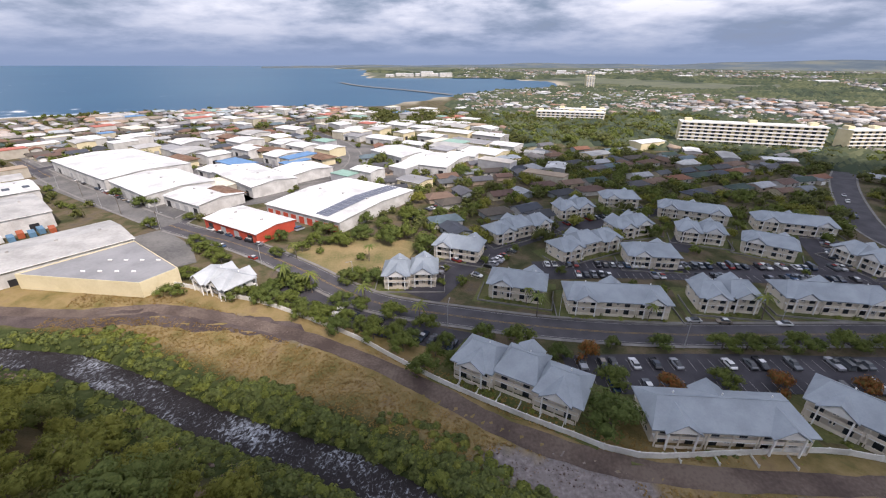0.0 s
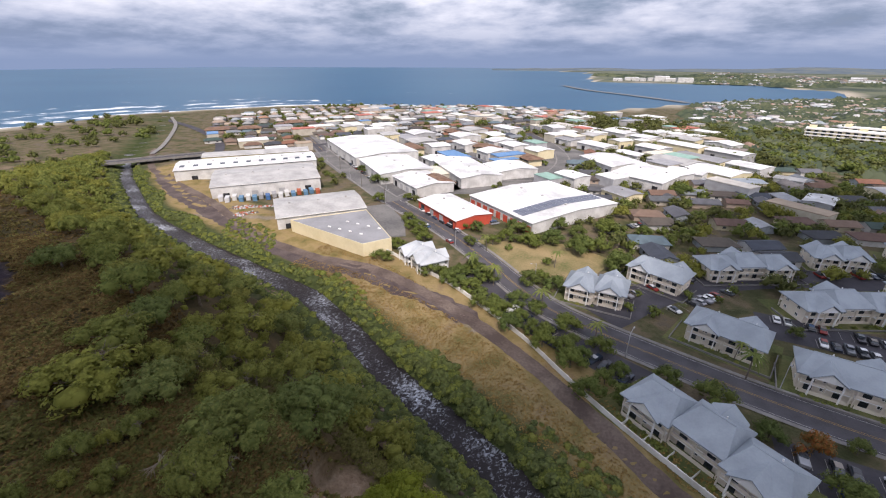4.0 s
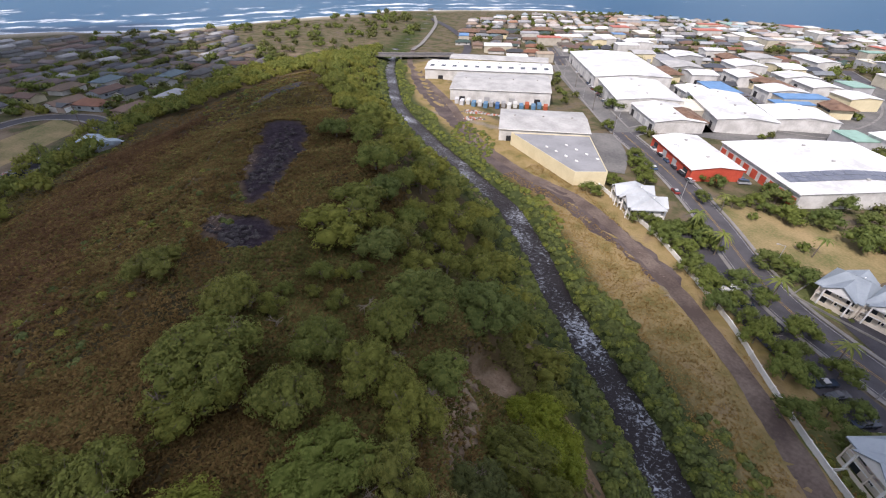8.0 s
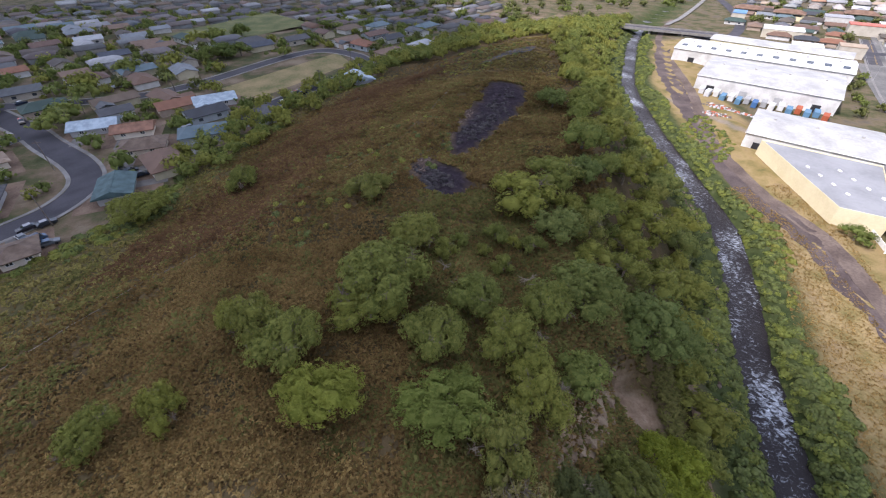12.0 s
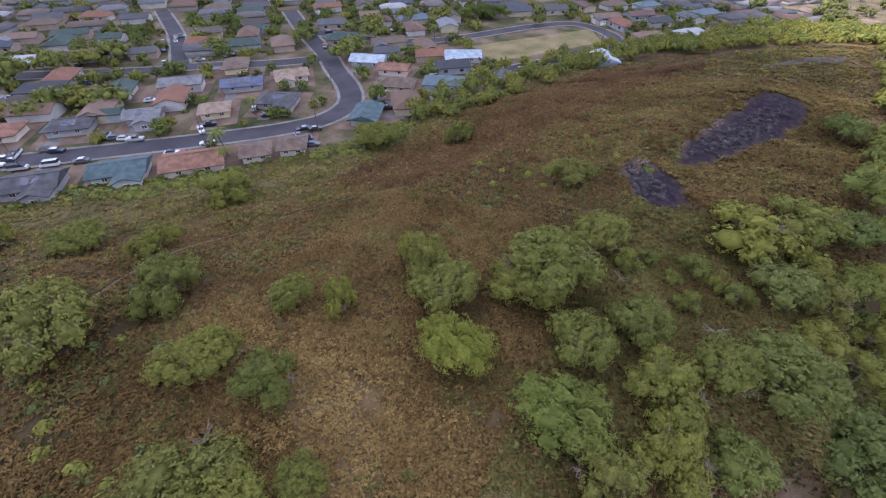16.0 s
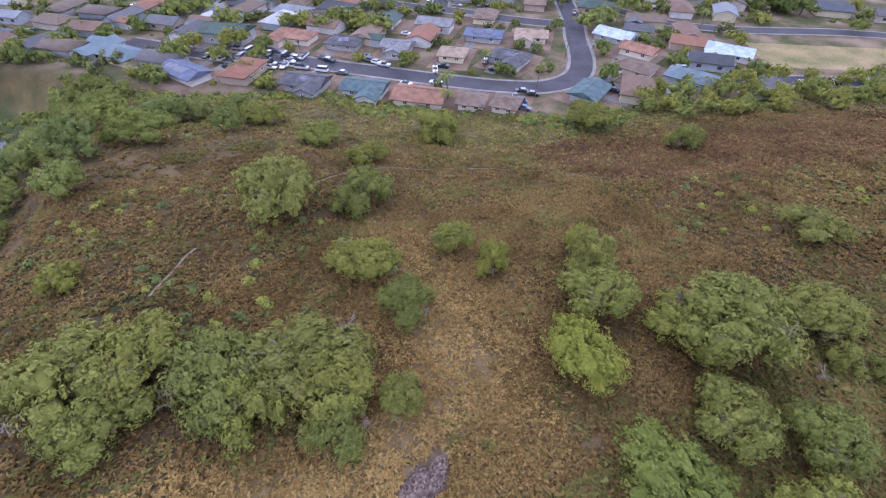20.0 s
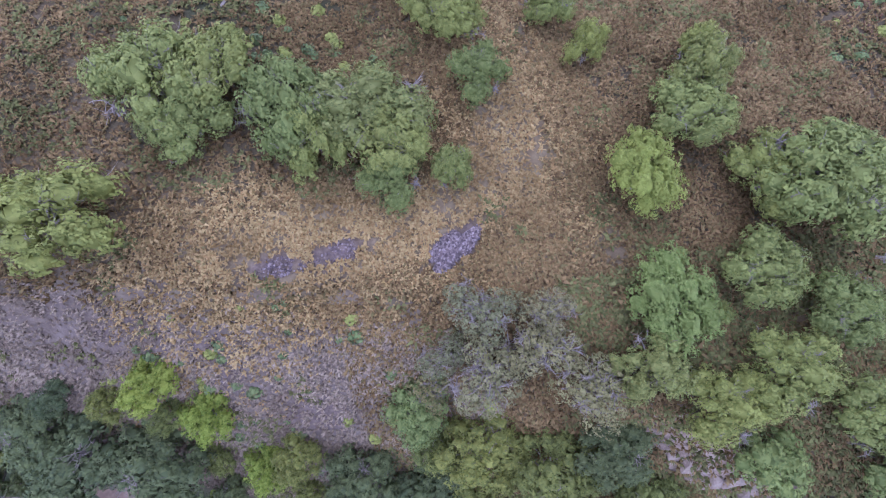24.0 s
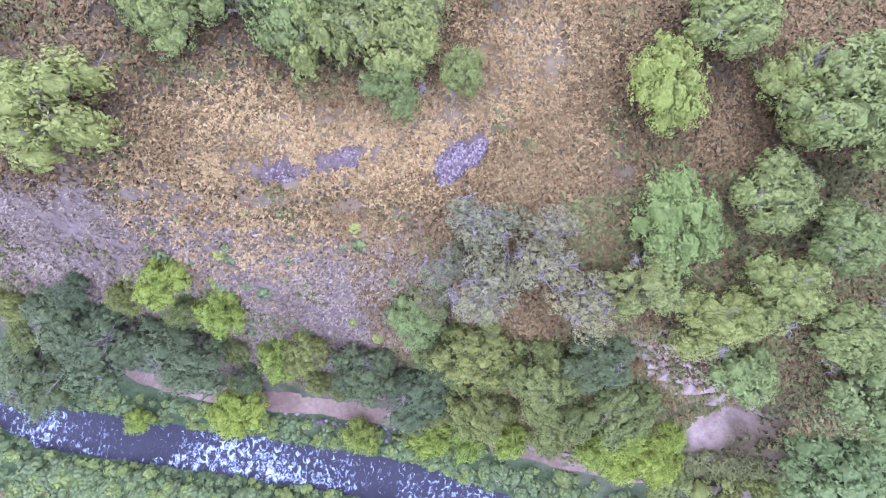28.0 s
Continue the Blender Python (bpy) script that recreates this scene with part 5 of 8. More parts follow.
def own_house(x, y, r, l, w, kind, roof, wall, label, wing=0, solar=0, up=2.8):
    r, up = r + 180, up - 0.3
    street = 1 if dist1(x, y, TOE) < -22 else -1      # which side the drive is on
    ob = empty("house", pose(x, y, gz(x, y), 0, 0, r), label, "house", "houses of the neighbourhood")
    rm_ = ROOFS[roof]
    part("wall", Geo().box(-l / 2, -w / 2, -0.6, l / 2, w / 2, up), wall, ob)
    rise = w * 0.2
    part("roof", Geo().hip(-l / 2 - 1.0, -w / 2 - 1.1, l / 2 + 1.0, w / 2 + 1.1, up + 0.06, rise, w * 0.5 if kind == "hip" else 0.02), rm_, ob)
    part("ridge_cap", Geo().box(-l / 2 + (w * 0.4 if kind == "hip" else -0.6), -0.18, up + rise - 0.02, l / 2 - (w * 0.4 if kind == "hip" else -0.6), 0.18, up + rise + 0.12), rm_, ob)
    if wing:
        x0 = -l / 2 if wing < 0 else l / 2 - 6.4
        part("wing_wall", Geo().box(x0, w / 2, -0.6, x0 + 6.4, w / 2 + 5.2, up - 0.1), wall, ob)
        part("wing_roof", Geo().gable_y(x0 - 0.6, 0.3, x0 + 7.0, w / 2 + 5.9, up + 0.03, 1.5), rm_, ob)
        part("gable_wall", Geo().add([(x0, w / 2 + 5.1, up - 0.1), (x0 + 6.4, w / 2 + 5.1, up - 0.1), (x0 + 3.2, w / 2 + 5.1, up + 1.2), (x0, w / 2 + 5.25, up - 0.1), (x0 + 6.4, w / 2 + 5.25, up - 0.1), (x0 + 3.2, w / 2 + 5.25, up + 1.2)], [(0, 1, 2), (5, 4, 3), (0, 3, 4, 1), (1, 4, 5, 2), (2, 5, 3, 0)]), wall, ob)
        window_at(ob, x0 + 3.2, w / 2 + 5.2, 1.5, 1.8, 1.2, "+y")
    for k in range(solar):
        px, sl_ = -l / 4 + 2.2 * k, rise / (w / 2 + 1.1)
        y0, y1 = w * 0.12, w * 0.4
        part("solar_panel", Geo().add([(px, y0, up + 0.2 + rise - y0 * sl_), (px + 2.0, y0, up + 0.2 + rise - y0 * sl_), (px + 2.0, y1, up + 0.2 + rise - y1 * sl_), (px, y1, up + 0.2 + rise - y1 * sl_)], [(3, 2, 1, 0)]), M_SOLAR, ob, "dark solar panel")
    for px in (-l / 4, l / 4):
        if not (wing and (px < 0) == (wing < 0)):
            window_at(ob, px, w / 2, 1.5, 1.5, 1.1, "+y")
    lo_, hi_ = sorted((street * (w / 2 + 8.5), street * (w / 2 + 0.05)))
    dx_ = -wing * 2.0 if wing else l / 2 - 2.6
    part("driveway", Geo().box(dx_ - 2, lo_, -0.1, dx_ + 2, hi_, 0.09), M_DRIVE, ob, "stained concrete driveway")
    yard = Geo().prism([(-l / 2 - 3.4, -w / 2 - 7), (l / 2 + 2.6, -w / 2 - 7.6), (l / 2 + 3.3, w / 2 + 6.6), (-l / 2 - 2.4, w / 2 + 6.2)], -0.3, 0.03 + 0.004 * (len(BLOCKED) % 9))
    tagged(new("yard", yard.mesh("yard", M_BARE)), "bare brown earth yard round a house", "yard", kind="structure").matrix_world = pose(x, y, gz(x, y), 0, 0, r)
    BLOCKED.append((x, y, r, 10, 8))
    return ob


for x_, y_, r_, l_, w_, kd_, rf_, wl_, wg_, so_, up_, tx_ in (
        (11, -168, 118, 16, 8, "gable", "slate_blue", M_WALL_WHITE, 0, 5, 2.9, "white house with blue solar panels on its roof"),
        (-24, -141.5, 139, 13, 8.5, "gable", "charcoal", M_WALL_GREY, -1, 2, 2.9, "dark-roofed house with a green-trimmed gable wing"),
        (-40, -128.5, 139, 13, 8, "gable", "teal", M_WALL_WHITE, -1, 0, 2.9, "teal-roofed house with a white gabled wing"),
        (-53.5, -115, 139, 15, 9.5, "gable", "terracotta", M_WALL_BEIGE, 0, 0, 2.8, "house under a broad flat terracotta roof"),
        (-66.5, -104.5, 139, 7.5, 7, "hip", "brown", M_WALL_BEIGE, 0, 0, 2.7, "small brown hip-roofed house"),
        (-75, -98, 130, 7, 7, "hip", "brown", M_WALL_BEIGE, 0, 0, 2.7, "small brown pyramid-roofed house"),
        (-104, -92.5, 25, 12, 8, "gable", "teal", M_WALL_GREY, 0, 0, 2.8, "grey-teal roofed house above the thicket"),
        (-7.7, -198, 139, 17, 11, "gable", "dark_green", M_WALL_GREY, 0, 0, 4.6, "large two-storey house with a dark green roof"),
        (-31, -186, 136, 16, 9, "hip", "terracotta", M_WALL_BEIGE, 1, 0, 2.8, "terracotta-roofed house in a bare dirt yard"),
        (-47, -170, 136, 12, 8.5, "hip", "charcoal", M_WALL_GREY, 0, 2, 2.8, "dark hip-roofed house with solar panels"),
        (-64, -157, 136, 10, 7.5, "gable", "grey", M_WALL_GREY, -1, 2, 2.8, "grey-roofed house with a gabled wing"),
        (-79.5, -140.5, 140, 9, 8, "hip", "tan", M_WALL_CREAM, 0, 0, 2.8, "cream house with a tan hipped roof"),
        (-88, -171, 136, 14, 8.5, "gable", "grey", M_WALL_WHITE, 0, 0, 3.6, "pale grey house with a long grey roof"),
        (-101, -152, 136, 14, 8.5, "gable", "slate_blue", M_WALL_GREY, 0, 4, 2.8, "house with a blue solar-covered roof"),
        (-118, -143, 140, 12, 8.5, "hip", "tan", M_WALL_BEIGE, 1, 0, 2.8, "house with a pale terracotta hipped roof"),
        (-97, -128, 120, 13, 9, "hip", "charcoal", M_WALL_GREY, -1, 2, 2.8, "dark grey hip-roofed house with a wing"),
        (-132, -100, 110, 13, 9, "hip", "brown", M_WALL_BEIGE, 0, 0, 2.8, "brown-roofed house with a wide carport"),
        (-146, -111, 112, 12, 8, "gable", "terracotta", M_WALL_BEIGE, 0, 0, 2.8, "house with a dusty red roof"),
        (-176, -94, 120, 15, 9, "gable", "pale_blue", M_WALL_WHITE, 1, 0, 2.8, "white house with pale blue metal roof"),
        (-149, -127, 112, 14, 9, "gable", "pale_blue", M_WALL_GREY, 0, 0, 2.8, "long house with pale blue metal roof"),
        (-114, -172, 46, 13, 8.5, "hip", "brown", M_WALL_CREAM, 0, 0, 2.8, "cream house with a brown hipped roof"),
        (-72, -186, 46, 12, 8, "gable", "dark_green", M_WALL_WHITE, -1, 0, 2.8, "white house with a dark green roof"),
        (-199, -36, 30, 13, 8, "gable", "pale_blue", M_WALL_GREY, 0, 0, 2.8, "pale blue roofed house below the thicket"),
        (-158, -66, 25, 12, 8, "gable", "charcoal", M_WALL_GREY, 0, 0, 2.8, "dark-roofed house at the dead end")):
    own_house(x_, y_, r_, l_, w_, kd_, rf_, wl_, tx_, wg_, so_, up_)

# the row along the bend, house by house
for k_, x_, y_, r_ in ((0, -53, -115, 316), (2, -41, -130, 316), (3, -66, -103, 320), (3, -74, -95, 325), (0, -27, -147, 318), (1, -9, -160, 312), (0, -31, -186, 136), (1, -44, -177, 134), (2, -71, -149, 138), (3, -79, -137, 136), (1, -85, -172, 136),
                       (0, -94, -123, 150), (1, -101, -150, 136), (2, -112, -131, 160), (0, -106, -91, 20), (1, -88, -90, 30)):
    if free(x_, y_, 7):
        house(k_, x_, y_, r_)
for k_, x_, y_, r_ in ((1, 57, -222, 30), (0, 30, -194, 125), (1, 14, -180, 120), (0, -6, -207, 130), (2, -10, -224, 130), (0, -37, -216, 136), (1, -75, -202, 136), (0, -57, -212, 136), (1, -49, -272, 125), (0, -135, -99, 110), (1, -121, -90, 110),
                       (2, -176, -92, 30), (3, -204, -40, 30), (0, -142, -84, 115)):
    if free(x_, y_, 7):
        house(k_, x_, y_, r_)

# stores and workshops among the houses
for k_, (x_, y_, l_, w_, h_) in enumerate(((16, 332, 24, 14, 7), (125, 339, 22, 14, 6), (82, 296, 20, 13, 6), (118, 346, 18, 12, 6), (187, 384, 30, 14, 8), (228, 331, 26, 12, 6), (259, 318, 22, 12, 6), (50, 323, 18, 12, 6), (211, 352, 18, 12, 6), (76, 344, 16, 10, 6))):
    if free(x_, y_, 4):
        warehouse(x_, y_, (-20, 25, 70)[k_ % 3], l_, w_, h_ * 0.8, (M_ROOF_WHITE, M_ROOF_TIN, M_ROOF_WHITE, M_ROOF_METAL)[k_ % 4], (M_WALL_WHITE, M_WALL_CREAM, M_WALL_GREY)[k_ % 3], "small pale-roofed store among the houses", doors=1)
        BLOCKED.append((x_, y_, (-20, 25, 70)[k_ % 3], l_ / 2, w_ / 2))
scatter_houses(8, -5, 60, 172, 240, 25, 16, 19, town_ok, 0.05, 14)
scatter_houses(4, -330, 110, -330, 0, 136, 22, 20, north_ok, 0.08, 170, 6)
scatter_houses(14, -270, 100, -270, 0, 46, 12, 11, north_ok, 0.1, 22, 2.5)
scatter_houses(7, -60, 330, 235, 420, 20, 18, 22, town_ok, 0.1, 70)
scatter_houses(6, -560, -120, 250, 720, 52, 18, 22, town_ok, 0.06, 330)
scatter_houses(9, 40, 620, 300, 900, 20, 24, 28, lambda x, y: town_ok(x, y) and not (70 < x < 380 and 380 < y < 600), 0.3, 80)
scatter_houses(5, -720, 260, -760, 60, 136, 21, 18, north_ok, 0.06, 620)
for k_ in range(8):
    if first_house[k_]:
        house_count[0] = 0
        first_house[k_] = False
        HOUSES[k_].matrix_world = pose(-420 + 14 * k_, -300, gz(-420 + 14 * k_, -300))


def merged(name, items, label, category):
    """Joins far copies of meshes, item by item (mesh, matrix), into one object."""
    vs, loops, starts, ms, mats_, cache, k, nl = [], [], [], [], [], {}, 0, 0
    for me, m in items:
        if me.name not in cache:
            co, li = np.empty(len(me.vertices) * 3), np.empty(len(me.loops), np.int32)
            st = np.empty(len(me.polygons), np.int32)
            me.vertices.foreach_get("co", co)
            me.loops.foreach_get("vertex_index", li)
            me.polygons.foreach_get("loop_start", st)
            if me.materials[0] not in mats_:
                mats_.append(me.materials[0])
            cache[me.name] = (co.reshape(-1, 3), li, st, mats_.index(me.materials[0]))
        co, li, st, mi = cache[me.name]
        mm = np.array(m)
        vs.append(co @ mm[:3, :3].T + mm[:3, 3])
        loops.append(li + k)
        starts.append(st + nl)
        ms.append(np.full(len(st), mi, np.int32))
        k, nl = k + len(co), nl + len(li)
    vs, loops, starts, ms = np.vstack(vs), np.concatenate(loops), np.concatenate(starts), np.concatenate(ms)
    me = bpy.data.meshes.new(name)
    me.vertices.add(len(vs))
    me.vertices.foreach_set("co", vs.ravel())
    me.loops.add(len(loops))
    me.loops.foreach_set("vertex_index", loops.astype(np.int32))
    me.polygons.add(len(starts))
    me.polygons.foreach_set("loop_start", starts.astype(np.int32))
    for m in mats_:
        me.materials.append(m)
    me.polygons.foreach_set("material_index", ms)
    me.update(calc_edges=True)
    return tagged(new(name, me), label, category, kind="stuff")


M_FAR_ROOF = mat("far_roofs", [(0.08, 0.08, 0.09), (0.14, 0.08, 0.055), (0.14, 0.14, 0.15), (0.05, 0.05, 0.058), (0.15, 0.11, 0.08), (0.09, 0.09, 0.10), (0.36, 0.36, 0.36), (0.065, 0.075, 0.085), (0.12, 0.105, 0.09)], 0.8, 0.4, island=True)
M_FAR_WALL = mat("far_walls", [(0.28, 0.25, 0.21), (0.33, 0.32, 0.30), (0.22, 0.24, 0.25), (0.40, 0.39, 0.37)], 0.85, 0.4, island=True)
far_items = []
far_meshes = [(Geo().box(-l / 2, -w / 2, -0.6, l / 2, w / 2, 2.9).mesh("far_wall", M_FAR_WALL), Geo().hip(-l / 2 - 0.7, -w / 2 - 0.7, l / 2 + 0.7, w / 2 + 0.7, 2.95, w * 0.2, w * 0.4 if kd == "hip" else 0.01).mesh("far_roof", M_FAR_ROOF)) for kd, l, w in H_SIZE]
# far roof colours again, about twice as pale: the town's sunshine is painted in
M_SUNLIT_ROOF = mat("sunlit_roofs", [(0.20, 0.19, 0.18), (0.30, 0.17, 0.11), (0.46, 0.45, 0.43), (0.12, 0.12, 0.13), (0.34, 0.26, 0.19), (0.22, 0.22, 0.23), (0.6, 0.6, 0.58), (0.25, 0.30, 0.33), (0.26, 0.21, 0.16)], 0.8, 0.4, island=True)
sunlit_roofs = [Geo().hip(-l / 2 - 0.7, -w / 2 - 0.7, l / 2 + 0.7, w / 2 + 0.7, 2.95, w * 0.2, w * 0.4 if kd == "hip" else 0.01).mesh("sunlit_roof", M_SUNLIT_ROOF) for kd, l, w in H_SIZE]
rnd_s = random.Random(66)
for k_, m_ in FAR_HOUSES:
    if m_.translation.y > 150:
        m_ = m_ @ pose(0, 0, 0, 0, 0, rnd_s.choice((0, 0, 90)) + rnd_s.uniform(-9, 9)) @ Matrix.Diagonal((rnd_s.uniform(0.75, 1.2), rnd_s.uniform(0.8, 1.1), rnd_s.uniform(0.9, 1.5), 1))
        far_items += [(far_meshes[k_][0], m_), (sunlit_roofs[k_], m_)]
    else:
        far_items += [(me, m_) for me in far_meshes[k_]]
# flat-roofed stores between the sheds and the beach
M_STORE = mat("store_paint", [(0.7, 0.7, 0.68), (0.62, 0.58, 0.48), (0.72, 0.72, 0.72), (0.12, 0.24, 0.42), (0.68, 0.68, 0.66), (0.24, 0.38, 0.32), (0.5, 0.47, 0.42), (0.7, 0.69, 0.66), (0.42, 0.14, 0.10), (0.3, 0.3, 0.31), (0.36, 0.28, 0.2)], 0.7, 0.3, obj=True)
store_wall = Geo().box(-1, -1, -0.3, 1, 1, 1).mesh("wall", M_STORE)
store_roof = Geo().prism([(-1.02, -1.03), (1.02, -1.03), (1.02, 1.03), (-1.02, 1.03)], 0.97, 1.04).mesh("roof", M_STORE)
M_STORE_WALL = mat("store_wall", [(0.5, 0.49, 0.46), (0.45, 0.41, 0.34), (0.4, 0.4, 0.41), (0.5, 0.46, 0.36)], 0.8, 0.3, obj=True)
store_wall.materials[0] = M_STORE_WALL
M_STORE_TILE = mat("brown_tile_roof", [(0.13, 0.075, 0.05), (0.2, 0.125, 0.085)], 0.8, 0.3, 10, 0.2, spread=0.3)
for x_, y_, r_ in [(-132, 341, -34), (-96, 322, -40), (-155, 351, -34), (-126, 227, -34), (-199, 314, -34), (-419, 319, 52), (-442, 295, 52), (-412, 379, 52), (-207, 409, -34)]:
    ob = empty("store", pose(x_, y_, gz(x_, y_), 0, 0, r_), "two-storey tan store with a brown tiled roof", "store", "stores near the shore")
    part("wall", Geo().box(-11, -6, -0.3, 11, 6, 5.6), M_WALL_CREAM, ob)
    part("window", Geo().box(-10, -6.06, 3.6, 10, -5.9, 4.8), M_GLASS, ob, "dark strip of windows")
    part("roof", Geo().hip(-12.5, -7.5, 12.5, 7.5, 5.7, 2.6, 6.0), M_STORE_TILE, ob)
    BLOCKED.append((x_, y_, r_, 12, 7))
tries, stores = 0, 0
while stores < 80 and tries < 4000:
    tries += 1
    x, y = rnd_s.uniform(-430, 120), rnd_s.uniform(250, 680)
    l_, w_ = rnd_s.uniform(6, 16), rnd_s.uniform(5, 9)
    if town_ok(x, y) and side_test(x, y)[2] > 60 and free(x, y, 3) and off_roads(x, y, w_ + 1) and not (x > 40 and y > 395):
        BLOCKED.append((x, y, -34, l_, w_))
        ob = empty("store", pose(x, y, gz(x, y), 0, 0, -34 + rnd_s.choice((0, 90))), "small flat-roofed painted store near the shore", "store", "stores near the shore")
        m_ = Matrix.Diagonal((l_, w_, rnd_s.uniform(4.5, 8), 1))
        part("wall", store_wall, None, ob).matrix_local = m_
        part("roof", store_roof, None, ob).matrix_local = m_
        stores += 1
if far_items:
    merged("distant_houses", far_items, "rows of small distant houses with mixed roofs", "houses")


# ---- vehicles ----
def car_proto(name, kind, label, far=False):
    ob = empty(name, pose(0, 0, 0), label, "car" if kind == "car" else kind, "parked cars")
    prof = {"car": [(-2.2, 0.35), (2.2, 0.35), (2.25, 0.75), (1.2, 0.95), (-2.0, 1.0), (-2.25, 0.8)], "van": [(-2.4, 0.4), (2.4, 0.4), (2.45, 0.9), (1.9, 1.15), (-2.4, 1.2)],
            "truck": [(-2.6, 0.45), (2.6, 0.45), (2.65, 1.0), (1.5, 1.15), (-2.6, 1.15)]}[kind]
    cab = {"car": [(-1.75, 0.98), (1.05, 0.93), (0.35, 1.42), (-1.1, 1.45)], "van": [(-2.38, 1.15), (1.85, 1.12), (1.2, 1.95), (-2.3, 2.0)], "truck": [(-0.6, 1.1), (1.35, 1.1), (0.75, 1.75), (-0.5, 1.78)]}[kind]
    g = Geo()
    for p, hw, top in ((prof, 0.88, 0.84),):
        n = len(p)
        g.add([(x, -hw, z) for x, z in p] + [(x, hw, z) for x, z in p], [tuple(range(n)), tuple(range(n, 2 * n))[::-1]] + [(i, i + n, (i + 1) % n + n, (i + 1) % n) for i in range(n)])
    part("body", g, M_CAR, ob)
    g, r = Geo(), Geo()
    n = 4
    g.add([(x, -0.8 + (0.14 if i > 1 else 0), z) for i, (x, z) in enumerate(cab)] + [(x, 0.8 - (0.14 if i > 1 else 0), z) for i, (x, z) in enumerate(cab)],
          [(0, 1, 2, 3), (7, 6, 5, 4), (0, 4, 5, 1), (1, 5, 6, 2), (3, 7, 4, 0)])
    part("window", g, M_GLASS, ob, "dark car windows")
    (xa, za), (xb, zb) = cab[2], cab[3]
    r.add([(xa + 0.05, -0.7, za), (xa + 0.05, 0.7, za), (xb - 0.05, 0.7, zb), (xb - 0.05, -0.7, zb), (xa, -0.66, za + 0.06), (xa, 0.66, za + 0.06), (xb, 0.66, zb + 0.06), (xb, -0.66, zb + 0.06)],
          [(4, 5, 6, 7), (0, 1, 5, 4), (1, 2, 6, 5), (2, 3, 7, 6), (3, 0, 4, 7), (3, 2, 1, 0)])
    part("roof_panel", r, M_CAR, ob)
    if far:
        out = []
        for x in (prof[0][0] + 0.85, prof[1][0] - 0.85):
            out += [(x - 0.36, 0.3), (x - 0.24, 0.07), (x, 0.0), (x + 0.24, 0.07), (x + 0.36, 0.3)]
        out += [(out[-1][0], 0.42), (out[0][0], 0.42)]
        n = len(out)
        g = Geo().add([(x, -0.86, z) for x, z in out] + [(x, 0.86, z) for x, z in out], [tuple(range(n)), tuple(range(n, 2 * n))[::-1]] + [(i, i + n, (i + 1) % n + n, (i + 1) % n) for i in range(n)])
        part("undercarriage", g, M_TYRE, ob)
        return ob
    for x in (prof[0][0] + 0.85, prof[1][0] - 0.85):
        for s in (-1, 1):
            part("wheel", Geo().tube((x, s * 0.9, 0.33), (x, s * 0.68, 0.33), 0.33, 0.33, 10), M_TYRE, ob)
    return ob


CARS = [car_proto(*q, far) for far in (False, True) for q in (("car", "car", "small passenger car parked on asphalt"), ("van", "van", "boxy van parked beside the kerb"), ("pickup_truck", "truck", "pickup truck with open bed, parked"))]
first_car = [True] * 6


def car(x, y, r, rnd, z=None):
    k = rnd.choice((0, 0, 0, 0, 0, 1, 2, 2)) + (3 if math.hypot(x, y) > 140 else 0)
    m = pose(x, y, gz(x, y) + 0.12 if z is None else z, 0, 0, r)
    if first_car[k]:
        first_car[k] = False
        CARS[k].matrix_world = m
    else:
        copy_thing(CARS[k], m)


def park(seed, ax, ay, bx, by, turn, gap=2.8, fill=0.7):
    """A row of bays from a to b, in which the cars stand turned by so much from the row."""
    rnd = random.Random(seed)
    n = int(math.hypot(bx - ax, by - ay) / gap)
    base = math.degrees(math.atan2(by - ay, bx - ax))
    for i in range(n):
        if rnd.random() < fill:
            k = (i + 0.5) / n
            car(ax + (bx - ax) * k, ay + (by - ay) * k, base + turn + rnd.choice((0, 180)) + rnd.uniform(-3, 3), rnd)


park(1, 36, 87.5, 126, 87, 90, 2.8, 0.5)
park(2, 36, 79.5, 126, 78, 90, 2.8, 0.35)
park(3, 4, 94, -44, 117, 90, 3.0, 0.3)
park(4, -3, 139, 18, 165, 90, 2.8, 0.6)
park(5, 12, 136, 30, 160, 90, 2.8, 0.7)
park(6, 26, 173, 50, 190, 90, 2.8, 0.7)
park(7, 40, 146.5, 160, 143, 90, 2.8, 0.6)
park(8, 50, 138, 160, 133.5, 90, 2.8, 0.45)
park(9, 160, 150, 186, 195, 90, 2.8, 0.6)
park(10, 60, 190, 108, 213, 90, 2.8, 0.6)
park(11, 20, 111.5, 110, 105.5, 0, 9.0, 0.45)
park(12, -66, 157, -120, 188, 0, 6.5, 0.6)
park(13, -75, 150, -100, 166, 0, 6.5, 0.5)
park(14, -170, 218, -250, 272, 0, 7, 0.5)
park(15, -12, -170, -46, -138, 0, 7.0, 0.5)
park(16, 4, -184, -22, -160, 90, 3.2, 0.7)
park(17, -30, -165, -12, -180, 90, 3.2, 0.6)
park(18, -60, -127, -90, -102, 0, 8.0, 0.35)
park(19, -160, -79, -215, -48, 0, 7.0, 0.5)
park(20, -107, -205, -130, -240, 0, 6.5, 0.6)
park(21, -99, -201, -122, -238, 0, 6.5, 0.5)
park(22, -20, 195, 0, 222, 90, 3.0, 0.6)
park(23, -60, 176, -90, 200, 90, 3.0, 0.5)
park(24, -95, 215, -70, 195, 90, 3.2, 0.5)
park(25, 210, 195, 262, 268, 0, 14.0, 0.5)
park(26, 215, 150, 245, 205, 90, 3.0, 0.6)
park(27, 222, 146, 254, 204, 90, 3.0, 0.5)

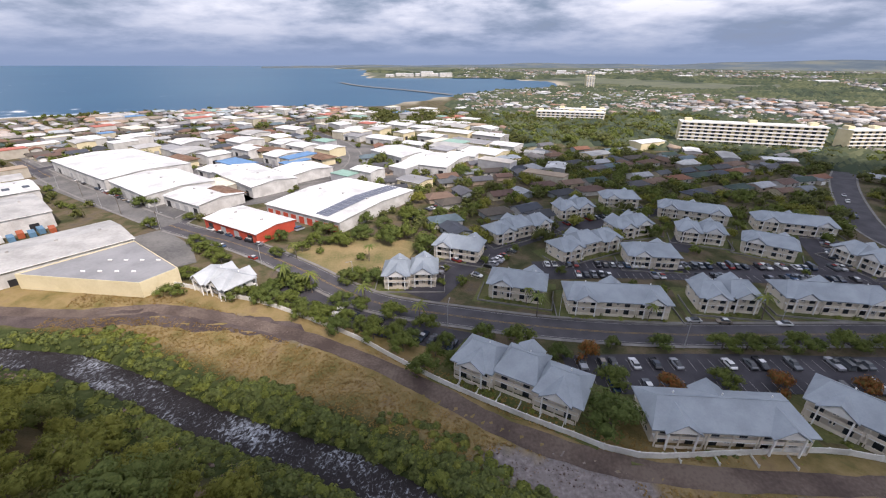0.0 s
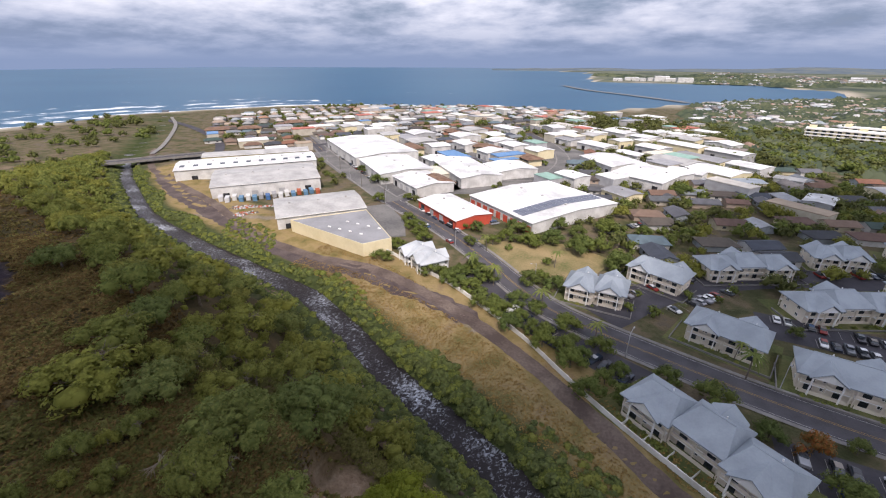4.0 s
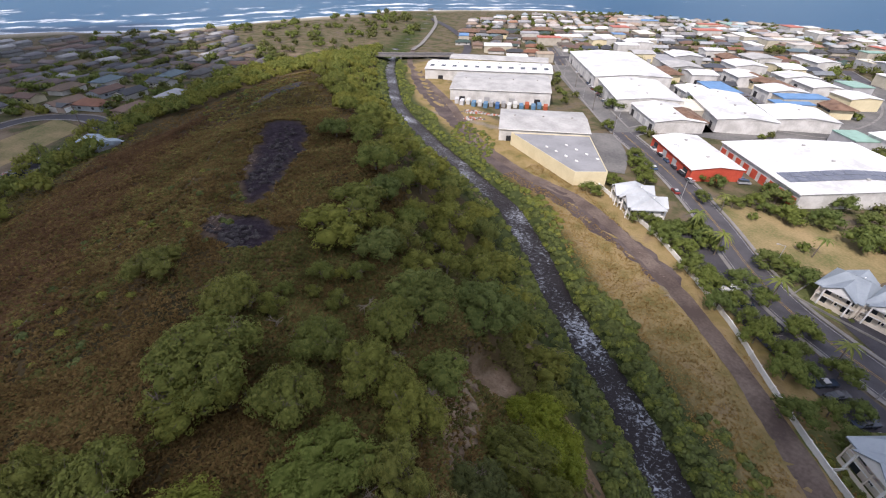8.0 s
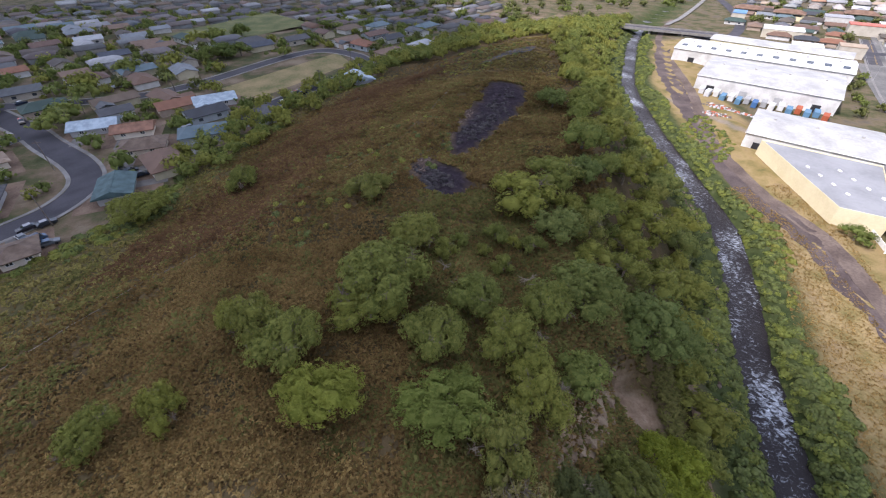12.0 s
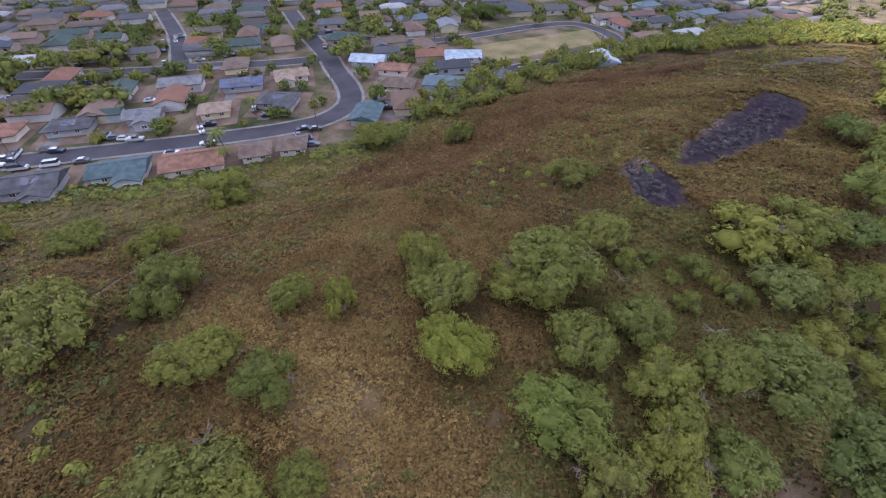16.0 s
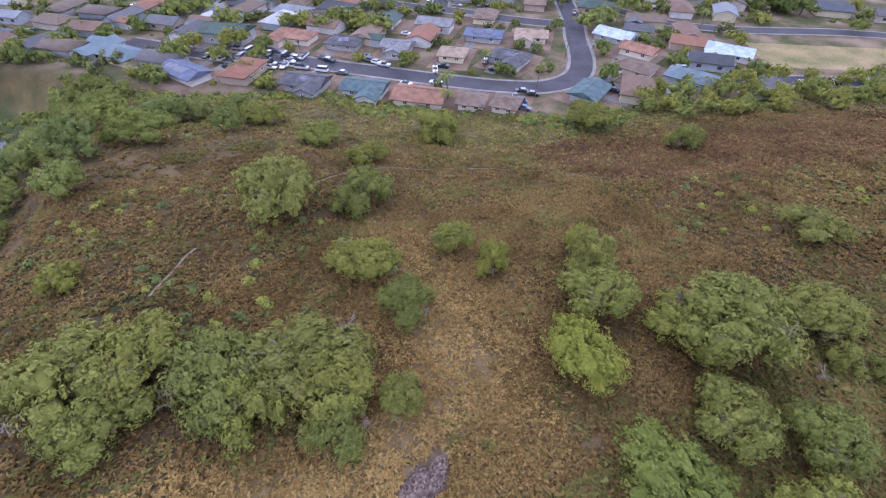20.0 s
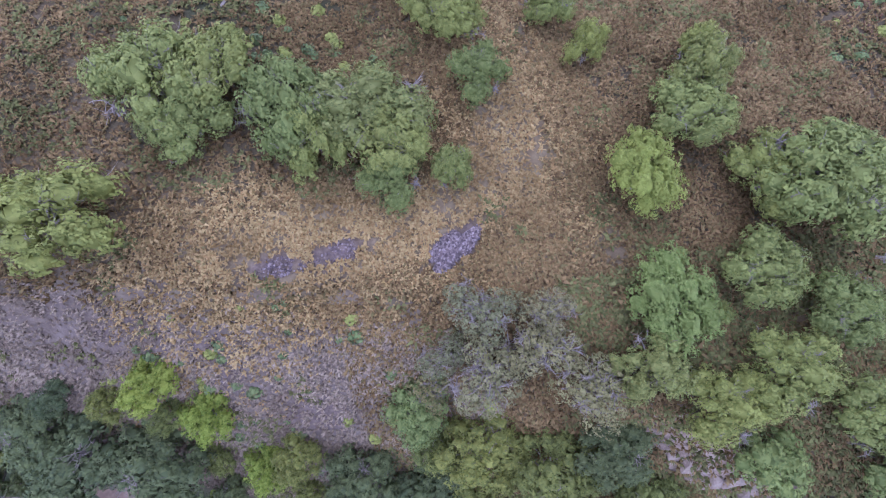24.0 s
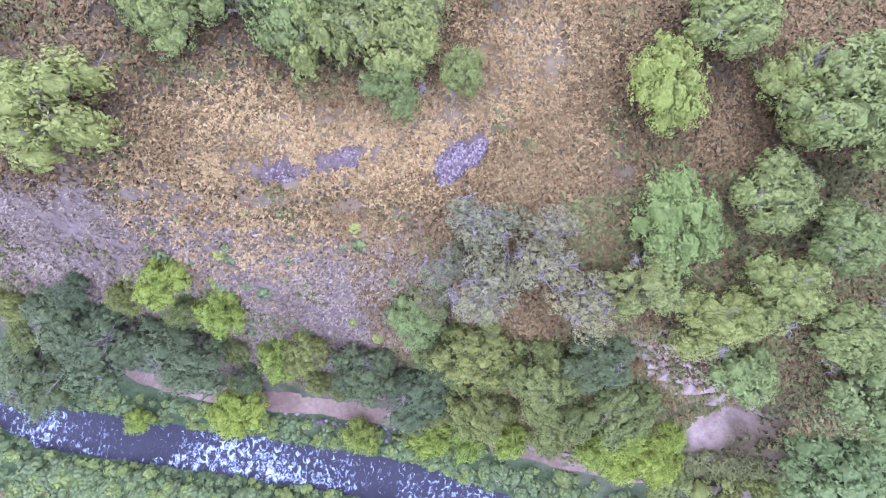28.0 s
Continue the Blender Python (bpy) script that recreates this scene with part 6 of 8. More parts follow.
# cars on the drives and verges of the hillside streets
rnd_d = random.Random(91)
for bx, by, br, hl, hw in [q for q in BLOCKED if q[3] == 8 and q[4] == 5.5 and math.hypot(q[0], q[1]) < 260 and q[1] < 0][:110]:
    if rnd_d.random() < 0.75:
        m_ = pose(bx, by, 0, 0, 0, br) @ pose(-4.3, -9.2, 0)
        car(m_.translation.x, m_.translation.y, br + 90 + rnd_d.uniform(-5, 5), rnd_d)

for k_, (x, y) in enumerate(((-8.6, -186.2), (-11.9, -180.7), (-12.2, -164.7), (-16.3, -162.2), (-22.7, -170.5), (-23.5, -164.5), (-26.7, -166.2), (-29.9, -167.3), (-35.6, -162.4), (-36.9, -158.7), (-18.6, -174.8), (-21.5, -175.5), (-12.4, -173.2), (-7.9, -175.6), (-81.2, -99.2), (-80.1, -95.0), (-82.0, -102.8), (-54.2, -127.6), (-56.0, -123.9), (-49.8, -155.8), (-50.7, -152.1), (-52.0, -148.8), (-68.2, -133.1), (-72.0, -134.7), (-53.3, -145.5), (-88.4, -131.2), (-87.6, -123.8), (-106.8, -96.7), (-115.5, -97.5), (-114.3, -91.3), (-88.4, -101.7), (-174.8, -74.6), (-178.6, -64.9), (-186.2, -60.6), (-198.2, -55.3), (-157.3, -92.9), (-148.7, -92.7), (-156.3, -160.5), (-176.4, -176.2), (-112.5, -195.5), (-121.7, -190.5), (-131.0, -236.6))):
    car(x, y, (136, 46, 140, 130, 60, 136)[k_ % 6] + rnd_d.uniform(-8, 8), rnd_d)


# ---- trees ----
def tree_meshes(seed, R, H, lobes, count, size, material, flat=0.7, bark=None, twigs=0, bare=0):
    """Trunk with forking limbs, and a domed crown: main boughs, each set with small sprays of leaves, gaps between them, some boughs bare."""
    rs = np.random.RandomState(seed)
    bark = bark or M_BARK
    tr = Geo()
    top = H * 0.4
    fork = (0.12 * R * rs.uniform(-1, 1), 0.12 * R * rs.uniform(-1, 1), top)
    tr.tube((0, 0, -0.6), fork, 0.05 * R + 0.05, 0.035 * R + 0.03, 7)
    cs = []
    outline = rs.uniform(0.74, 1.1, 9)
    for i in range(lobes):
        a = 2.4 * i + rs.uniform(-0.45, 0.45)
        edge = R * outline[int(a / 0.7) % 9]
        d = edge * 0.8 * math.sqrt((i + 0.35) / lobes)
        r = R * rs.uniform(0.78, 1.2) * (1.12 / math.sqrt(lobes))
        c = np.array([d * math.cos(a), d * math.sin(a), H * (0.86 - 0.5 * (d / R) ** 2) - 0.55 * r + rs.uniform(-0.09, 0.05) * H])
        cs.append((c, r))
        tr.tube(fork, tuple(c * [0.55, 0.55, 0.8]), 0.028 * R + 0.02, 0.016 * R + 0.015, 5)
        tr.tube(tuple(c * [0.55, 0.55, 0.8]), tuple(c), 0.016 * R + 0.015, 0.006 * R + 0.01, 5)
    gone = {(3 + 7 * b_) % lobes for b_ in range(bare)}
    for i in range(twigs + bare * 13):
        c, r = cs[i % lobes] if i < twigs else cs[(3 + 7 * (i % max(bare, 1))) % lobes]
        dn = rs.normal(0, 1, 3)
        dn[2] = abs(dn[2]) * 0.6
        dn /= np.linalg.norm(dn)
        b0 = c + rs.normal(0, 0.28, 3) * r
        e = b0 + dn * r * rs.uniform(0.35, 0.7)
        tr.tube(tuple(c), tuple(b0), 0.06, 0.05, 3)
        tr.tube(tuple(b0), tuple(e), 0.05, 0.03, 3)
        for k in range(3):
            tr.tube(tuple(e), tuple(e + (dn * 0.5 + rs.normal(0, 0.5, 3)) * r * rs.uniform(0.3, 0.55)), 0.03, 0.012, 3)
    leafy = [q for k, q in enumerate(cs) if k not in gone]
    sprays = 16 if count > 1000 else 7
    per = max(3, count // (len(leafy) * sprays))
    v, f, nn = [], [], []
    for c, r in leafy:
        for g in range(sprays):
            z_ = 1 - 1.45 * (g + 0.5) / sprays
            a = 2.39996 * g + rs.uniform(-0.3, 0.3)
            q = np.array([math.sqrt(max(0, 1 - z_ * z_)) * math.cos(a), math.sqrt(max(0, 1 - z_ * z_)) * math.sin(a), z_])
            sc = c + q * r * np.array([1, 1, flat + 0.15]) * rs.uniform(0.78, 1.05)
            sr = r * rs.uniform(0.3, 0.5)
            n = rs.normal(0, 1, (per, 3)) + q * 0.7
            n /= np.linalg.norm(n, axis=1)[:, None]
            p = sc + n * (sr * rs.uniform(0.45, 1.0, per))[:, None] * np.array([1, 1, 0.75])
            up = n * 0.6 + q * 0.5 + rs.normal(0, 0.3, (per, 3)) + np.array([0, 0, 0.35])
            up /= np.linalg.norm(up, axis=1)[:, None]
            u = np.cross(up, rs.normal(0, 1, (per, 3)))
            u /= np.linalg.norm(u, axis=1)[:, None]
            w = np.cross(up, u)
            s = size * rs.uniform(0.6, 1.3, per)[:, None]
            k = len(v)
            v += np.stack([p - u * s, p - w * s * 0.5 + up * s * 0.12, p + u * s, p + w * s * 0.5 + up * s * 0.12], 1).reshape(-1, 3).tolist()
            f += [(k + 4 * i, k + 4 * i + 1, k + 4 * i + 2, k + 4 * i + 3) for i in range(per)]
            soft = n * 0.55 + q * 0.6 + up * 0.3
            nn += np.repeat(soft / np.linalg.norm(soft, axis=1)[:, None], 4, 0).tolist()
    # the dense inside of each bough
    for c, r in leafy if bare < 4 else []:
        k, m1, m2 = len(v), 8, 4
        for j in range(m2 + 1):
            th = math.pi * j / m2
            for i in range(m1):
                ph = 2 * math.pi * i / m1
                g_ = r * (0.72 if count > 1000 else 0.6) * rs.uniform(0.75, 1.12)
                q = (math.sin(th) * math.cos(ph), math.sin(th) * math.sin(ph), math.cos(th))
                v.append((c[0] + g_ * q[0], c[1] + g_ * q[1], c[2] + g_ * (flat + 0.15) * q[2]))
                nn.append(q)
        f += [(k + j * m1 + i, k + (j + 1) * m1 + i, k + (j + 1) * m1 + (i + 1) % m1, k + j * m1 + (i + 1) % m1) for j in range(m2) for i in range(m1)]
    crown = bpy.data.meshes.new("crown")
    crown.from_pydata(v, [], f)
    crown.materials.append(material)
    crown.normals_split_custom_set_from_vertices(nn)
    return tr.mesh("trunk", bark), crown


TREE_KINDS = {}
for key, args in {
    "olive": (11, 6.5, 7.0, 17, 7600, 0.20, M_LEAF_OLIVE, 0.75, M_DEAD, 26, 2), "olive_b": (12, 6.5, 6.6, 21, 7600, 0.20, M_LEAF_OLIVE, 0.75, M_DEAD, 26, 3), "green": (13, 6.0, 7.2, 16, 7200, 0.20, M_LEAF_GREEN),
    "lime": (19, 6.0, 7.6, 15, 7200, 0.18, M_LEAF_LIME, 0.8, M_DEAD, 10, 0),
    "yellow": (14, 4.5, 6.0, 12, 4600, 0.19, M_LEAF_YELLOW), "dark": (15, 7.0, 7.5, 24, 7800, 0.21, M_LEAF_DARK, 0.75, M_DEAD, 20, 1), "shade": (29, 7.0, 7.5, 26, 7800, 0.21, M_LEAF_SHADE, 0.8, M_DEAD, 16, 1), "grey": (16, 5.0, 5.0, 15, 4600, 0.15, M_LEAF_GREY, 0.65, M_DEAD, 40, 4),
    "rust": (17, 4.0, 5.0, 9, 1300, 0.27, M_LEAF_RUST), "street": (18, 4.0, 6.0, 10, 1900, 0.25, M_LEAF_STREET), "bush": (27, 5.0, 6.4, 11, 3000, 0.24, M_LEAF_OLIVE, 0.8, M_DEAD, 8, 1), "bush_green": (28, 5.0, 6.8, 10, 3000, 0.24, M_LEAF_GREEN, 0.8),
    "mid_green": (24, 5.0, 6.4, 8, 420, 0.5, M_LEAF_GREEN, 0.85), "mid_olive": (25, 5.0, 6.0, 8, 420, 0.5, M_LEAF_OLIVE, 0.85), "far_green": (21, 5.0, 6.5, 5, 130, 0.85, M_LEAF_STREET, 0.85), "far_dark": (22, 5.0, 7.0, 5, 130, 0.85, M_LEAF_DARK, 0.85), "far_olive": (23, 5.0, 5.5, 5, 130, 0.8, M_LEAF_OLIVE, 0.85),
}.items():
    TREE_KINDS[key] = tree_meshes(*args)
BASE_R = {"shade": 7.0, "lime": 6.0, "olive": 6.5, "olive_b": 6.5, "green": 6.0, "yellow": 4.5, "dark": 7.0, "rust": 4.0, "street": 4.0}
tree_count = [0]
FAR_TREES = []
TREE_WORDS = {"lime": "rounded yellow-green tree on the hilltop", "olive": "spreading olive-green thorn tree on the dry hill", "olive_b": "broad olive-green thorn tree on the dry hill", "green": "round green tree with dense foliage", "yellow": "bright yellow-green leafy tree above the stream", "dark": "dark green shade tree", "shade": "feathery olive-green shade tree above the stream",
              "grey": "half-bare grey-green thorn tree with bleached twigs", "rust": "street tree with rusty orange flowers", "street": "rounded green street tree beside the car park", "bush": "low olive-green tree on the wooded slope", "bush_green": "green leafy tree on the wooded slope", "mid_green": "leafy green tree on the slope", "mid_olive": "olive-green tree on the slope", "far_green": "leafy green tree among the houses", "far_dark": "dark green tree among the houses", "far_olive": "olive-green tree on the slope"}


def tree(kind, x, y, r, rnd):
    tr, cr = TREE_KINDS[kind]
    k = r / BASE_R.get(kind, 5.0)
    if tree_count[0] >= 290:
        kz = k ** 0.7 * rnd.uniform(0.85, 1.15)
        FAR_TREES.append((cr, pose(x, y, gz(x, y), 0, 0, rnd.uniform(0, 360)) @ Matrix.Diagonal((k, k, kz, 1))))
        return None
    tree_count[0] += 1
    ob = empty("tree", pose(x, y, gz(x, y), rnd.uniform(-4, 4), rnd.uniform(-4, 4), rnd.uniform(0, 360)), TREE_WORDS[kind], "tree", "trees")
    kz = k ** 0.7 * rnd.uniform(0.85, 1.15)
    kx = rnd.uniform(0.85, 1.18)
    for nm, me in (("trunk", tr), ("crown", cr)):
        p = part(nm, me, None, ob)
        p.matrix_local = Matrix.Diagonal((k * kx, k / kx, kz, 1))
    return ob


rnd_t = random.Random(77)
NAMED = []
NAMED += [("olive", *q) for q in [(37.7, -22.4, 7.9), (1.6, -20.0, 4.6), (9.1, -27.3, 5.7), (23.0, -30.6, 5.4), (-40.5, -10.3, 5.7), (-50.7, -10.3, 4.1), (-21.4, 6.3, 4.6), (-27.7, 11.9, 5.2), (-34.8, 10.0, 5.4), (-14.9, -57.0, 6.0), (-11.0, -30.5, 4.4), (-25.0, -31.8, 3.2), (-37.2, -24.8, 4.6), (-73.2, -14.0, 5.2), (26.5, -36.9, 8.4), (2.4, -28.6, 7.1), (-21.7, -73.3, 4.3), (-44.2, -86.4, 6.8), (-96.9, -52.1, 5.0), (29.1, -56.5, 3.1)]]
NAMED += [("olive_b", *q) for q in [(-5.7, -19.6, 3.3), (0.8, -24.6, 6.1), (-33.4, -19.5, 5.9), (-35.2, -0.8, 5.7), (-42.1, 5.1, 4.9), (-40.9, 15.5, 5.0), (-1.5, -60.1, 9.1), (-8.4, -38.7, 5.5), (-21.9, -37.6, 3.7), (-44.8, -8.1, 8.5), (-57.8, -4.3, 5.9), (19.2, -36.5, 6.4), (11.7, -30.4, 7.4), (-39.4, -28.8, 3.5), (-15.2, -90.1, 6.4), (-87.0, -75.0, 7.8), (-5.9, -114.9, 6.9)]]
NAMED += [("lime", *q) for q in [(-25.7, -13.4, 5.3), (-24.4, 0.1, 6.0)]]
NAMED += [("grey", *q) for q in [(-5.2, -3.0, 4.4), (-0.3, 0.8, 3.4), (-4.4, 3.2, 5.6), (-10.3, 2.5, 4.6), (-15.1, 7.7, 4.8), (-12.0, -1.2, 3.2), (2.2, 4.8, 3.2)]]
NAMED += [("yellow", *q) for q in [(37.1, -3.4, 4.1), (31.9, 2.0, 4.0), (27.7, 11.0, 4.0), (39.6, 19.5, 5.7)] + [(19.1, 27.8, 3.7), (7.8, 29.6, 4.6), (1.2, 30.4, 4.8), (-5.0, 31.0, 4.2), (-17.8, 32.6, 4.3), (-22.0, 35.6, 4.8), (-26.4, 35.8, 4.6), (-21.0, 30.2, 4.2), (-27.6, 30.6, 2.6), (-28.8, 36.0, 2.4), (58.1, 18.8, 2.9), (-18.2, 33.6, 2.7)]]
NAMED += [("green", *q) for q in [(-47.7, 37.5, 8.8), (-44.8, 22.7, 6.4), (33.5, -106.4, 7.4), (21.3, -108.5, 7.4), (4.3, 6.6, 4.4)]]
NAMED += [("shade", *q) for q in [(-2.8, 12.6, 6.2), (-1.8, 23.6, 6.2), (-10.3, 17.0, 6.4), (-19.5, 23.5, 6.6), (-12.5, 26.0, 6.0), (6.0, 23.5, 5.2)]]
NAMED += [("dark", *q) for q in [(14.2, 14.9, 6.3), (7.3, 19.3, 7.5), (-16.7, 15.7, 5.3), (57.5, -1.2, 6.9), (52.9, 4.6, 9.2), (42.0, 7.1, 8.4), (71.9, 7.1, 8.3)]]
NAMED += [("bush_green", *q) for q in [(31.3, -136.3, 7.0), (18.5, -131.6, 6.3), (10.2, -131.1, 5.4), (44.7, -122.5, 6.5), (55.6, -131.6, 6.2), (53.8, -110.1, 4.8), (31.9, -84.2, 4.9), (55.2, -100.8, 4.5), (37.8, -156.7, 5.6), (31.3, -160.6, 4.7), (-1.2, -127.8, 4.6), (2.8, -109.6, 4.3)]]
for k_, x_, y_, r_ in NAMED:
    tree(k_, x_, y_, r_, rnd_t)


# the wooded slope between the stream and the crest
spots = [(q[1], q[2], q[3]) for q in NAMED]


def clear_of(x, y, r, k=0.8):
    return all((x - a) ** 2 + (y - b) ** 2 > (k * (r + c)) ** 2 for a, b, c in spots)


def wood(seed, n, ok, kinds, r0, r1, box, k=0.72):
    rnd, made, tries = random.Random(seed), 0, 0
    while made < n and tries < n * 30:
        tries += 1
        x, y, r = rnd.uniform(box[0], box[1]), rnd.uniform(box[2], box[3]), rnd.uniform(r0, r1)
        if ok(x, y) and clear_of(x, y, r, k):
            spots.append((x, y, r))
            tree(rnd.choice(kinds), x, y, r, rnd_t)
            made += 1


def slope_ok(x, y):
    r, t, s = side_test(x, y)
    return 13 < r < (60 - 12 * math.sin(x / 21) if x > -130 else 47) and t > 15 and not (5 < x < 60 and r < 40) and not (-35 < x < -26 and 21 < y < 30) and x < -28 and math.hypot(x + 36, y - 31) > 12.5


STREET = [(-34, 117), (-27, 115), (-38, 107), (-31, 100), (-44, 108), (-56, 118), (-16, 110), (-5, 104), (-20, 97), (-11, 92), (-5, 83), (-56, 130), (-48, 126), (22, 96), (32, 90), (43, 80), (71, 80), (79, 94), (86, 94), (100, 94), (113, 94), (126, 93), (-96, 136), (-93, 121), (-104, 159), (-95, 154), (-89, 148), (-70, 120), (-61, 118)]
spots += [(x, y, 3.5) for x, y in STREET]
for x, y in STREET:
    tree("street", x, y, rnd_t.uniform(3.3, 4.4), rnd_t)
for x, y in ((-68, 124), (-64, 122), (-52, 121), (-47, 116), (-41, 113), (-36, 111), (-30, 107), (-25, 103), (-21, 104), (-14, 98), (-9, 97), (-2, 90), (1, 96), (3, 86), (-60, 126), (8, 92), (12, 99), (-13, 103), (48, 94.5), (62, 94.5), (92, 94), (106, 94), (119, 93.5), (133, 93)):
    tree("street", x, y, rnd_t.uniform(2.2, 3.4), rnd_t)
for x, y in ((40, 91), (56, 78), (84, 79), (104, 77)):
    tree("rust", x, y, 3.6, rnd_t)
for x, y, r in ((-247, -118, 6), (-241, -124, 6.5), (-252, -111, 6), (-255, -121, 5.5), (-300, -128, 6), (-170, -186, 5), (-165, -180, 5), (-150, -215, 5), (37, 66, 6.4), (-73, 171, 3.5), (-44, 165, 3.5), (-52, 166, 3), (-24, 168, 5), (-36, 171, 3), (-9, 159, 3.5), (-81, 171, 3), (-69, 154, 3), (-59, 182, 3), (45, 139, 2.2), (68, 128, 2), (95, 179, 4), (14, 281, 6), (50, 307, 6)):
    tree("street", x, y, r, rnd_t)
# round the dry lot, the offices and the store
for x, y, r in ((-78, 174, 5.6), (-54, 177, 5.4), (-45, 167, 5.1), (-37, 174, 4.9), (-24, 170, 7.1), (-18, 197, 5.4), (-13, 196, 5.3), (-17, 174, 5.2), (-35, 132, 4.2), (-96, 139, 4.2), (-103, 127, 3.6), (-109, 166, 3.9), (-92, 154, 3.5), (-58, 134, 3.3), (-61, 123, 3.7), (-52, 117, 3.7), (-70, 124, 3.5), (-7, 160, 5.8), (-25, 133, 4.5), (12, 290, 13.6), (-57, 167, 3.5), (-60, 159, 3.0), (-0, 235, 6.7), (-1, 202, 4.3), (-29, 187, 4.4), (-33, 118, 4.7), (-38, 192, 4.2), (-49, 191, 3.8), (-103, 126, 4.9), (-98, 139, 4.2), (-107, 164, 5.3), (-100, 160, 4.1), (-92, 154, 3.9), (-71, 124, 4.1), (-61, 120, 4.2), (-58, 133, 4.2), (-52, 128, 4.0), (-35, 120, 4.0), (-27, 118, 3.9), (-142, 186, 4.0), (-165, 218, 8.2), (-148, 243, 6.7), (-146, 263, 4.5), (-129, 197, 3.1), (-54, 176, 5.4), (-37, 174, 4.9), (-24, 170, 7.1), (-45, 166, 4.8), (-7, 160, 5.8), (-32, 135, 3.7), (-217, 253, 4.3), (-194, 236, 4.0)):
    if free(x, y, -0.5) and clear_of(x, y, min(r, 5), 0.45) and not (x < -95 and y < 150):
        spots.append((x, y, min(r, 5)))
        tree("street", x, y, min(r, 6), rnd_t)
wood(39, 34, lambda x, y: 15 < side_test(x, y)[0] < 33 and x > -24 and (x < 4 or x > 36 or side_test(x, y)[0] < 24), ("dark", "shade", "shade"), 2.6, 4.6, (-28, 70, -5, 45), 0.6)
wood(40, 10, lambda x, y: side_test(x, y)[0] > 30 and y > -26 - 0.3 * x, ("bush", "bush"), 1.3, 2.6, (-66, -18, -6, 26), 0.62)
wood(30, 70, slope_ok, ("bush", "bush_green", "bush", "bush", "bush_green"), 4.2, 7.6, (-125, -28, 15, 82), 0.8)
wood(31, 120, slope_ok, ("bush", "bush", "bush_green"), 3.0, 5.6, (-230, -28, 20, 100), 0.74)
wood(38, 30, lambda x, y: side_test(x, y)[1] < 2 and side_test(x, y)[0] > 5 and off_roads(x, y, 2), ("far_green", "far_dark", "mid_green"), 2.5, 4.5, (15, 110, -235, -165), 0.6)
wood(34, 60, lambda x, y: 9 < side_test(x, y)[0] < 42 and side_test(x, y)[1] > 4 and math.hypot((x - 68) / 10, (y + 116) / 30) > 1, ("bush_green", "mid_green", "mid_green"), 2.4, 4.6, (10, 96, -185, -60), 0.62)
wood(35, 40, lambda x, y: -30 < side_test(x, y)[0] < -8, ("mid_green", "mid_olive"), 2.4, 4.6, (60, 125, -215, -60), 0.65)
wood(33, 110, lambda x, y: -12 < side_test(x, y)[1] < 14 and side_test(x, y)[0] > 20, ("mid_green", "mid_olive"), 3, 5, (-330, -110, -85, 60))
wood(32, 170, lambda x, y: 11 < side_test(x, y)[0] < 52 and side_test(x, y)[1] > -5, ("mid_green", "mid_olive", "mid_green"), 3.0, 5, (-420, -225, 0, 190), 0.6)
wood(36, 90, lambda x, y: side_test(x, y)[1] > -8 and side_test(x, y)[0] > 30 and (side_test(x, y)[1] < 26 or side_test(x, y)[0] < 46 or x < -330), ("mid_green", "mid_olive"), 3.0, 5, (-400, -225, -20, 130), 0.6)
wood(37, 40, slope_ok, ("mid_olive", "mid_green"), 1.6, 3.0, (-230, -28, 20, 100), 0.5)


def house_tree_ok(x, y):
    r, t, s = side_test(x, y)
    return s > 25 and math.hypot((x + 8) / 44, (y + 295) / 36) > 1 and not (-262 < x < -178 and -108 < y < -42) and not (-390 < x < -288 and -185 < y < -90) and (t < -4 if r > 0 else r < -62) and free(x, y, 1.0) and off_roads(x, y, 1.5)


wood(41, 1000, house_tree_ok, ("far_green", "far_dark", "far_green", "far_olive"), 1.6, 4.2, (-470, 90, -400, 0), 0.4)
wood(42, 380, house_tree_ok, ("far_green", "far_dark"), 2.2, 4.6, (-560, -100, 280, 720), 0.4)
wood(43, 700, house_tree_ok, ("far_green", "far_dark"), 2.5, 5.5, (-60, 420, 225, 560), 0.4)
wood(44, 40, lambda x, y: house_tree_ok(x, y), ("far_green",), 1.2, 2.6, (-60, 180, 105, 240), 0.6)
wood(48, 260, house_tree_ok, ("far_green", "far_dark", "mid_olive"), 2.4, 5.0, (-20, 260, 165, 350), 0.45)
wood(49, 120, house_tree_ok, ("far_green", "far_dark"), 1.6, 3.2, (-330, 0, 190, 520), 0.5)
wood(45, 150, lambda x, y: side_test(x, y)[0] > 0 and side_test(x, y)[2] > 20 and side_test(x, y)[1] < -10, ("far_green", "far_dark"), 3.5, 6.5, (-720, -330, -80, 330), 0.6)
wood(46, 190, lambda x, y: side_test(x, y)[0] < -80 and side_test(x, y)[2] > 40, ("far_dark", "far_green"), 5, 8, (40, 340, 395, 600), 0.45)
wood(47, 120, lambda x, y: side_test(x, y)[0] < -80 and side_test(x, y)[2] > 40, ("far_dark",), 5, 8, (-140, 60, 470, 640), 0.45)
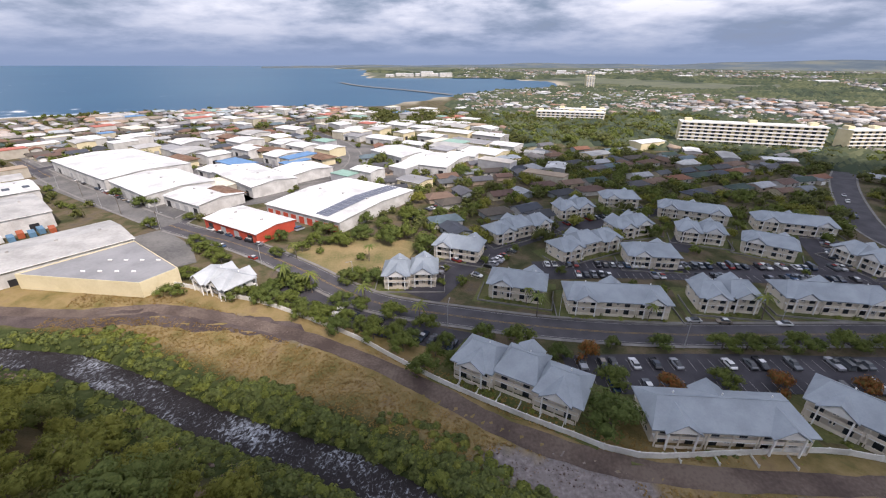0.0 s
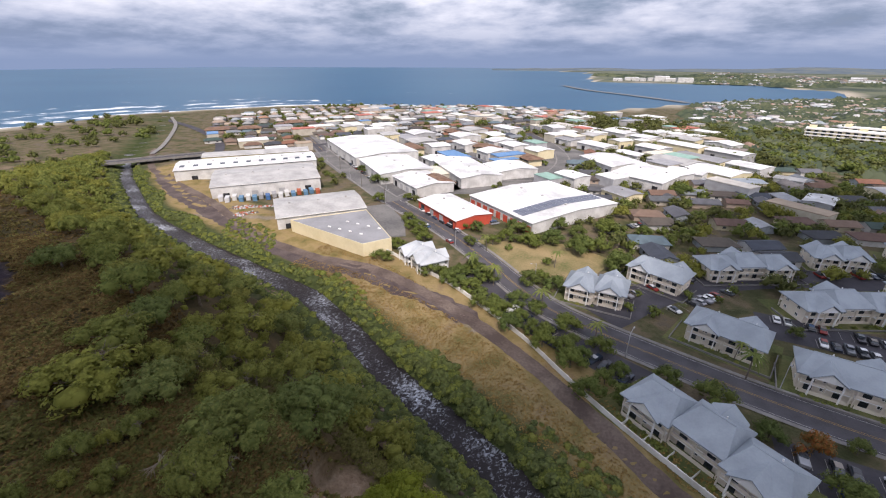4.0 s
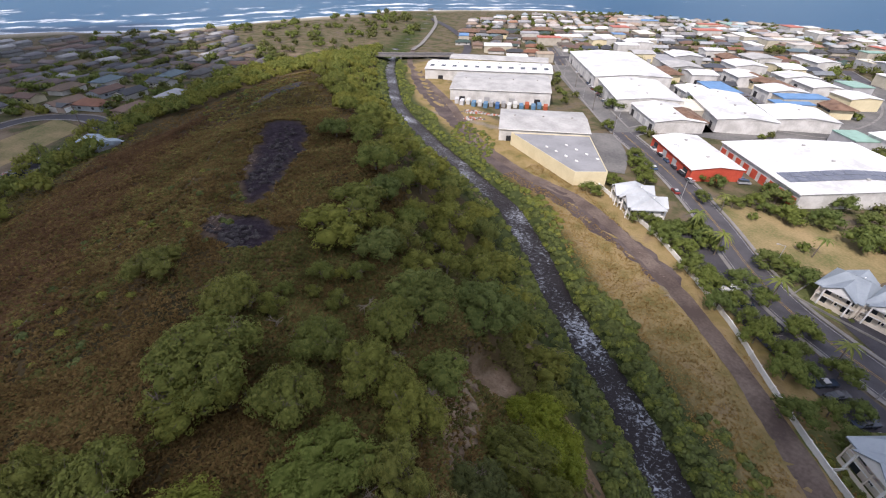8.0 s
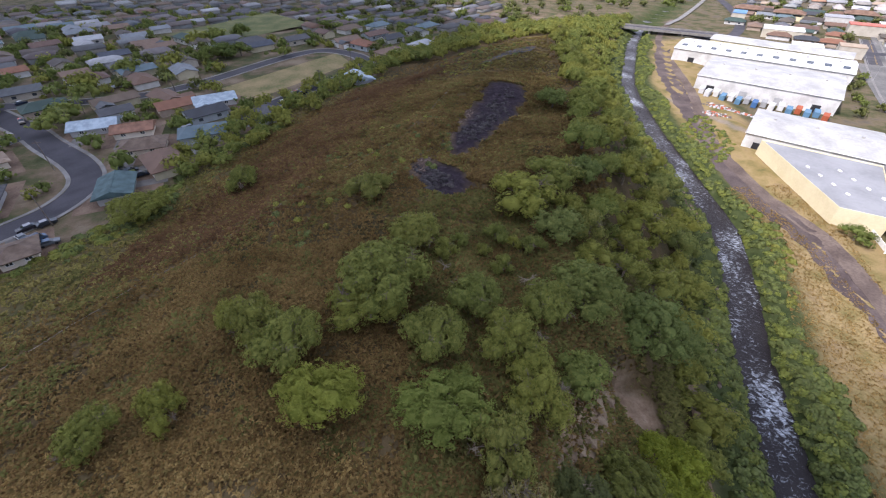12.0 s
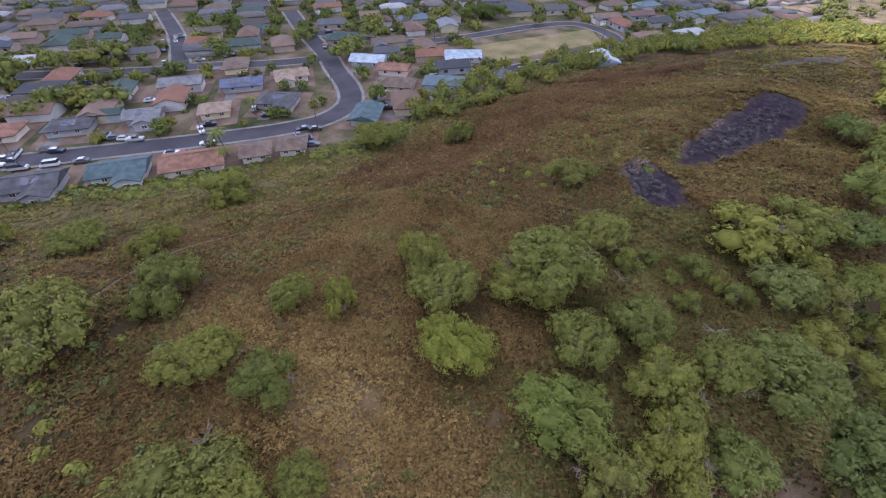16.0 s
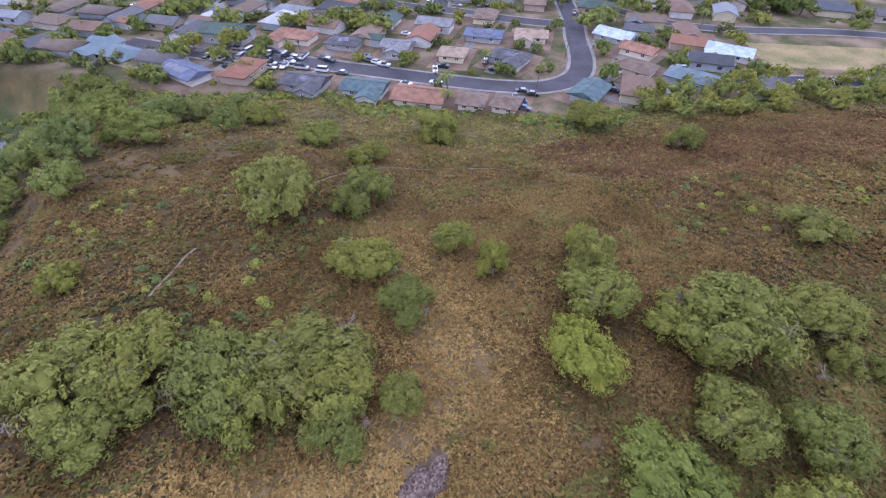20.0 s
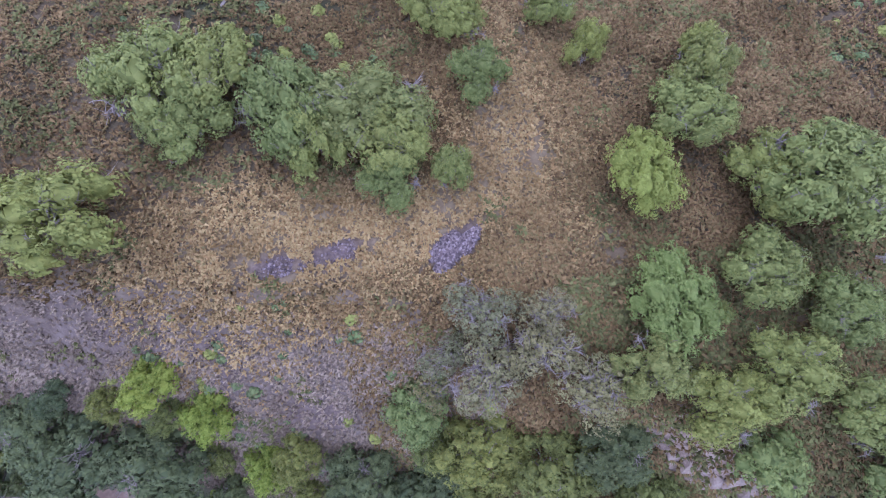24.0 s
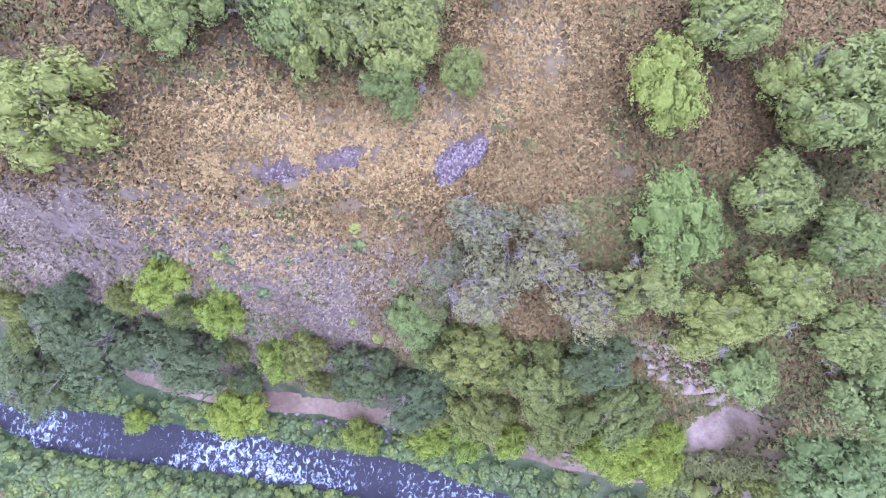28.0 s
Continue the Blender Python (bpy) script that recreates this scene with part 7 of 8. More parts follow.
for k_, (x_, y_, r_) in enumerate([(-52.8, -192.9, 7.5), (-59.2, -188.9, 8.5), (-64.2, -178.8, 7.7), (-44.6, -192.0, 5.7), (-38.6, -199.7, 5.8), (-31.8, -201.7, 5.3), (-9.6, -210.3, 7.8), (-8.4, -187.3, 6.5), (-1.2, -176.1, 5.1), (-6.5, -160.2, 4.7), (7.1, -192.4, 6.1), (12.7, -183.2, 5.8), (-13.8, -170.0, 4.0), (-19.2, -295.4, 16.6), (-58.0, -236.2, 9.0), (-71.1, -236.0, 9.8), (-83.1, -231.2, 9.0), (-93.6, -228.4, 8.4), (-48.0, -228.7, 7.3), (-63.5, -143.5, 3.7), (-124.9, -200.0, 6.7), (-158.9, -144.3, 6.7), (-189.1, -100.6, 4.9), (-179.9, -150.4, 6.7), (-154.3, -173.3, 5.9), (-77.8, -123.7, 1.7), (8.6, -231.0, 7.2), (-0.8, -234.1, 7.3), (-35.8, -234.7, 6.7), (-83.3, -191.5, 3.6), (-168.6, -113.7, 4.1), (-277.4, -146.4, 13.2), (-286.6, -138.9, 9.8), (-411.0, -160.4, 11.1), (-240.6, -257.8, 14.7), (-215.3, -252.1, 12.0), (-147.6, -140.5, 7.0), (-195.3, -160.9, 7.1), (-249.2, -85.2, 4.5), (-216.5, -152.7, 8.2), (-229.9, -137.4, 9.1), (-122.7, -86.3, 2.7)]):
    tree(("mid_green", "mid_olive", "mid_green")[k_ % 3], x_, y_, min(r_, 7.5), rnd_t)
merged("woods", FAR_TREES, "green trees and thickets between houses and along slopes", "trees")

# woods and scrub on the far plain, in small clumps
clump = Geo()
rs_c = np.random.RandomState(5)
for i in range(26):
    a, d = rs_c.uniform(0, 6.283), 9 * math.sqrt(rs_c.uniform(0, 1))
    x, y, r = d * math.cos(a), d * math.sin(a), rs_c.uniform(1.8, 3.4)
    z = rs_c.uniform(2.5, 5)
    clump.add([(x - r, y - r * 0.8, 0), (x + r, y - r, 0), (x + r * 0.8, y + r, 0), (x - r, y + r, 0), (x + rs_c.uniform(-1, 1), y + rs_c.uniform(-1, 1), z)], [(0, 1, 4), (1, 2, 4), (2, 3, 4), (3, 0, 4)])
# greens dulled towards blue: the haze over the plain is in the colour
M_HAZE_WOOD = mat("hazed_woods", [(0.04, 0.054, 0.04), (0.06, 0.078, 0.05), (0.085, 0.1, 0.06)], 0.95, 0.02, 8, island=True, spread=0.3, spec=0.05)
M_HAZE_SCRUB = mat("hazed_scrub", [(0.065, 0.08, 0.048), (0.09, 0.105, 0.06), (0.12, 0.13, 0.075)], 0.95, 0.02, 8, island=True, spread=0.3, spec=0.05)
clump_d, clump_g = clump.mesh("clump", M_HAZE_WOOD), clump.mesh("clump", M_HAZE_SCRUB)
rnd_f = random.Random(19)
plain = []
while len(plain) < 1500:
    d, a = 430 * (10 ** rnd_f.uniform(0, 0.85)), rnd_f.uniform(-75, 60)
    x, y = d * math.sin(radians(a)), d * math.cos(radians(a))
    if side_test(x, y)[2] > 30 and side_test(x, y)[0] < -60 and math.sin(x / 130) + math.sin(y / 170 + x / 300) > -0.4 - (0.9 if d < 800 else 0) and (x > 20 or d > 1500):
        k = rnd_f.uniform(0.7, 1.5) * (1 + d / 2500)
        plain.append((clump_d if rnd_f.random() < 0.6 else clump_g, pose(x, y, gz(x, y), 0, 0, rnd_f.uniform(0, 360)) @ Matrix.Diagonal((k * 1.5, k * 1.5, k * 0.8, 1))))
specks = []
while len(specks) < 4800:
    q, a = 700 * (10 ** rnd_f.uniform(0, 0.72)), rnd_f.uniform(2, 62)
    x, y = q * math.sin(radians(a)), q * math.cos(radians(a))
    if side_test(x, y)[2] > 40 and math.sin(x / 210 + 1) + math.sin(y / 330) > -0.3:
        k = rnd_f.uniform(0.6, 1.3)
        m_ = pose(x, y, gz(x, y), 0, 0, rnd_f.uniform(0, 180)) @ Matrix.Diagonal((k, k, rnd_f.uniform(0.8, 1.4), 1))
        k_ = rnd_f.randrange(4)
        specks += [(far_meshes[k_][0], m_), (sunlit_roofs[k_], m_)]
merged("distant_town", specks, "pale specks of a distant town on the plain", "houses")
merged("distant_woods", plain, "dark green thickets scattered over the far plain", "woods")


# ---- scrub along the stream, grass and stones ----
def tufts(name, seed, n, place, h, spread, blades, material, label, category):
    """Many small tufts in one mesh: each a fan of thin blades."""
    rs = np.random.RandomState(seed)
    x, y = place(rs, n)
    z = ground(x, y)
    m = len(x)
    a = rs.uniform(0, 6.283, (m, blades))
    grow = np.exp(rs.normal(0, 0.2, (m, 1)))
    ln = rs.uniform(0.5, 1.0, (m, blades)) * h * grow
    lean = rs.uniform(0.3, 1.0, (m, blades)) * spread * grow
    base = np.stack([x, y, z], -1)[:, None, :]
    dirv = np.stack([np.cos(a), np.sin(a), np.zeros_like(a)], -1)
    side = np.stack([-np.sin(a), np.cos(a), np.zeros_like(a)], -1)
    wd = (spread * 0.17) * rs.uniform(0.7, 1.3, (m, blades, 1)) * grow[..., None]
    root = base - dirv * spread * 0.15 - [0, 0, 0.04]
    mid = base + dirv * lean[..., None] * 0.5 + np.stack([0 * a, 0 * a, ln * 0.85], -1)
    tip = base + dirv * lean[..., None] * 1.15 + np.stack([0 * a, 0 * a, ln * 0.8], -1)
    allv = np.stack([root, mid - side * wd, tip, mid + side * wd], 2).reshape(-1, 3)
    k = np.arange(m * blades)[:, None] * 4
    me = bpy.data.meshes.new(name)
    me.from_pydata(allv.tolist(), [], (k + np.array([[0, 1, 2, 3]])).tolist())
    me.materials.append(material)
    soft = np.repeat((dirv * 0.6 + rs.normal(0, 0.2, dirv.shape) + [0, 0, 0.85]).reshape(-1, 3), 4, 0)
    me.normals_split_custom_set_from_vertices((soft / np.linalg.norm(soft, axis=1)[:, None]).tolist())
    return tagged(new(name, me), label, category, kind="stuff")


M_GRASS_GOLD = mat("gold_grass_blades", [(0.21, 0.122, 0.04), (0.285, 0.18, 0.064), (0.34, 0.235, 0.09), (0.23, 0.15, 0.048)], 0.95, 0.15, 8, island=True, spread=0.7, spec=0.05)
M_GRASS_BROWN = mat("brown_scrub_blades", [(0.098, 0.059, 0.022), (0.158, 0.096, 0.034), (0.22, 0.142, 0.052), (0.125, 0.099, 0.032)], 0.95, 0.1, 8, island=True, spread=0.7, spec=0.05)
M_GRASS_TAN = mat("tan_grass_blades", [(0.15, 0.105, 0.062), (0.21, 0.15, 0.092), (0.27, 0.20, 0.125), (0.17, 0.13, 0.068)], 0.95, 0.12, 8, island=True, spread=0.7, spec=0.05)
M_SCRUB_GREEN = mat("scrub_leaves", [(0.065, 0.085, 0.022), (0.098, 0.122, 0.03), (0.135, 0.155, 0.042), (0.08, 0.094, 0.03)], 0.85, 0.1, 8, island=True, spread=0.3)


def heap_at(x, y):
    """Where the stone heaps lie."""
    c, s = math.cos(radians(26)), math.sin(radians(26))
    u, v = (x + 3.8) * c + (y + 10.6) * s, -(x + 3.8) * s + (y + 10.6) * c
    return (np.hypot(u / 4.0, v / 1.9) + 0.22 * lumps(x, y, 3, 4) < 1) | (np.hypot((x - 9) / 2.6, (y + 13) / 1.4) + 0.7 * lumps(x, y, 3, 5) < 1) | (np.hypot((x - 16) / 2.8, (y + 12.5) / 1.0) + 0.7 * lumps(x, y, 3, 6) < 1)


def rim_at(x, y):
    """The bare rim over the hollow and the sandy floor in it, 0 to 1."""
    c, s = math.cos(radians(145)), math.sin(radians(145))
    u, v = (x + 29) * c + (y - 19) * s, -(x + 29) * s + (y - 19) * c
    rim = 0.72 * ease(1.2, 0.7, np.hypot(u / 10, v / 3.6) + 0.3 * lumps(x, y, 4, 7))
    return np.maximum(rim, ease(1.2, 0.95, np.hypot((x + 36) / 4.4, (y - 31.5) / 5.2)))


def hill_points(x0, x1, y0, y1, ok):
    def place(rs, n):
        x, y = rs.uniform(x0, x1, n), rs.uniform(y0, y1, n)
        k = ok(-line_dist(x, y, RIVER), line_dist(x, y, TOE), x, y, rs) & (0.5 * lumps(x, y, 4.5, 31) + 0.5 * lumps(x, y, 13, 32) + rs.random_sample(len(x)) > -0.15) & (lava_at(x, y) < 0.35) & ~heap_at(x, y) & (np.abs(line_dist(x, y, RIDGE_PATH)) > 0.25 + 0.3 * rs.random_sample(len(x))) & (np.abs(line_dist(x, y, FLANK_PATH)) > 0.2 + 0.3 * rs.random_sample(len(x))) & (bare_at(x, y) < 0.3 + 1.1 * rs.random_sample(len(x))) & (rim_at(x, y) < rs.random_sample(len(x)))
        return x[k], y[k]
    return place


def golden(x, y):
    return np.exp(-(((x - 9) / 25) ** 2 + ((y + 15) / 9) ** 2)) + 0.25 * np.exp(-(((x - 34) / 32) ** 2 + ((y - 1) / 12) ** 2)) + 0.8 * np.exp(-(((x + 14) / 10) ** 2 + ((y + 30) / 16) ** 2))


tufts("golden_grass", 51, 80000, hill_points(-45, 70, -50, 30, lambda r, t, x, y, rs: (r > 14) & (golden(x, y) + 0.3 * rs.random_sample(len(x)) > 0.5)), 0.42, 0.5, 7, M_GRASS_GOLD, "tufts of golden dry grass on the hilltop", "grass")
tufts("dry_slope_grass", 59, 52000, hill_points(-6, 90, -30, 30, lambda r, t, x, y, rs: (r > 14) & (r < 42) & (golden(x, y) + 0.3 * rs.random_sample(len(x)) < 0.62)), 0.38, 0.5, 5, M_GRASS_TAN, "tufts of pinkish-tan dry grass on the slope", "grass")
tufts("brown_scrub", 52, 84000, hill_points(-80, 75, -85, 35, lambda r, t, x, y, rs: (r > 14) & (t > 3) & (golden(x, y) < 0.75) & ((r > 40) | (x < -6)) & (t > 34 + 9 * rs.normal(0, 1, len(x)))), 0.45, 0.62, 4, M_GRASS_BROWN, "low brown and olive scrub on the hill", "scrub")
tufts("brown_scrub", 67, 52000, hill_points(-60, 12, -48, 25, lambda r, t, x, y, rs: (r > 20) & (golden(x, y) < 0.75)), 0.4, 0.55, 4, M_GRASS_BROWN, "low brown scrub under the hilltop trees", "scrub")
tufts("brown_scrub", 69, 42000, hill_points(-160, -78, -70, 40, lambda r, t, x, y, rs: (r > 30) & (t > 16 + 7 * rs.normal(0, 1, len(x)))), 0.5, 0.75, 4, M_GRASS_BROWN, "low brown scrub along the ridge", "scrub")
tufts("brown_scrub", 55, 56000, hill_points(-230, 75, -175, 60, lambda r, t, x, y, rs: (r > 40) & (t > 20 + 8 * rs.normal(0, 1, len(x))) & ((x < -80) | (y < -85))), 0.5, 0.8, 4, M_GRASS_BROWN, "low brown and olive scrub on the far slope", "scrub")
tufts("levee_grass", 68, 90000, lambda rs, n: (lambda x, y: (lambda k: (x[k], y[k]))((line_dist(x, y, RIVER) > 11) & (line_dist(x, y, RIVER) < 34) & (np.abs(line_dist(x, y, LEVEE)) > 3.0) & (np.hypot((0.978 * (x - 24) - 0.208 * (y - 54.5)) / 17, (0.208 * (x - 24) + 0.978 * (y - 54.5)) / 5.5) + 0.25 * lumps(x, y, 6, 3) > 1) & (0.5 * lumps(x, y, 5, 33) + rs.random_sample(n) > 0.1)))(rs.uniform(-125, 115, n), rs.uniform(25, 135, n)), 0.2, 0.42, 5, M_GRASS_GOLD, "tufts of dry golden grass on the levee", "grass")
M_GRASS_OLIVE = mat("olive_scrub_blades", [(0.085, 0.085, 0.024), (0.12, 0.115, 0.032), (0.16, 0.148, 0.045), (0.10, 0.09, 0.03)], 0.95, 0.1, 8, island=True, spread=0.7, spec=0.05)
tufts("olive_scrub", 60, 70000, hill_points(-150, 75, -95, 35, lambda r, t, x, y, rs: (r > 14) & (t > 3) & (lumps(x, y, 16, 41) + 0.6 * lumps(x, y, 6, 42) > 0.25 + 1.2 * golden(x, y))), 0.5, 0.7, 5, M_GRASS_OLIVE, "patches of olive-green scrub on the dry hill", "scrub")

tufts("olive_scrub", 75, 16000, hill_points(-75, -14, -4, 45, lambda r, t, x, y, rs: (r > 13) & (lumps(x, y, 9, 43) > -0.7)), 0.55, 0.7, 5, M_GRASS_OLIVE, "olive undergrowth beneath the trees", "scrub")
M_GRASS_FLANK = mat("yellow_olive_blades", [(0.15, 0.125, 0.035), (0.20, 0.165, 0.05), (0.25, 0.20, 0.07), (0.13, 0.125, 0.03)], 0.95, 0.1, 8, island=True, spread=0.7, spec=0.05)
tufts("flank_grass", 74, 90000, hill_points(-200, 45, -185, 30, lambda r, t, x, y, rs: (r > 30) & (t > 1) & (t < 36 + 8 * rs.normal(0, 1, len(x)) - 18 * (x < -85)) & (lumps(x, y, 22, 51) + 0.5 * rs.normal(0, 1, len(x)) > -0.5)), 0.5, 0.75, 5, M_GRASS_FLANK, "yellow-olive grass on the flank above the houses", "grass")

M_GRASS_RUSSET = mat("russet_blades", [(0.085, 0.045, 0.022), (0.115, 0.062, 0.03), (0.145, 0.08, 0.038), (0.10, 0.06, 0.026)], 0.95, 0.1, 8, island=True, spread=0.5, spec=0.05)
tufts("russet_scrub", 76, 60000, hill_points(-185, -40, -70, 40, lambda r, t, x, y, rs: (t > 22 + 4 * rs.normal(0, 1, len(x))) & (t < 50 + 5 * rs.normal(0, 1, len(x))) & (x < -58 - 9 * rs.random_sample(len(x)))), 0.6, 0.8, 5, M_GRASS_RUSSET, "russet-brown scrub on the shoulder of the ridge", "scrub")
tufts("ridge_grass", 77, 26000, hill_points(-230, -84, -30, 60, lambda r, t, x, y, rs: (t > 52) & (r > 50) & (lumps(x, y, 17, 61) + 0.5 * rs.normal(0, 1, len(x)) > -0.3)), 0.5, 0.75, 5, M_GRASS_FLANK, "pale golden grass along the crest", "grass")

# shrubs: little leafy mounds
rs_s = np.random.RandomState(8)
SHRUBS = []
for k_, m_ in enumerate((M_SCRUB_GREEN, M_LEAF_GREEN, M_LEAF_YELLOW, M_LEAF_OLIVE)):
    n_ = rs_s.normal(0, 1, (70, 3))
    n_[:, 2] = np.abs(n_[:, 2])
    n_ /= np.linalg.norm(n_, axis=1)[:, None]
    g_ = Geo()
    for q in n_ * rs_s.uniform(0.75, 1.1, (70, 1)) * [1, 1, 0.9]:
        u_ = Vector(rs_s.normal(0, 1, 3))
        w_ = Vector(q + rs_s.normal(0, 0.4, 3)).cross(u_).normalized() * 0.2
        u_ = w_.cross(Vector(q)).normalized() * 0.3
        c_ = Vector(q)
        g_.add([c_ - u_, c_ + w_, c_ + u_, c_ - w_], [(0, 1, 2, 3)])
    g_.add([(0.75 * math.cos(t), 0.75 * math.sin(t), 0) for t in np.linspace(0, 5.4, 7)] + [(0, 0, 0.75)], [(i, (i + 1) % 7, 7) for i in range(7)])
    SHRUBS.append(g_.mesh("shrub", m_))


def shrubs(name, seed, n, box, ok, kinds, r0, r1, label):
    rs, items = np.random.RandomState(seed), []
    x, y = rs.uniform(box[0], box[1], n), rs.uniform(box[2], box[3], n)
    k = ok(-line_dist(x, y, RIVER), line_dist(x, y, TOE), x, y)
    x, y = x[k], y[k]
    z = ground(x, y)
    for a, b, c in zip(x, y, z):
        r = rs.uniform(r0, r1)
        items.append((SHRUBS[kinds[rs.randint(len(kinds))]], pose(a, b, c - 0.1, 0, 0, rs.uniform(0, 360)) @ Matrix.Diagonal((r, r, r * rs.uniform(0.6, 1.1), 1))))
    merged(name, items, label, "shrubs")


shrubs("bank_shrubs", 53, 60000, (-360, 110, -190, 170), lambda r, t, x, y: (r < -6.4) & (r > -13 - 3 * np.sin(x / 9)), (0, 0, 1), 0.6, 1.5, "dense green shrubs along the bank of the stream")
shrubs("bank_shrubs", 56, 34000, (-360, 110, -190, 170), lambda r, t, x, y: (r > 2.6) & (r < 10) & ((x < 0) | (x > 60)), (0, 1, 0), 0.6, 1.6, "dense green shrubs at the foot of the hill")
shrubs("bank_shrubs", 73, 13000, (-70, 110, -20, 80), lambda r, t, x, y: ((r < -6.2) & (r > -13 - 2 * np.sin(x / 9))) | ((r > 2.4) & (r < 7)), (0, 0, 1), 0.5, 1.3, "dense green shrubs crowding the bank of the stream")
shrubs("levee_shrubs", 54, 9000, (-200, 110, 25, 130), lambda r, t, x, y: (r < -11) & (r > -29) & (np.hypot((x - 24) / 17, (y - 54) / 6.5) > 1) & (np.sin(x / 13 + 1.9) + np.sin(y / 7 + x / 19) > 0.75), (0, 1, 3), 0.5, 1.3, "scattered green shrubs on the dry levee")
shrubs("hill_shrubs", 57, 5200, (-240, 80, -170, 60), lambda r, t, x, y: (r > 20) & (t > 2) & (np.sin(x / 17 + 0.6) + np.sin(y / 11 + x / 29) > 0.7), (0, 0, 3), 0.4, 1.1, "small olive shrubs scattered over the hill")
shrubs("toe_shrubs", 58, 14000, (-240, 70, -190, 60), lambda r, t, x, y: (t > -1) & (t < 9 + 5 * np.sin(x / 8)) & (r > 20), (1, 0, 3), 0.8, 2.0, "green thicket at the back of the houses")
items_ = []
rs_y = np.random.RandomState(31)
for x, y, r, hl in [(*q, 15) for q in placed_long] + [(*q, 10) for q in placed_short]:
    for k_ in range(int(hl * 1.6)):
        u_, v_ = rs_y.uniform(-hl, hl), rs_y.choice((-1, 1)) * rs_y.uniform(6.6, 8.6)
        m_ = pose(x, y, gz(x, y), 0, 0, r) @ pose(u_, v_, 0, 0, 0, rs_y.uniform(0, 360))
        s_ = rs_y.uniform(0.4, 1.0)
        items_.append((SHRUBS[rs_y.choice((0, 1, 1, 3))], m_ @ Matrix.Diagonal((s_, s_, s_ * 0.9, 1))))
merged("garden_shrubs", items_, "small green garden shrubs beside the apartment houses", "shrubs")

items_ = []
for bx, by, br, hl, hw in [q for q in BLOCKED if q[3] == 8 and q[4] == 5.5 and math.hypot(q[0], q[1]) < 360 and q[1] < 40]:
    for k_ in range(5):
        a_, d_ = rs_y.uniform(0, 6.283), rs_y.uniform(8.5, 12)
        x, y, s_ = bx + d_ * math.cos(a_), by + d_ * math.sin(a_), rs_y.uniform(0.5, 1.7)
        if free(x, y, 0.3) and off_roads(x, y, 1.0):
            items_.append((SHRUBS[rs_y.choice((0, 1, 1, 3))], pose(x, y, gz(x, y), 0, 0, rs_y.uniform(0, 360)) @ Matrix.Diagonal((s_, s_, s_ * 1.1, 1))))
merged("yard_shrubs", items_, "green shrubs and hedges in the yards of the houses", "shrubs")


# ---- hotels and blocks beyond the town ----
def block(x, y, r, l, w, floors, label):
    """A long slab with open galleries on each floor."""
    ob = empty("apartment_block", pose(x, y, gz(x, y), 0, 0, r), label, "apartment block")
    h = floors * 3.1
    part("wall", Geo().box(-l / 2, -w / 2, -1, l / 2, w / 2, h), M_WALL_CREAM, ob)
    for f in range(floors):
        part("gallery", Geo().box(-l / 2, -w / 2 - 1.4, f * 3.1 + 2.7, l / 2, -w / 2, f * 3.1 + 3.0).box(-l / 2, -w / 2 - 1.4, f * 3.1 + 3.0, l / 2, -w / 2 - 1.25, f * 3.1 + 3.9), M_TRIM, ob, "pale open gallery")
        n = int(l / 6)
        for i in range(n):
            px = -l / 2 + l * (i + 0.5) / n
            part("window", Geo().box(px - 1.6, -w / 2 - 0.06, f * 3.1 + 0.6, px + 1.6, -w / 2 + 0.04, f * 3.1 + 2.4), M_GLASS, ob)
    for k in (-0.44, 0.02, 0.42):
        part("stair_tower", Geo().box(l * k - 3, -2, h - 0.1, l * k + 3, 4, h + 3), M_WALL_CREAM, ob)
    part("parapet", Geo().box(-l / 2 - 0.2, -w / 2 - 0.2, h, l / 2 + 0.2, w / 2 + 0.2, h + 0.5), M_TRIM, ob)


block(276, 384, -20, 112, 14, 7, "long seven-storey cream block with open galleries")
block(165, 560, -15, 84, 16, 4, "four-storey cream block among trees")
block(378, 372, 3, 52, 14, 6, "six-storey cream block beside the road")
block(190, 590, -15, 60, 14, 4, "low cream block behind dark trees")
block(404, 1225, 0, 22, 16, 10, "distant pale tower block")

def flat_block(pts, h, roof, wall, label, cat="warehouse"):
    """A building on an uneven plot with a flat roof behind a low parapet."""
    ob = empty("warehouse", pose(*[sum(q) / len(pts) for q in zip(*pts)], 0), label, cat)
    ox, oy = ob.location.x, ob.location.y
    loc = [(x - ox, y - oy) for x, y in pts]
    part("wall", Geo().prism(loc, -0.3, h), wall, ob)
    part("roof", Geo().prism([(x * 0.985, y * 0.985) for x, y in loc], h - 0.2, h + 0.05), roof, ob)
    n = len(loc)
    for i in range(n):
        (ax, ay), (bx, by) = loc[i], loc[(i + 1) % n]
        part("parapet", Geo().prism([(ax, ay), (bx, by), (bx * 0.985, by * 0.985), (ax * 0.985, ay * 0.985)], h, h + 0.35), wall, ob)
    for k in range(8):
        px, py = (k % 4 - 1.5) * 6 + (k // 4) * 3, (k // 4 - 0.5) * 9
        part("roof_vent", Geo().box(px - 0.7, py - 0.25, h, px + 0.7, py + 0.25, h + 0.45), M_TRIM, ob, "white roof vent")
    return ob


flat_block([(-149, 126), (-101.5, 120), (-95, 131), (-127, 155)], 6.5, M_ROOF_GREY, M_WALL_CREAM, "flat grey-roofed warehouse with a cream wall")
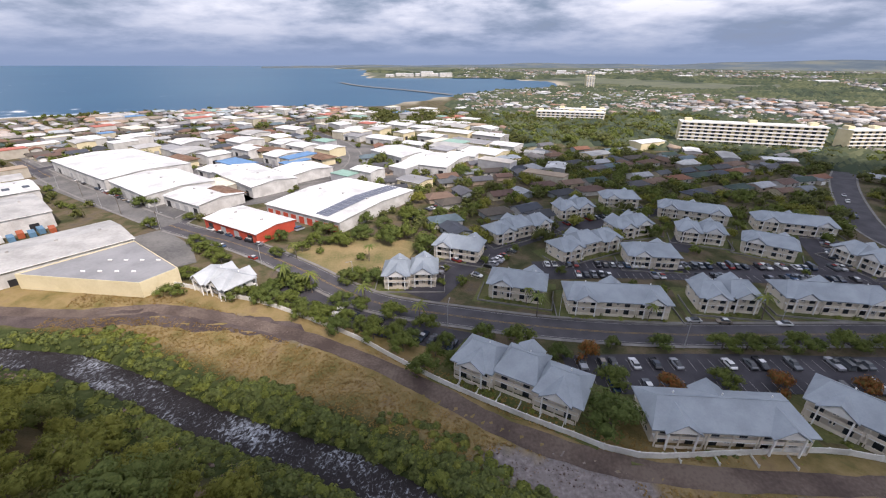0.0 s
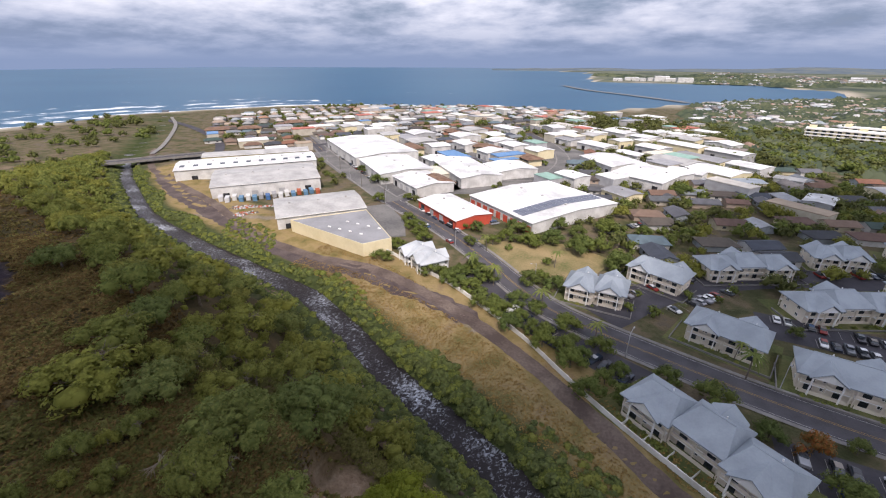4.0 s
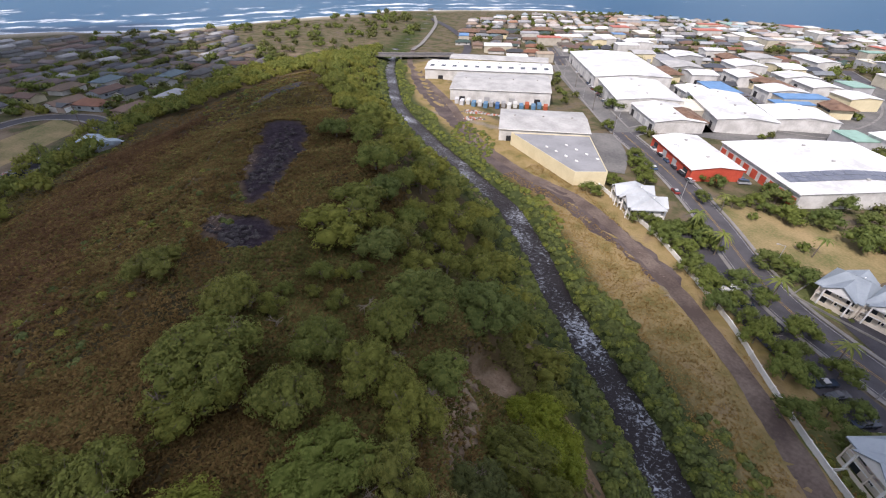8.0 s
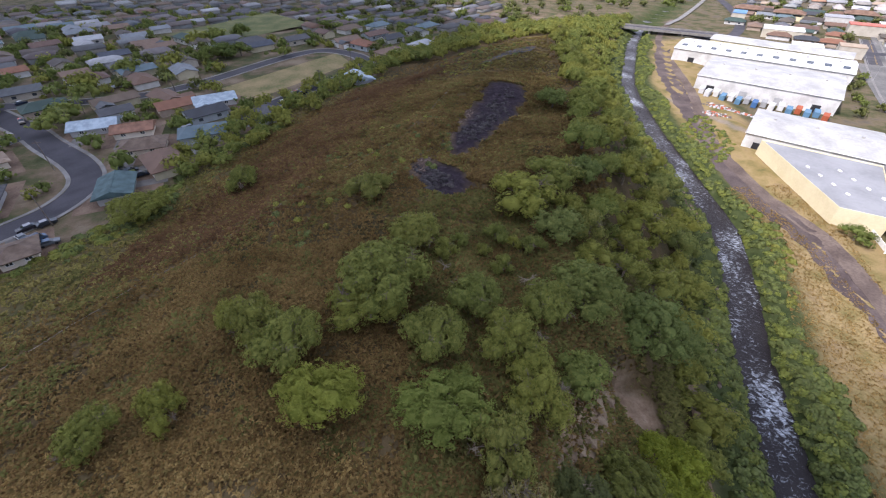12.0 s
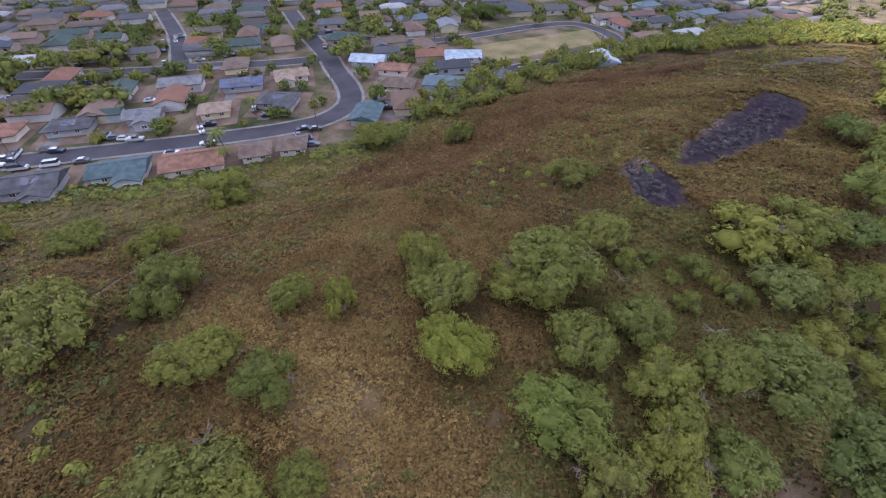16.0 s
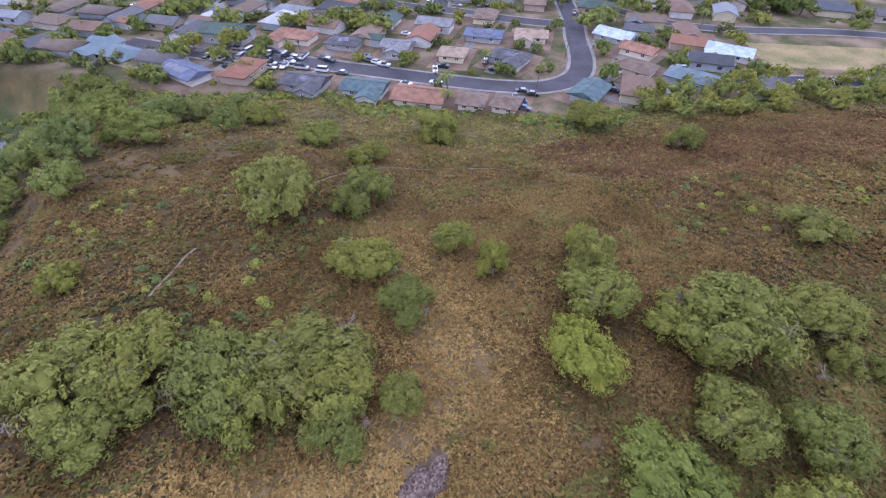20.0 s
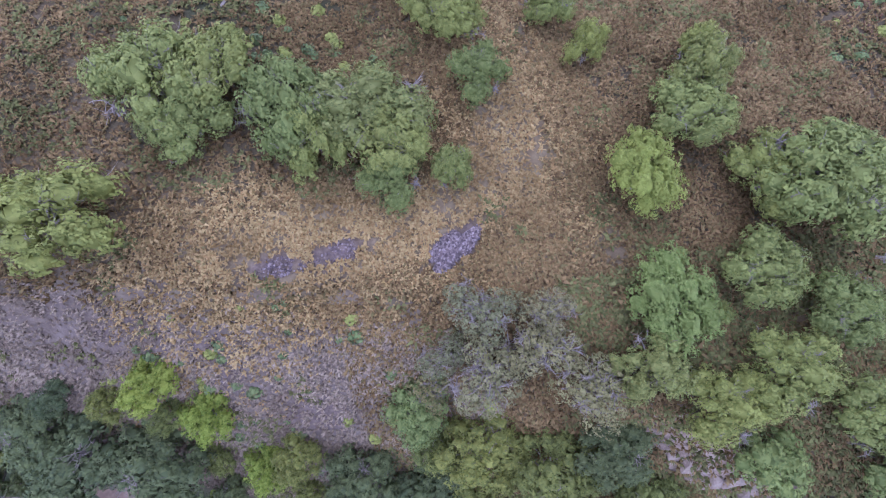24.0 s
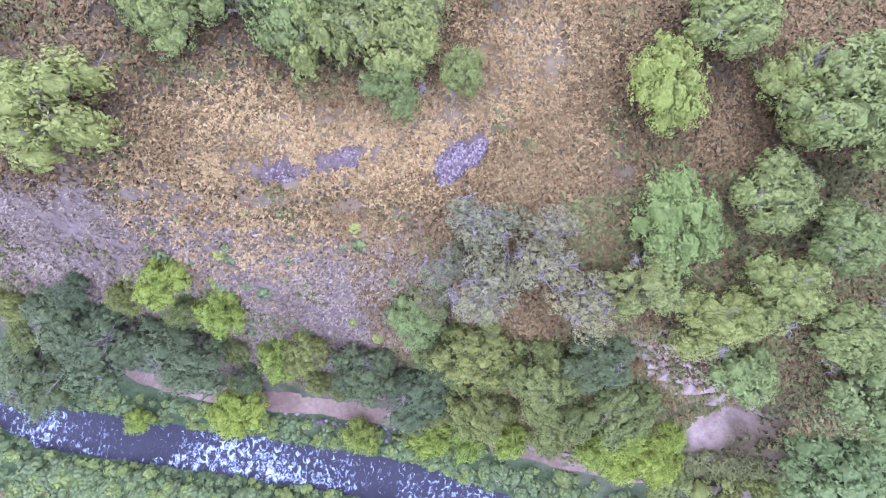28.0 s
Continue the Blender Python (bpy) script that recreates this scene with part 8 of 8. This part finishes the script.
# solar panels along the big store's far side
panels = empty("solar_array", pose(-55, 218, 0, 0, 0, -31), "dark solar panels on the big white roof", "solar panels")
for i in range(14):
    for j in range(2):
        x0, y0 = 8 + j * 4.4, -28 + i * 4.1
        part("panel", Geo().add([(x0, y0, 6.02 + (30.4 - abs(y0)) * 0.0533), (x0 + 4.2, y0, 6.02 + (30.4 - abs(y0)) * 0.0533), (x0 + 4.2, y0 + 3.9, 6.02 + (30.4 - abs(y0 + 3.9)) * 0.0533), (x0, y0 + 3.9, 6.02 + (30.4 - abs(y0 + 3.9)) * 0.0533)], [(0, 1, 2, 3)]), M_PANEL, panels)

# ---- bridge over the stream ----
br = empty("bridge", pose(-366, 172, 0, 0, 0, 60), "concrete road bridge over the stream", "bridge")
tagged(br, kind="structure")
part("deck", Geo().box(-48, -6, 2.4, 48, 6, 3.2), M_CONCRETE, br)
part("roadway", Geo().box(-48, -5, 3.2, 48, 5, 3.25), M_ASPHALT, br, "asphalt roadway")
for s in (-1, 1):
    part("parapet", Geo().box(-48, s * 5.7 - 0.2, 3.2, 48, s * 5.7 + 0.2, 4.1), M_CONCRETE, br)
for x in (-24, 0, 24):
    part("pier", Geo().box(x - 0.7, -5, -4, x + 0.7, 5, 2.4), M_CONCRETE, br)
road("road_coast", [(-342, 214), (-362, 240), (-419, 275), (-515, 312), (-619, 340)], 8, "pale coast road beyond the bridge", M_LOT, 0.3, kerb=False)
road("road_coast", [(-391, 131), (-420, 70), (-430, 0), (-400, -90), (-330, -170)], 8, "asphalt road behind the hill", M_LOT, 0.2, kerb=False)
tagged(new("channel_wall", strip_mesh("channel_wall", [(-400, 190), (-440, 224), (-548, 300), (-640, 350)], (-12, -8), M_CONCRETE, 0.8)), "pale concrete bank of the stream's mouth", "embankment", kind="structure")

# ---- harbour in the distance ----
tagged(new("breakwater", strip_mesh("breakwater", [(-351, 1519), (-240, 1326), (-93, 1155), (20, 1010)], (-7, 7), M_CONCRETE, 0, 20, -0.8)), "long pale rock breakwater in the bay", "breakwater", kind="structure")
rnd_p = random.Random(4)
for i in range(7):
    x, y = -230 + i * 40 + rnd_p.uniform(-10, 10), 2010 + rnd_p.uniform(-40, 60)
    warehouse(x, y, rnd_p.uniform(-20, 20), rnd_p.uniform(30, 60), 26, rnd_p.uniform(9, 20), M_ROOF_WHITE, M_WALL_WHITE, "distant white harbour building", doors=1)
for i in range(16):
    a, d = rnd_p.uniform(8, 48), rnd_p.uniform(1500, 3200)
    x, y = d * math.sin(radians(a)), d * math.cos(radians(a))
    if side_test(x, y)[2] > 60:
        warehouse(x, y, rnd_p.uniform(-30, 30), rnd_p.uniform(40, 90), 34, rnd_p.uniform(6, 10), M_ROOF_WHITE, M_WALL_WHITE, "distant white-roofed store on the plain", doors=1)

# the mountain slopes that close the plain
ridge_v, ridge_f, RN = [], [], 90
rs_m = np.random.RandomState(2)
for i in range(RN):
    a = radians(-22 + 120 * i / (RN - 1))
    hgt = 26 + 70 * float(ease(5, 60, math.degrees(a))) + 14 * math.sin(i * 0.31) + 6 * math.sin(i * 0.83)
    hgt *= 0.7 * float(ease(-22, 0, math.degrees(a)))
    for d, z in ((3900, -4), (4300, hgt * 0.55), (4700, hgt), (4850, -20)):
        ridge_v.append((d * math.sin(a), d * math.cos(a), z))
for i in range(RN - 1):
    for j in range(3):
        k = i * 4 + j
        ridge_f.append((k, k + 4, k + 5, k + 1))
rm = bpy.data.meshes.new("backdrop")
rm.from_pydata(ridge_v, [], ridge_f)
# the haze is put into the slopes' own blue-grey colour
rm.materials.append(mat("haze_blue_slopes", [(0.06, 0.085, 0.11), (0.085, 0.11, 0.125), (0.13, 0.14, 0.12)], 1.0, 0.004, 6))
tagged(new("backdrop", rm), "low slopes beyond the plain, coloured as in haze", "hills", kind="structure")


# ---- stones and cliffs on the hill ----
def stone_mesh(seed, material):
    rs = np.random.RandomState(seed)
    bm = bmesh.new()
    bmesh.ops.create_icosphere(bm, subdivisions=1, radius=1)
    for v in bm.verts:
        v.co *= rs.uniform(0.7, 1.15)
        v.co.z *= 0.65
    me = bpy.data.meshes.new("stone")
    bm.to_mesh(me)
    bm.free()
    me.materials.append(material)
    return me


M_LAVA = mat("dark_lava_rock", [(0.02, 0.016, 0.017), (0.036, 0.03, 0.031), (0.075, 0.064, 0.06)], 0.9, 0.8, 6, 0.8)
M_STONE = mat("grey_violet_stone", [(0.06, 0.04, 0.033), (0.125, 0.086, 0.07), (0.23, 0.175, 0.147)], 0.9, 1.2, 6, 0.6, island=True, spread=0.5)
M_CLIFF = mat("pale_cliff", [(0.11, 0.074, 0.046), (0.175, 0.122, 0.078), (0.24, 0.178, 0.118)], 0.95, 0.5, 7, 1.0)
LAVA_STONES = [stone_mesh(i, M_LAVA) for i in range(4)]
PALE_STONES = [stone_mesh(10 + i, M_STONE) for i in range(4)]
CLIFF_STONES = [stone_mesh(20 + i, M_CLIFF) for i in range(4)]


def rubble(name, seed, n, areas, meshes, r0, r1, label, heap=0.0):
    rs, items = np.random.RandomState(seed), []
    for i in range(n):
        x, y, rx, ry, turn = areas[rs.randint(len(areas))]
        a, d = rs.uniform(0, 6.283), math.sqrt(rs.uniform(0, 1))
        q = d * (0.85 + 0.22 * math.sin(3 * a + seed) + 0.14 * math.sin(5 * a + 2 * seed))
        u, v = rx * q * math.cos(a), ry * q * math.sin(a)
        c, s = math.cos(radians(turn)), math.sin(radians(turn))
        px, py, r = x + u * c - v * s, y + u * s + v * c, r0 + (r1 - r0) * rs.uniform(0, 1) ** 2.5
        items.append((meshes[rs.randint(4)], pose(px, py, gz(px, py) + heap * (1 - d * d), rs.uniform(-25, 25), rs.uniform(-25, 25), rs.uniform(0, 360)) @ Matrix.Diagonal((r * rs.uniform(0.8, 1.5), r, r, 1))))
    return merged(name, items, label, "stones")


rubble("lava_stones", 61, 520, [(-124, 18, 20, 5, -21), (-107, 11, 13, 4.5, -21), (-80, -1, 8, 4, 28)], LAVA_STONES, 0.15, 0.95, "dark broken lava stones on the ridge")
rubble("stone_pile", 62, 4200, [(-3.8, -10.6, 4.2, 2.0, 26), (-3.2, -10.2, 3.2, 1.4, 26)], PALE_STONES, 0.12, 0.26, "heap of grey-violet stones in the grass", 0.7)
rubble("ridge_stones", 66, 900, [(-91, -2.6, 9, 2.6, 160), (-113, 6, 13, 2.2, 160)], PALE_STONES, 0.1, 0.45, "pale weathered stones beside the lava outcrop")
rubble("stone_pile", 63, 900, [(9, -13, 2.8, 1.8, 0), (16, -12.5, 3, 1.4, 0), (30, -5, 4, 5, 60)], PALE_STONES, 0.06, 0.2, "scattered grey-violet stones in the grass")
rubble("stream_stones", 64, 700, [(-20, 49, 26, 2.5, -27), (25, 26, 26, 2, -20), (-62, 64, 20, 2, -25), (-120, 84, 40, 2, -8), (70, -172, 12, 5, 60)], PALE_STONES, 0.15, 0.6, "grey stones along the edge of the stream")
rubble("levee_stones", 65, 700, [(22, 55, 19, 4, -8), (-55, 103, 14, 1.5, -20), (95, 49, 30, 3, 0)], PALE_STONES, 0.08, 0.3, "grey gravel and stones beside the levee track")


def cliff(pts, label):
    """A run of fractured rock faces along a line, hung on the slope."""
    ob = empty("cliff", pose(0, 0, 0), label, "cliff")
    tagged(ob, kind="structure")
    rs = np.random.RandomState(3)
    c = smooth_line(pts, 1.4)
    for k, (x, y) in enumerate(c):
        for row in range(3):
            r = rs.uniform(0.8, 1.9) * (1.1 - 0.2 * row)
            px, py = x + rs.uniform(-1, 1) + 0.5 * row, y + rs.uniform(-0.8, 0.8) - 0.9 * row
            s = part("rock", CLIFF_STONES[(k + row) % 4], None, ob)
            s.matrix_local = pose(px, py, gz(px, py) - 0.6 * r, rs.uniform(-30, 30), rs.uniform(-30, 30), rs.uniform(0, 360)) @ Matrix.Diagonal((r * rs.uniform(0.8, 1.5), r * 0.8, r * rs.uniform(0.8, 1.4), 1))


cliff([(-21.8, 12.7), (-23.6, 15.8), (-25.4, 18.7), (-29.2, 21.9), (-32.5, 21.0), (-35.9, 23.3)], "pale fractured rock face over a hollow")
cliff([(-26.0, 20.3), (-30.0, 23.6), (-33.2, 23.3), (-36.5, 25.3)], "pale fractured rock face over a hollow")


# ---- garden walls round the apartment houses ----
def garden_wall(x, y, r, hl, hw):
    ob = empty("garden_wall", pose(x, y, gz(x, y), 0, 0, r), "low white wall round a lawn beside an apartment house", "wall", "garden walls")
    for x0, y0, x1, y1 in ((-hl, -hw, hl, -hw + 0.25), (-hl, -hw + 0.25, -hl + 0.25, hw * 0.3), (hl - 0.25, -hw + 0.25, hl, hw * 0.3)):
        part("wall_panel", Geo().box(x0, y0, -0.2, x1, y1, 0.6), M_CONCRETE, ob)


for x, y, r in placed_long[2:8]:
    garden_wall(x, y, r, 19.5, 9.6)
for x, y, r in placed_short[:11]:
    garden_wall(x, y, r, 12.5, 9.6)


def yard_fence(x, y, r, n, gap):
    """Short fences that part the back gardens facing the levee."""
    for i in range(n):
        ob = empty("garden_fence", pose(x, y, gz(x, y), 0, 0, r) @ pose((i - (n - 1) / 2) * gap, -8.0, 0), "short white fence between back gardens", "fence", "garden fences")
        part("fence_panel", Geo().box(-0.05, -1.6, -0.2, 0.05, 1.6, 0.9), M_FENCE, ob)
        part("fence_post", Geo().box(-0.1, -1.8, -0.2, 0.1, -1.6, 1.1), M_FENCE, ob)


yard_fence(19.4, 79.8, -30, 6, 5.2)
yard_fence(59.8, 66.0, -4, 4, 7.5)


# ---- street lamps ----
def street_lamp(x, y, r):
    ob = empty("street_lamp", pose(x, y, gz(x, y), 0, 0, r), "tall grey metal street lamp with one arm", "street lamp", "street lamps")
    part("pole", Geo().tube((0, 0, -0.3), (0, 0, 8.5), 0.11, 0.07, 8), M_WALL_GREY, ob)
    part("arm", Geo().tube((0, 0, 8.4), (2.2, 0, 8.9), 0.06, 0.05, 6), M_WALL_GREY, ob)
    part("lamp_head", Geo().box(1.9, -0.15, 8.82, 2.6, 0.15, 8.98), M_WALL_GREY, ob)


main_c = smooth_line(MAIN, 10)
for i in range(6, len(main_c) - 6, 3):
    d = main_c[i + 1] - main_c[i]
    n_ = np.array([-d[1], d[0]]) / np.hypot(*d)
    sgn = 1 if (i // 3) % 2 else -1
    q = main_c[i] + n_ * 6.4 * sgn
    street_lamp(q[0], q[1], math.degrees(math.atan2(-n_[1] * sgn, -n_[0] * sgn)))

# painted bay lines and hatching
def bay_lines(ax, ay, bx, by, turn, gap=2.8):
    n = int(math.hypot(bx - ax, by - ay) / gap)
    g = Geo()
    for i in range(n + 1):
        k = i / n
        x, y = ax + (bx - ax) * k, ay + (by - ay) * k
        m = pose(x, y, gz(x, y) + 0.22, 0, 0, math.degrees(math.atan2(by - ay, bx - ax)) + turn)
        g.add([m @ Vector(q) for q in ((-2.3, -0.05, 0), (2.3, -0.05, 0), (2.3, 0.05, 0), (-2.3, 0.05, 0))], [(0, 1, 2, 3)])
    tagged(new("bay_marking", g.mesh("bay_marking", M_LINE)), "white painted parking bay lines on asphalt", "marking", kind="structure")


for q in ((36, 87.5, 126, 87, 90), (36, 79.5, 126, 78, 90), (4, 94, -44, 117, 90), (-3, 139, 18, 165, 90), (12, 136, 30, 160, 90), (40, 146.5, 160, 143, 90), (50, 138, 160, 133.5, 90), (160, 150, 186, 195, 90)):
    bay_lines(*q)


# ---- palms, dead branches and poles ----
def palm_meshes():
    rs = np.random.RandomState(6)
    tr = Geo()
    for k in range(6):
        tr.tube((0.08 * k * k * 0.3, 0, k * 1.3 - 0.3), (0.08 * (k + 1) ** 2 * 0.3, 0, (k + 1) * 1.3 - 0.3), 0.2 - 0.015 * k, 0.19 - 0.015 * k, 7)
    top = np.array([0.08 * 36 * 0.3, 0, 7.5])
    g = Geo()
    for i in range(14):
        a, up = 2 * math.pi * i / 14 + rs.uniform(-0.2, 0.2), rs.uniform(-0.1, 0.8)
        d, s = np.array([math.cos(a), math.sin(a), 0]), np.array([-math.sin(a), math.cos(a), 0])
        for k in range(5):
            p0 = top + d * (0.62 * k) + np.array([0, 0, up * 0.62 * k - 0.11 * k * k])
            p1 = top + d * (0.62 * (k + 1)) + np.array([0, 0, up * 0.62 * (k + 1) - 0.11 * (k + 1) ** 2])
            w0, w1 = 0.34 * math.sin(0.5 + 0.52 * k), 0.34 * math.sin(0.5 + 0.52 * (k + 1))
            dr = np.array([0, 0, -0.12])
            g.add([p0 - s * w0 + dr, p0, p1, p1 - s * w1 + dr], [(0, 1, 2, 3)])
            g.add([p0 + s * w0 + dr, p0, p1, p1 + s * w1 + dr], [(3, 2, 1, 0)])
    return tr.mesh("trunk", M_BARK), g.mesh("crown", M_LEAF_GREEN)


PALM_TRUNK, PALM_FRONDS = palm_meshes()
rnd_q = random.Random(15)
PALMS = [(-57, 130), (-51, 127), (-46, 125), (-25, 114.5), (-7, 105), (-158, -147), (-192, -119), (-56, -104), (-176, -160), (-166, -143), (-151, -138), (-62, -112), (39, -182), (30, 110.5), (64, 107.5), (28, 118), (-60, 152), (-30, 150), (100, 108), (-86, -128)]
for x, y in PALMS:
    k = rnd_q.uniform(0.7, 1.15)
    ob = empty("palm_tree", pose(x, y, gz(x, y), rnd_q.uniform(-3, 3), 0, rnd_q.uniform(0, 360)), "slender palm with a crown of arching fronds", "palm", "palms")
    part("trunk", PALM_TRUNK, None, ob).matrix_local = Matrix.Diagonal((k, k, k, 1))
    part("crown", PALM_FRONDS, None, ob, "arching green fronds").matrix_local = Matrix.Diagonal((k, k, k, 1))


def dead_branch(seed, x, y, r, high=2.4):
    """A bleached fallen crown: forked bare limbs."""
    rs = np.random.RandomState(seed)
    g = Geo()
    for i in range(7):
        a = rs.uniform(0, 6.283)
        e = np.array([math.cos(a), math.sin(a), rs.uniform(0.2, 0.7)]) * r * rs.uniform(0.5, 1)
        g.tube((0, 0, 0), tuple(e), 0.09, 0.05, 5)
        for j in range(4):
            b = e + (rs.normal(0, 0.4, 3) + e / r * 0.5) * r * 0.5
            g.tube(tuple(e * (0.55 + 0.12 * j)), tuple(b), 0.045, 0.012, 4)
    ob = tagged(new("dead_tree", g.mesh("dead_tree", M_DEAD)), "bare bleached dead tree with forked limbs", "dead tree", "dead trees")
    ob.matrix_world = pose(x, y, gz(x, y) + high, rs.uniform(-20, 20), rs.uniform(-20, 20), 0)
    part("trunk", Geo().tube((0, 0, -high - 0.4), (0, 0, 0.1), 0.16, 0.1, 6), M_DEAD, ob)


for k, q_ in enumerate(((66, 8, 3.4, 5.5), (60, 10, 2.8, 5.0), (46, 8, 2.4, 6.5), (-3, -30.5, 1.5), (-46, 14, 1.5), (-50, 1, 1.2, 1.2), (-13, 3, 1.6))):
    dead_branch(40 + k, *q_)


def utility_pole(x, y, r):
    ob = empty("utility_pole", pose(x, y, gz(x, y), 0, 0, r), "brown wooden utility pole with a crossarm", "pole", "utility poles")
    part("pole", Geo().tube((0, 0, -0.4), (0, 0, 10), 0.16, 0.11, 7), M_BARK, ob)
    part("crossarm", Geo().box(-1.2, -0.07, 9.2, 1.2, 0.07, 9.4), M_BARK, ob)


for x, y, r in ((-62, -121, 46), (-88, -100, 60), (-27, -158, 46), (-118, -121, 100), (-152, -165, 120), (-190, -52, 60), (-235, -46, 100), (-135, 182, -35), (-170, 205, -35), (-215, 236, -35)):
    utility_pole(x, y, r)


# ---- digger and trailer on the dirt below the east flank ----
M_DIGGER = mat("digger_yellow", [(0.42, 0.25, 0.03), (0.55, 0.34, 0.05)], 0.5, 0.8, 6, 0.1, spread=0.3)
M_ORANGE = mat("rust_orange_steel", [(0.28, 0.10, 0.04), (0.4, 0.16, 0.07)], 0.7, 0.8, 6, 0.2)


def excavator(x, y, r):
    ob = empty("excavator", pose(x, y, gz(x, y) + 0.05, 0, 0, r), "yellow tracked excavator standing on bare dirt", "excavator")
    for s_ in (-1, 1):
        part("track", Geo().prism([(-2.0, s_ * 1.1 - 0.3), (2.0, s_ * 1.1 - 0.3), (2.0, s_ * 1.1 + 0.3), (-2.0, s_ * 1.1 + 0.3)], 0.0, 0.85), M_TYRE, ob, "black crawler track")
    part("body", Geo().box(-2.4, -1.3, 0.9, 1.0, 1.3, 2.0).box(-2.4, -1.2, 2.0, -0.8, 1.2, 2.4), M_DIGGER, ob)
    cab_ = part("cab", Geo().box(-0.6, 0.2, 2.0, 1.0, 1.25, 3.2), M_DIGGER, ob)
    part("window", Geo().box(-0.4, 0.3, 2.4, 1.04, 1.29, 3.0), M_GLASS, cab_)
    part("boom", Geo().tube((0.9, -0.4, 1.7), (3.6, -0.4, 4.2), 0.34, 0.3, 4).tube((3.6, -0.4, 4.2), (5.4, -0.4, 3.6), 0.3, 0.24, 4), M_DIGGER, ob)
    part("arm", Geo().tube((5.4, -0.4, 3.7), (5.9, -0.4, 1.2), 0.24, 0.2, 4), M_DIGGER, ob)
    part("bucket", Geo().add([(5.3, -1.0, 1.3), (6.3, -1.0, 1.2), (6.2, -1.0, 0.4), (5.2, -1.0, 0.3), (5.3, 0.2, 1.3), (6.3, 0.2, 1.2), (6.2, 0.2, 0.4), (5.2, 0.2, 0.3)], [(0, 1, 2, 3), (7, 6, 5, 4), (0, 4, 5, 1), (1, 5, 6, 2), (2, 6, 7, 3)]), M_TYRE, ob, "dark steel bucket")


excavator(73.5, -129.5, 70)
ob = empty("trailer", pose(69.5, -104.0, gz(69.5, -104.0), 0, 0, 115), "white box trailer parked on bare dirt", "trailer")
part("body", Geo().box(-2.8, -1.2, 0.6, 2.8, 1.2, 2.9), M_WALL_WHITE, ob)
part("roof", Geo().hip(-2.85, -1.25, 2.85, 1.25, 2.95, 0.15, 0.5, 0.1), M_TRIM, ob)
part("hitch", Geo().tube((2.8, 0, 0.6), (4.2, 0, 0.5), 0.08, 0.06, 6), M_WALL_GREY, ob)
for x_ in (-0.6, 0.6):
    for s_ in (-1, 1):
        part("wheel", Geo().tube((x_, s_ * 1.25, 0.38), (x_, s_ * 1.0, 0.38), 0.38, 0.38, 10), M_TYRE, ob)
ob = empty("steel_frame", pose(71.5, -99.0, gz(71.5, -99.0), 0, 0, 110), "rust-orange steel frame beside the trailer", "frame")
for x_ in (-2.2, 2.2):
    for y_ in (-1.0, 1.0):
        part("post", Geo().box(x_ - 0.12, y_ - 0.12, -0.2, x_ + 0.12, y_ + 0.12, 2.2), M_ORANGE, ob)
for y_ in (-1.0, 1.0):
    part("beam", Geo().box(-2.4, y_ - 0.14, 2.2, 2.4, y_ + 0.14, 2.5), M_ORANGE, ob)
rubble("stone_pile", 72, 500, [(88, -141, 7, 4, 60), (84, -148, 5, 3, 40)], PALE_STONES, 0.3, 0.8, "heap of grey boulders beside the stream")


# ---- containers and scrap between the sheds ----
M_BOX = mat("container_paint", [(0.05, 0.12, 0.26), (0.55, 0.55, 0.53), (0.35, 0.09, 0.04), (0.5, 0.5, 0.5), (0.10, 0.2, 0.3), (0.3, 0.3, 0.3)], 0.6, 0.5, obj=True)
BOX_DOOR = Geo()
wave = [(-3.0 + k * 6 / 42, 1.16 + (0.06 if k % 3 else 0.0)) for k in range(43)]
BOX_BODY = Geo().prism(wave[::-1] + [(x, -y) for x, y in wave], 0.05, 2.6).mesh("body", M_BOX)
for s in (-1, 1):
    BOX_DOOR.box(3.05, s * 0.6 - 0.56, 0.15, 3.12, s * 0.6 + 0.56, 2.5)
BOX_DOOR = BOX_DOOR.mesh("door", M_WALL_GREY)
rnd_b = random.Random(23)
for k in range(16):
    m_ = pose(-226, 178, 0, 0, 0, 51) @ pose(-26 + 3.6 * k, -27 - 3.2 * (k % 2), 0.05, 0, 0, 90 + rnd_b.uniform(-4, 4))
    ob = empty("shipping_container", pose(m_.translation.x, m_.translation.y, gz(m_.translation.x, m_.translation.y) + 0.05, 0, 0, 141 + rnd_b.uniform(-4, 4)), "steel shipping container in the scrap yard", "container", "containers")
    part("body", BOX_BODY, None, ob)
    part("door", BOX_DOOR, None, ob)
rubble("scrap_heap", 71, 500, [(-197, 142, 14, 3, 51), (-190, 132, 6, 3, 51)], [stone_mesh(60 + i, (M_ROOF_TIN, M_BARK, M_BOX, M_WALL_GREY)[i]) for i in range(4)], 0.3, 1.1, "heap of mixed scrap metal beside the sheds")
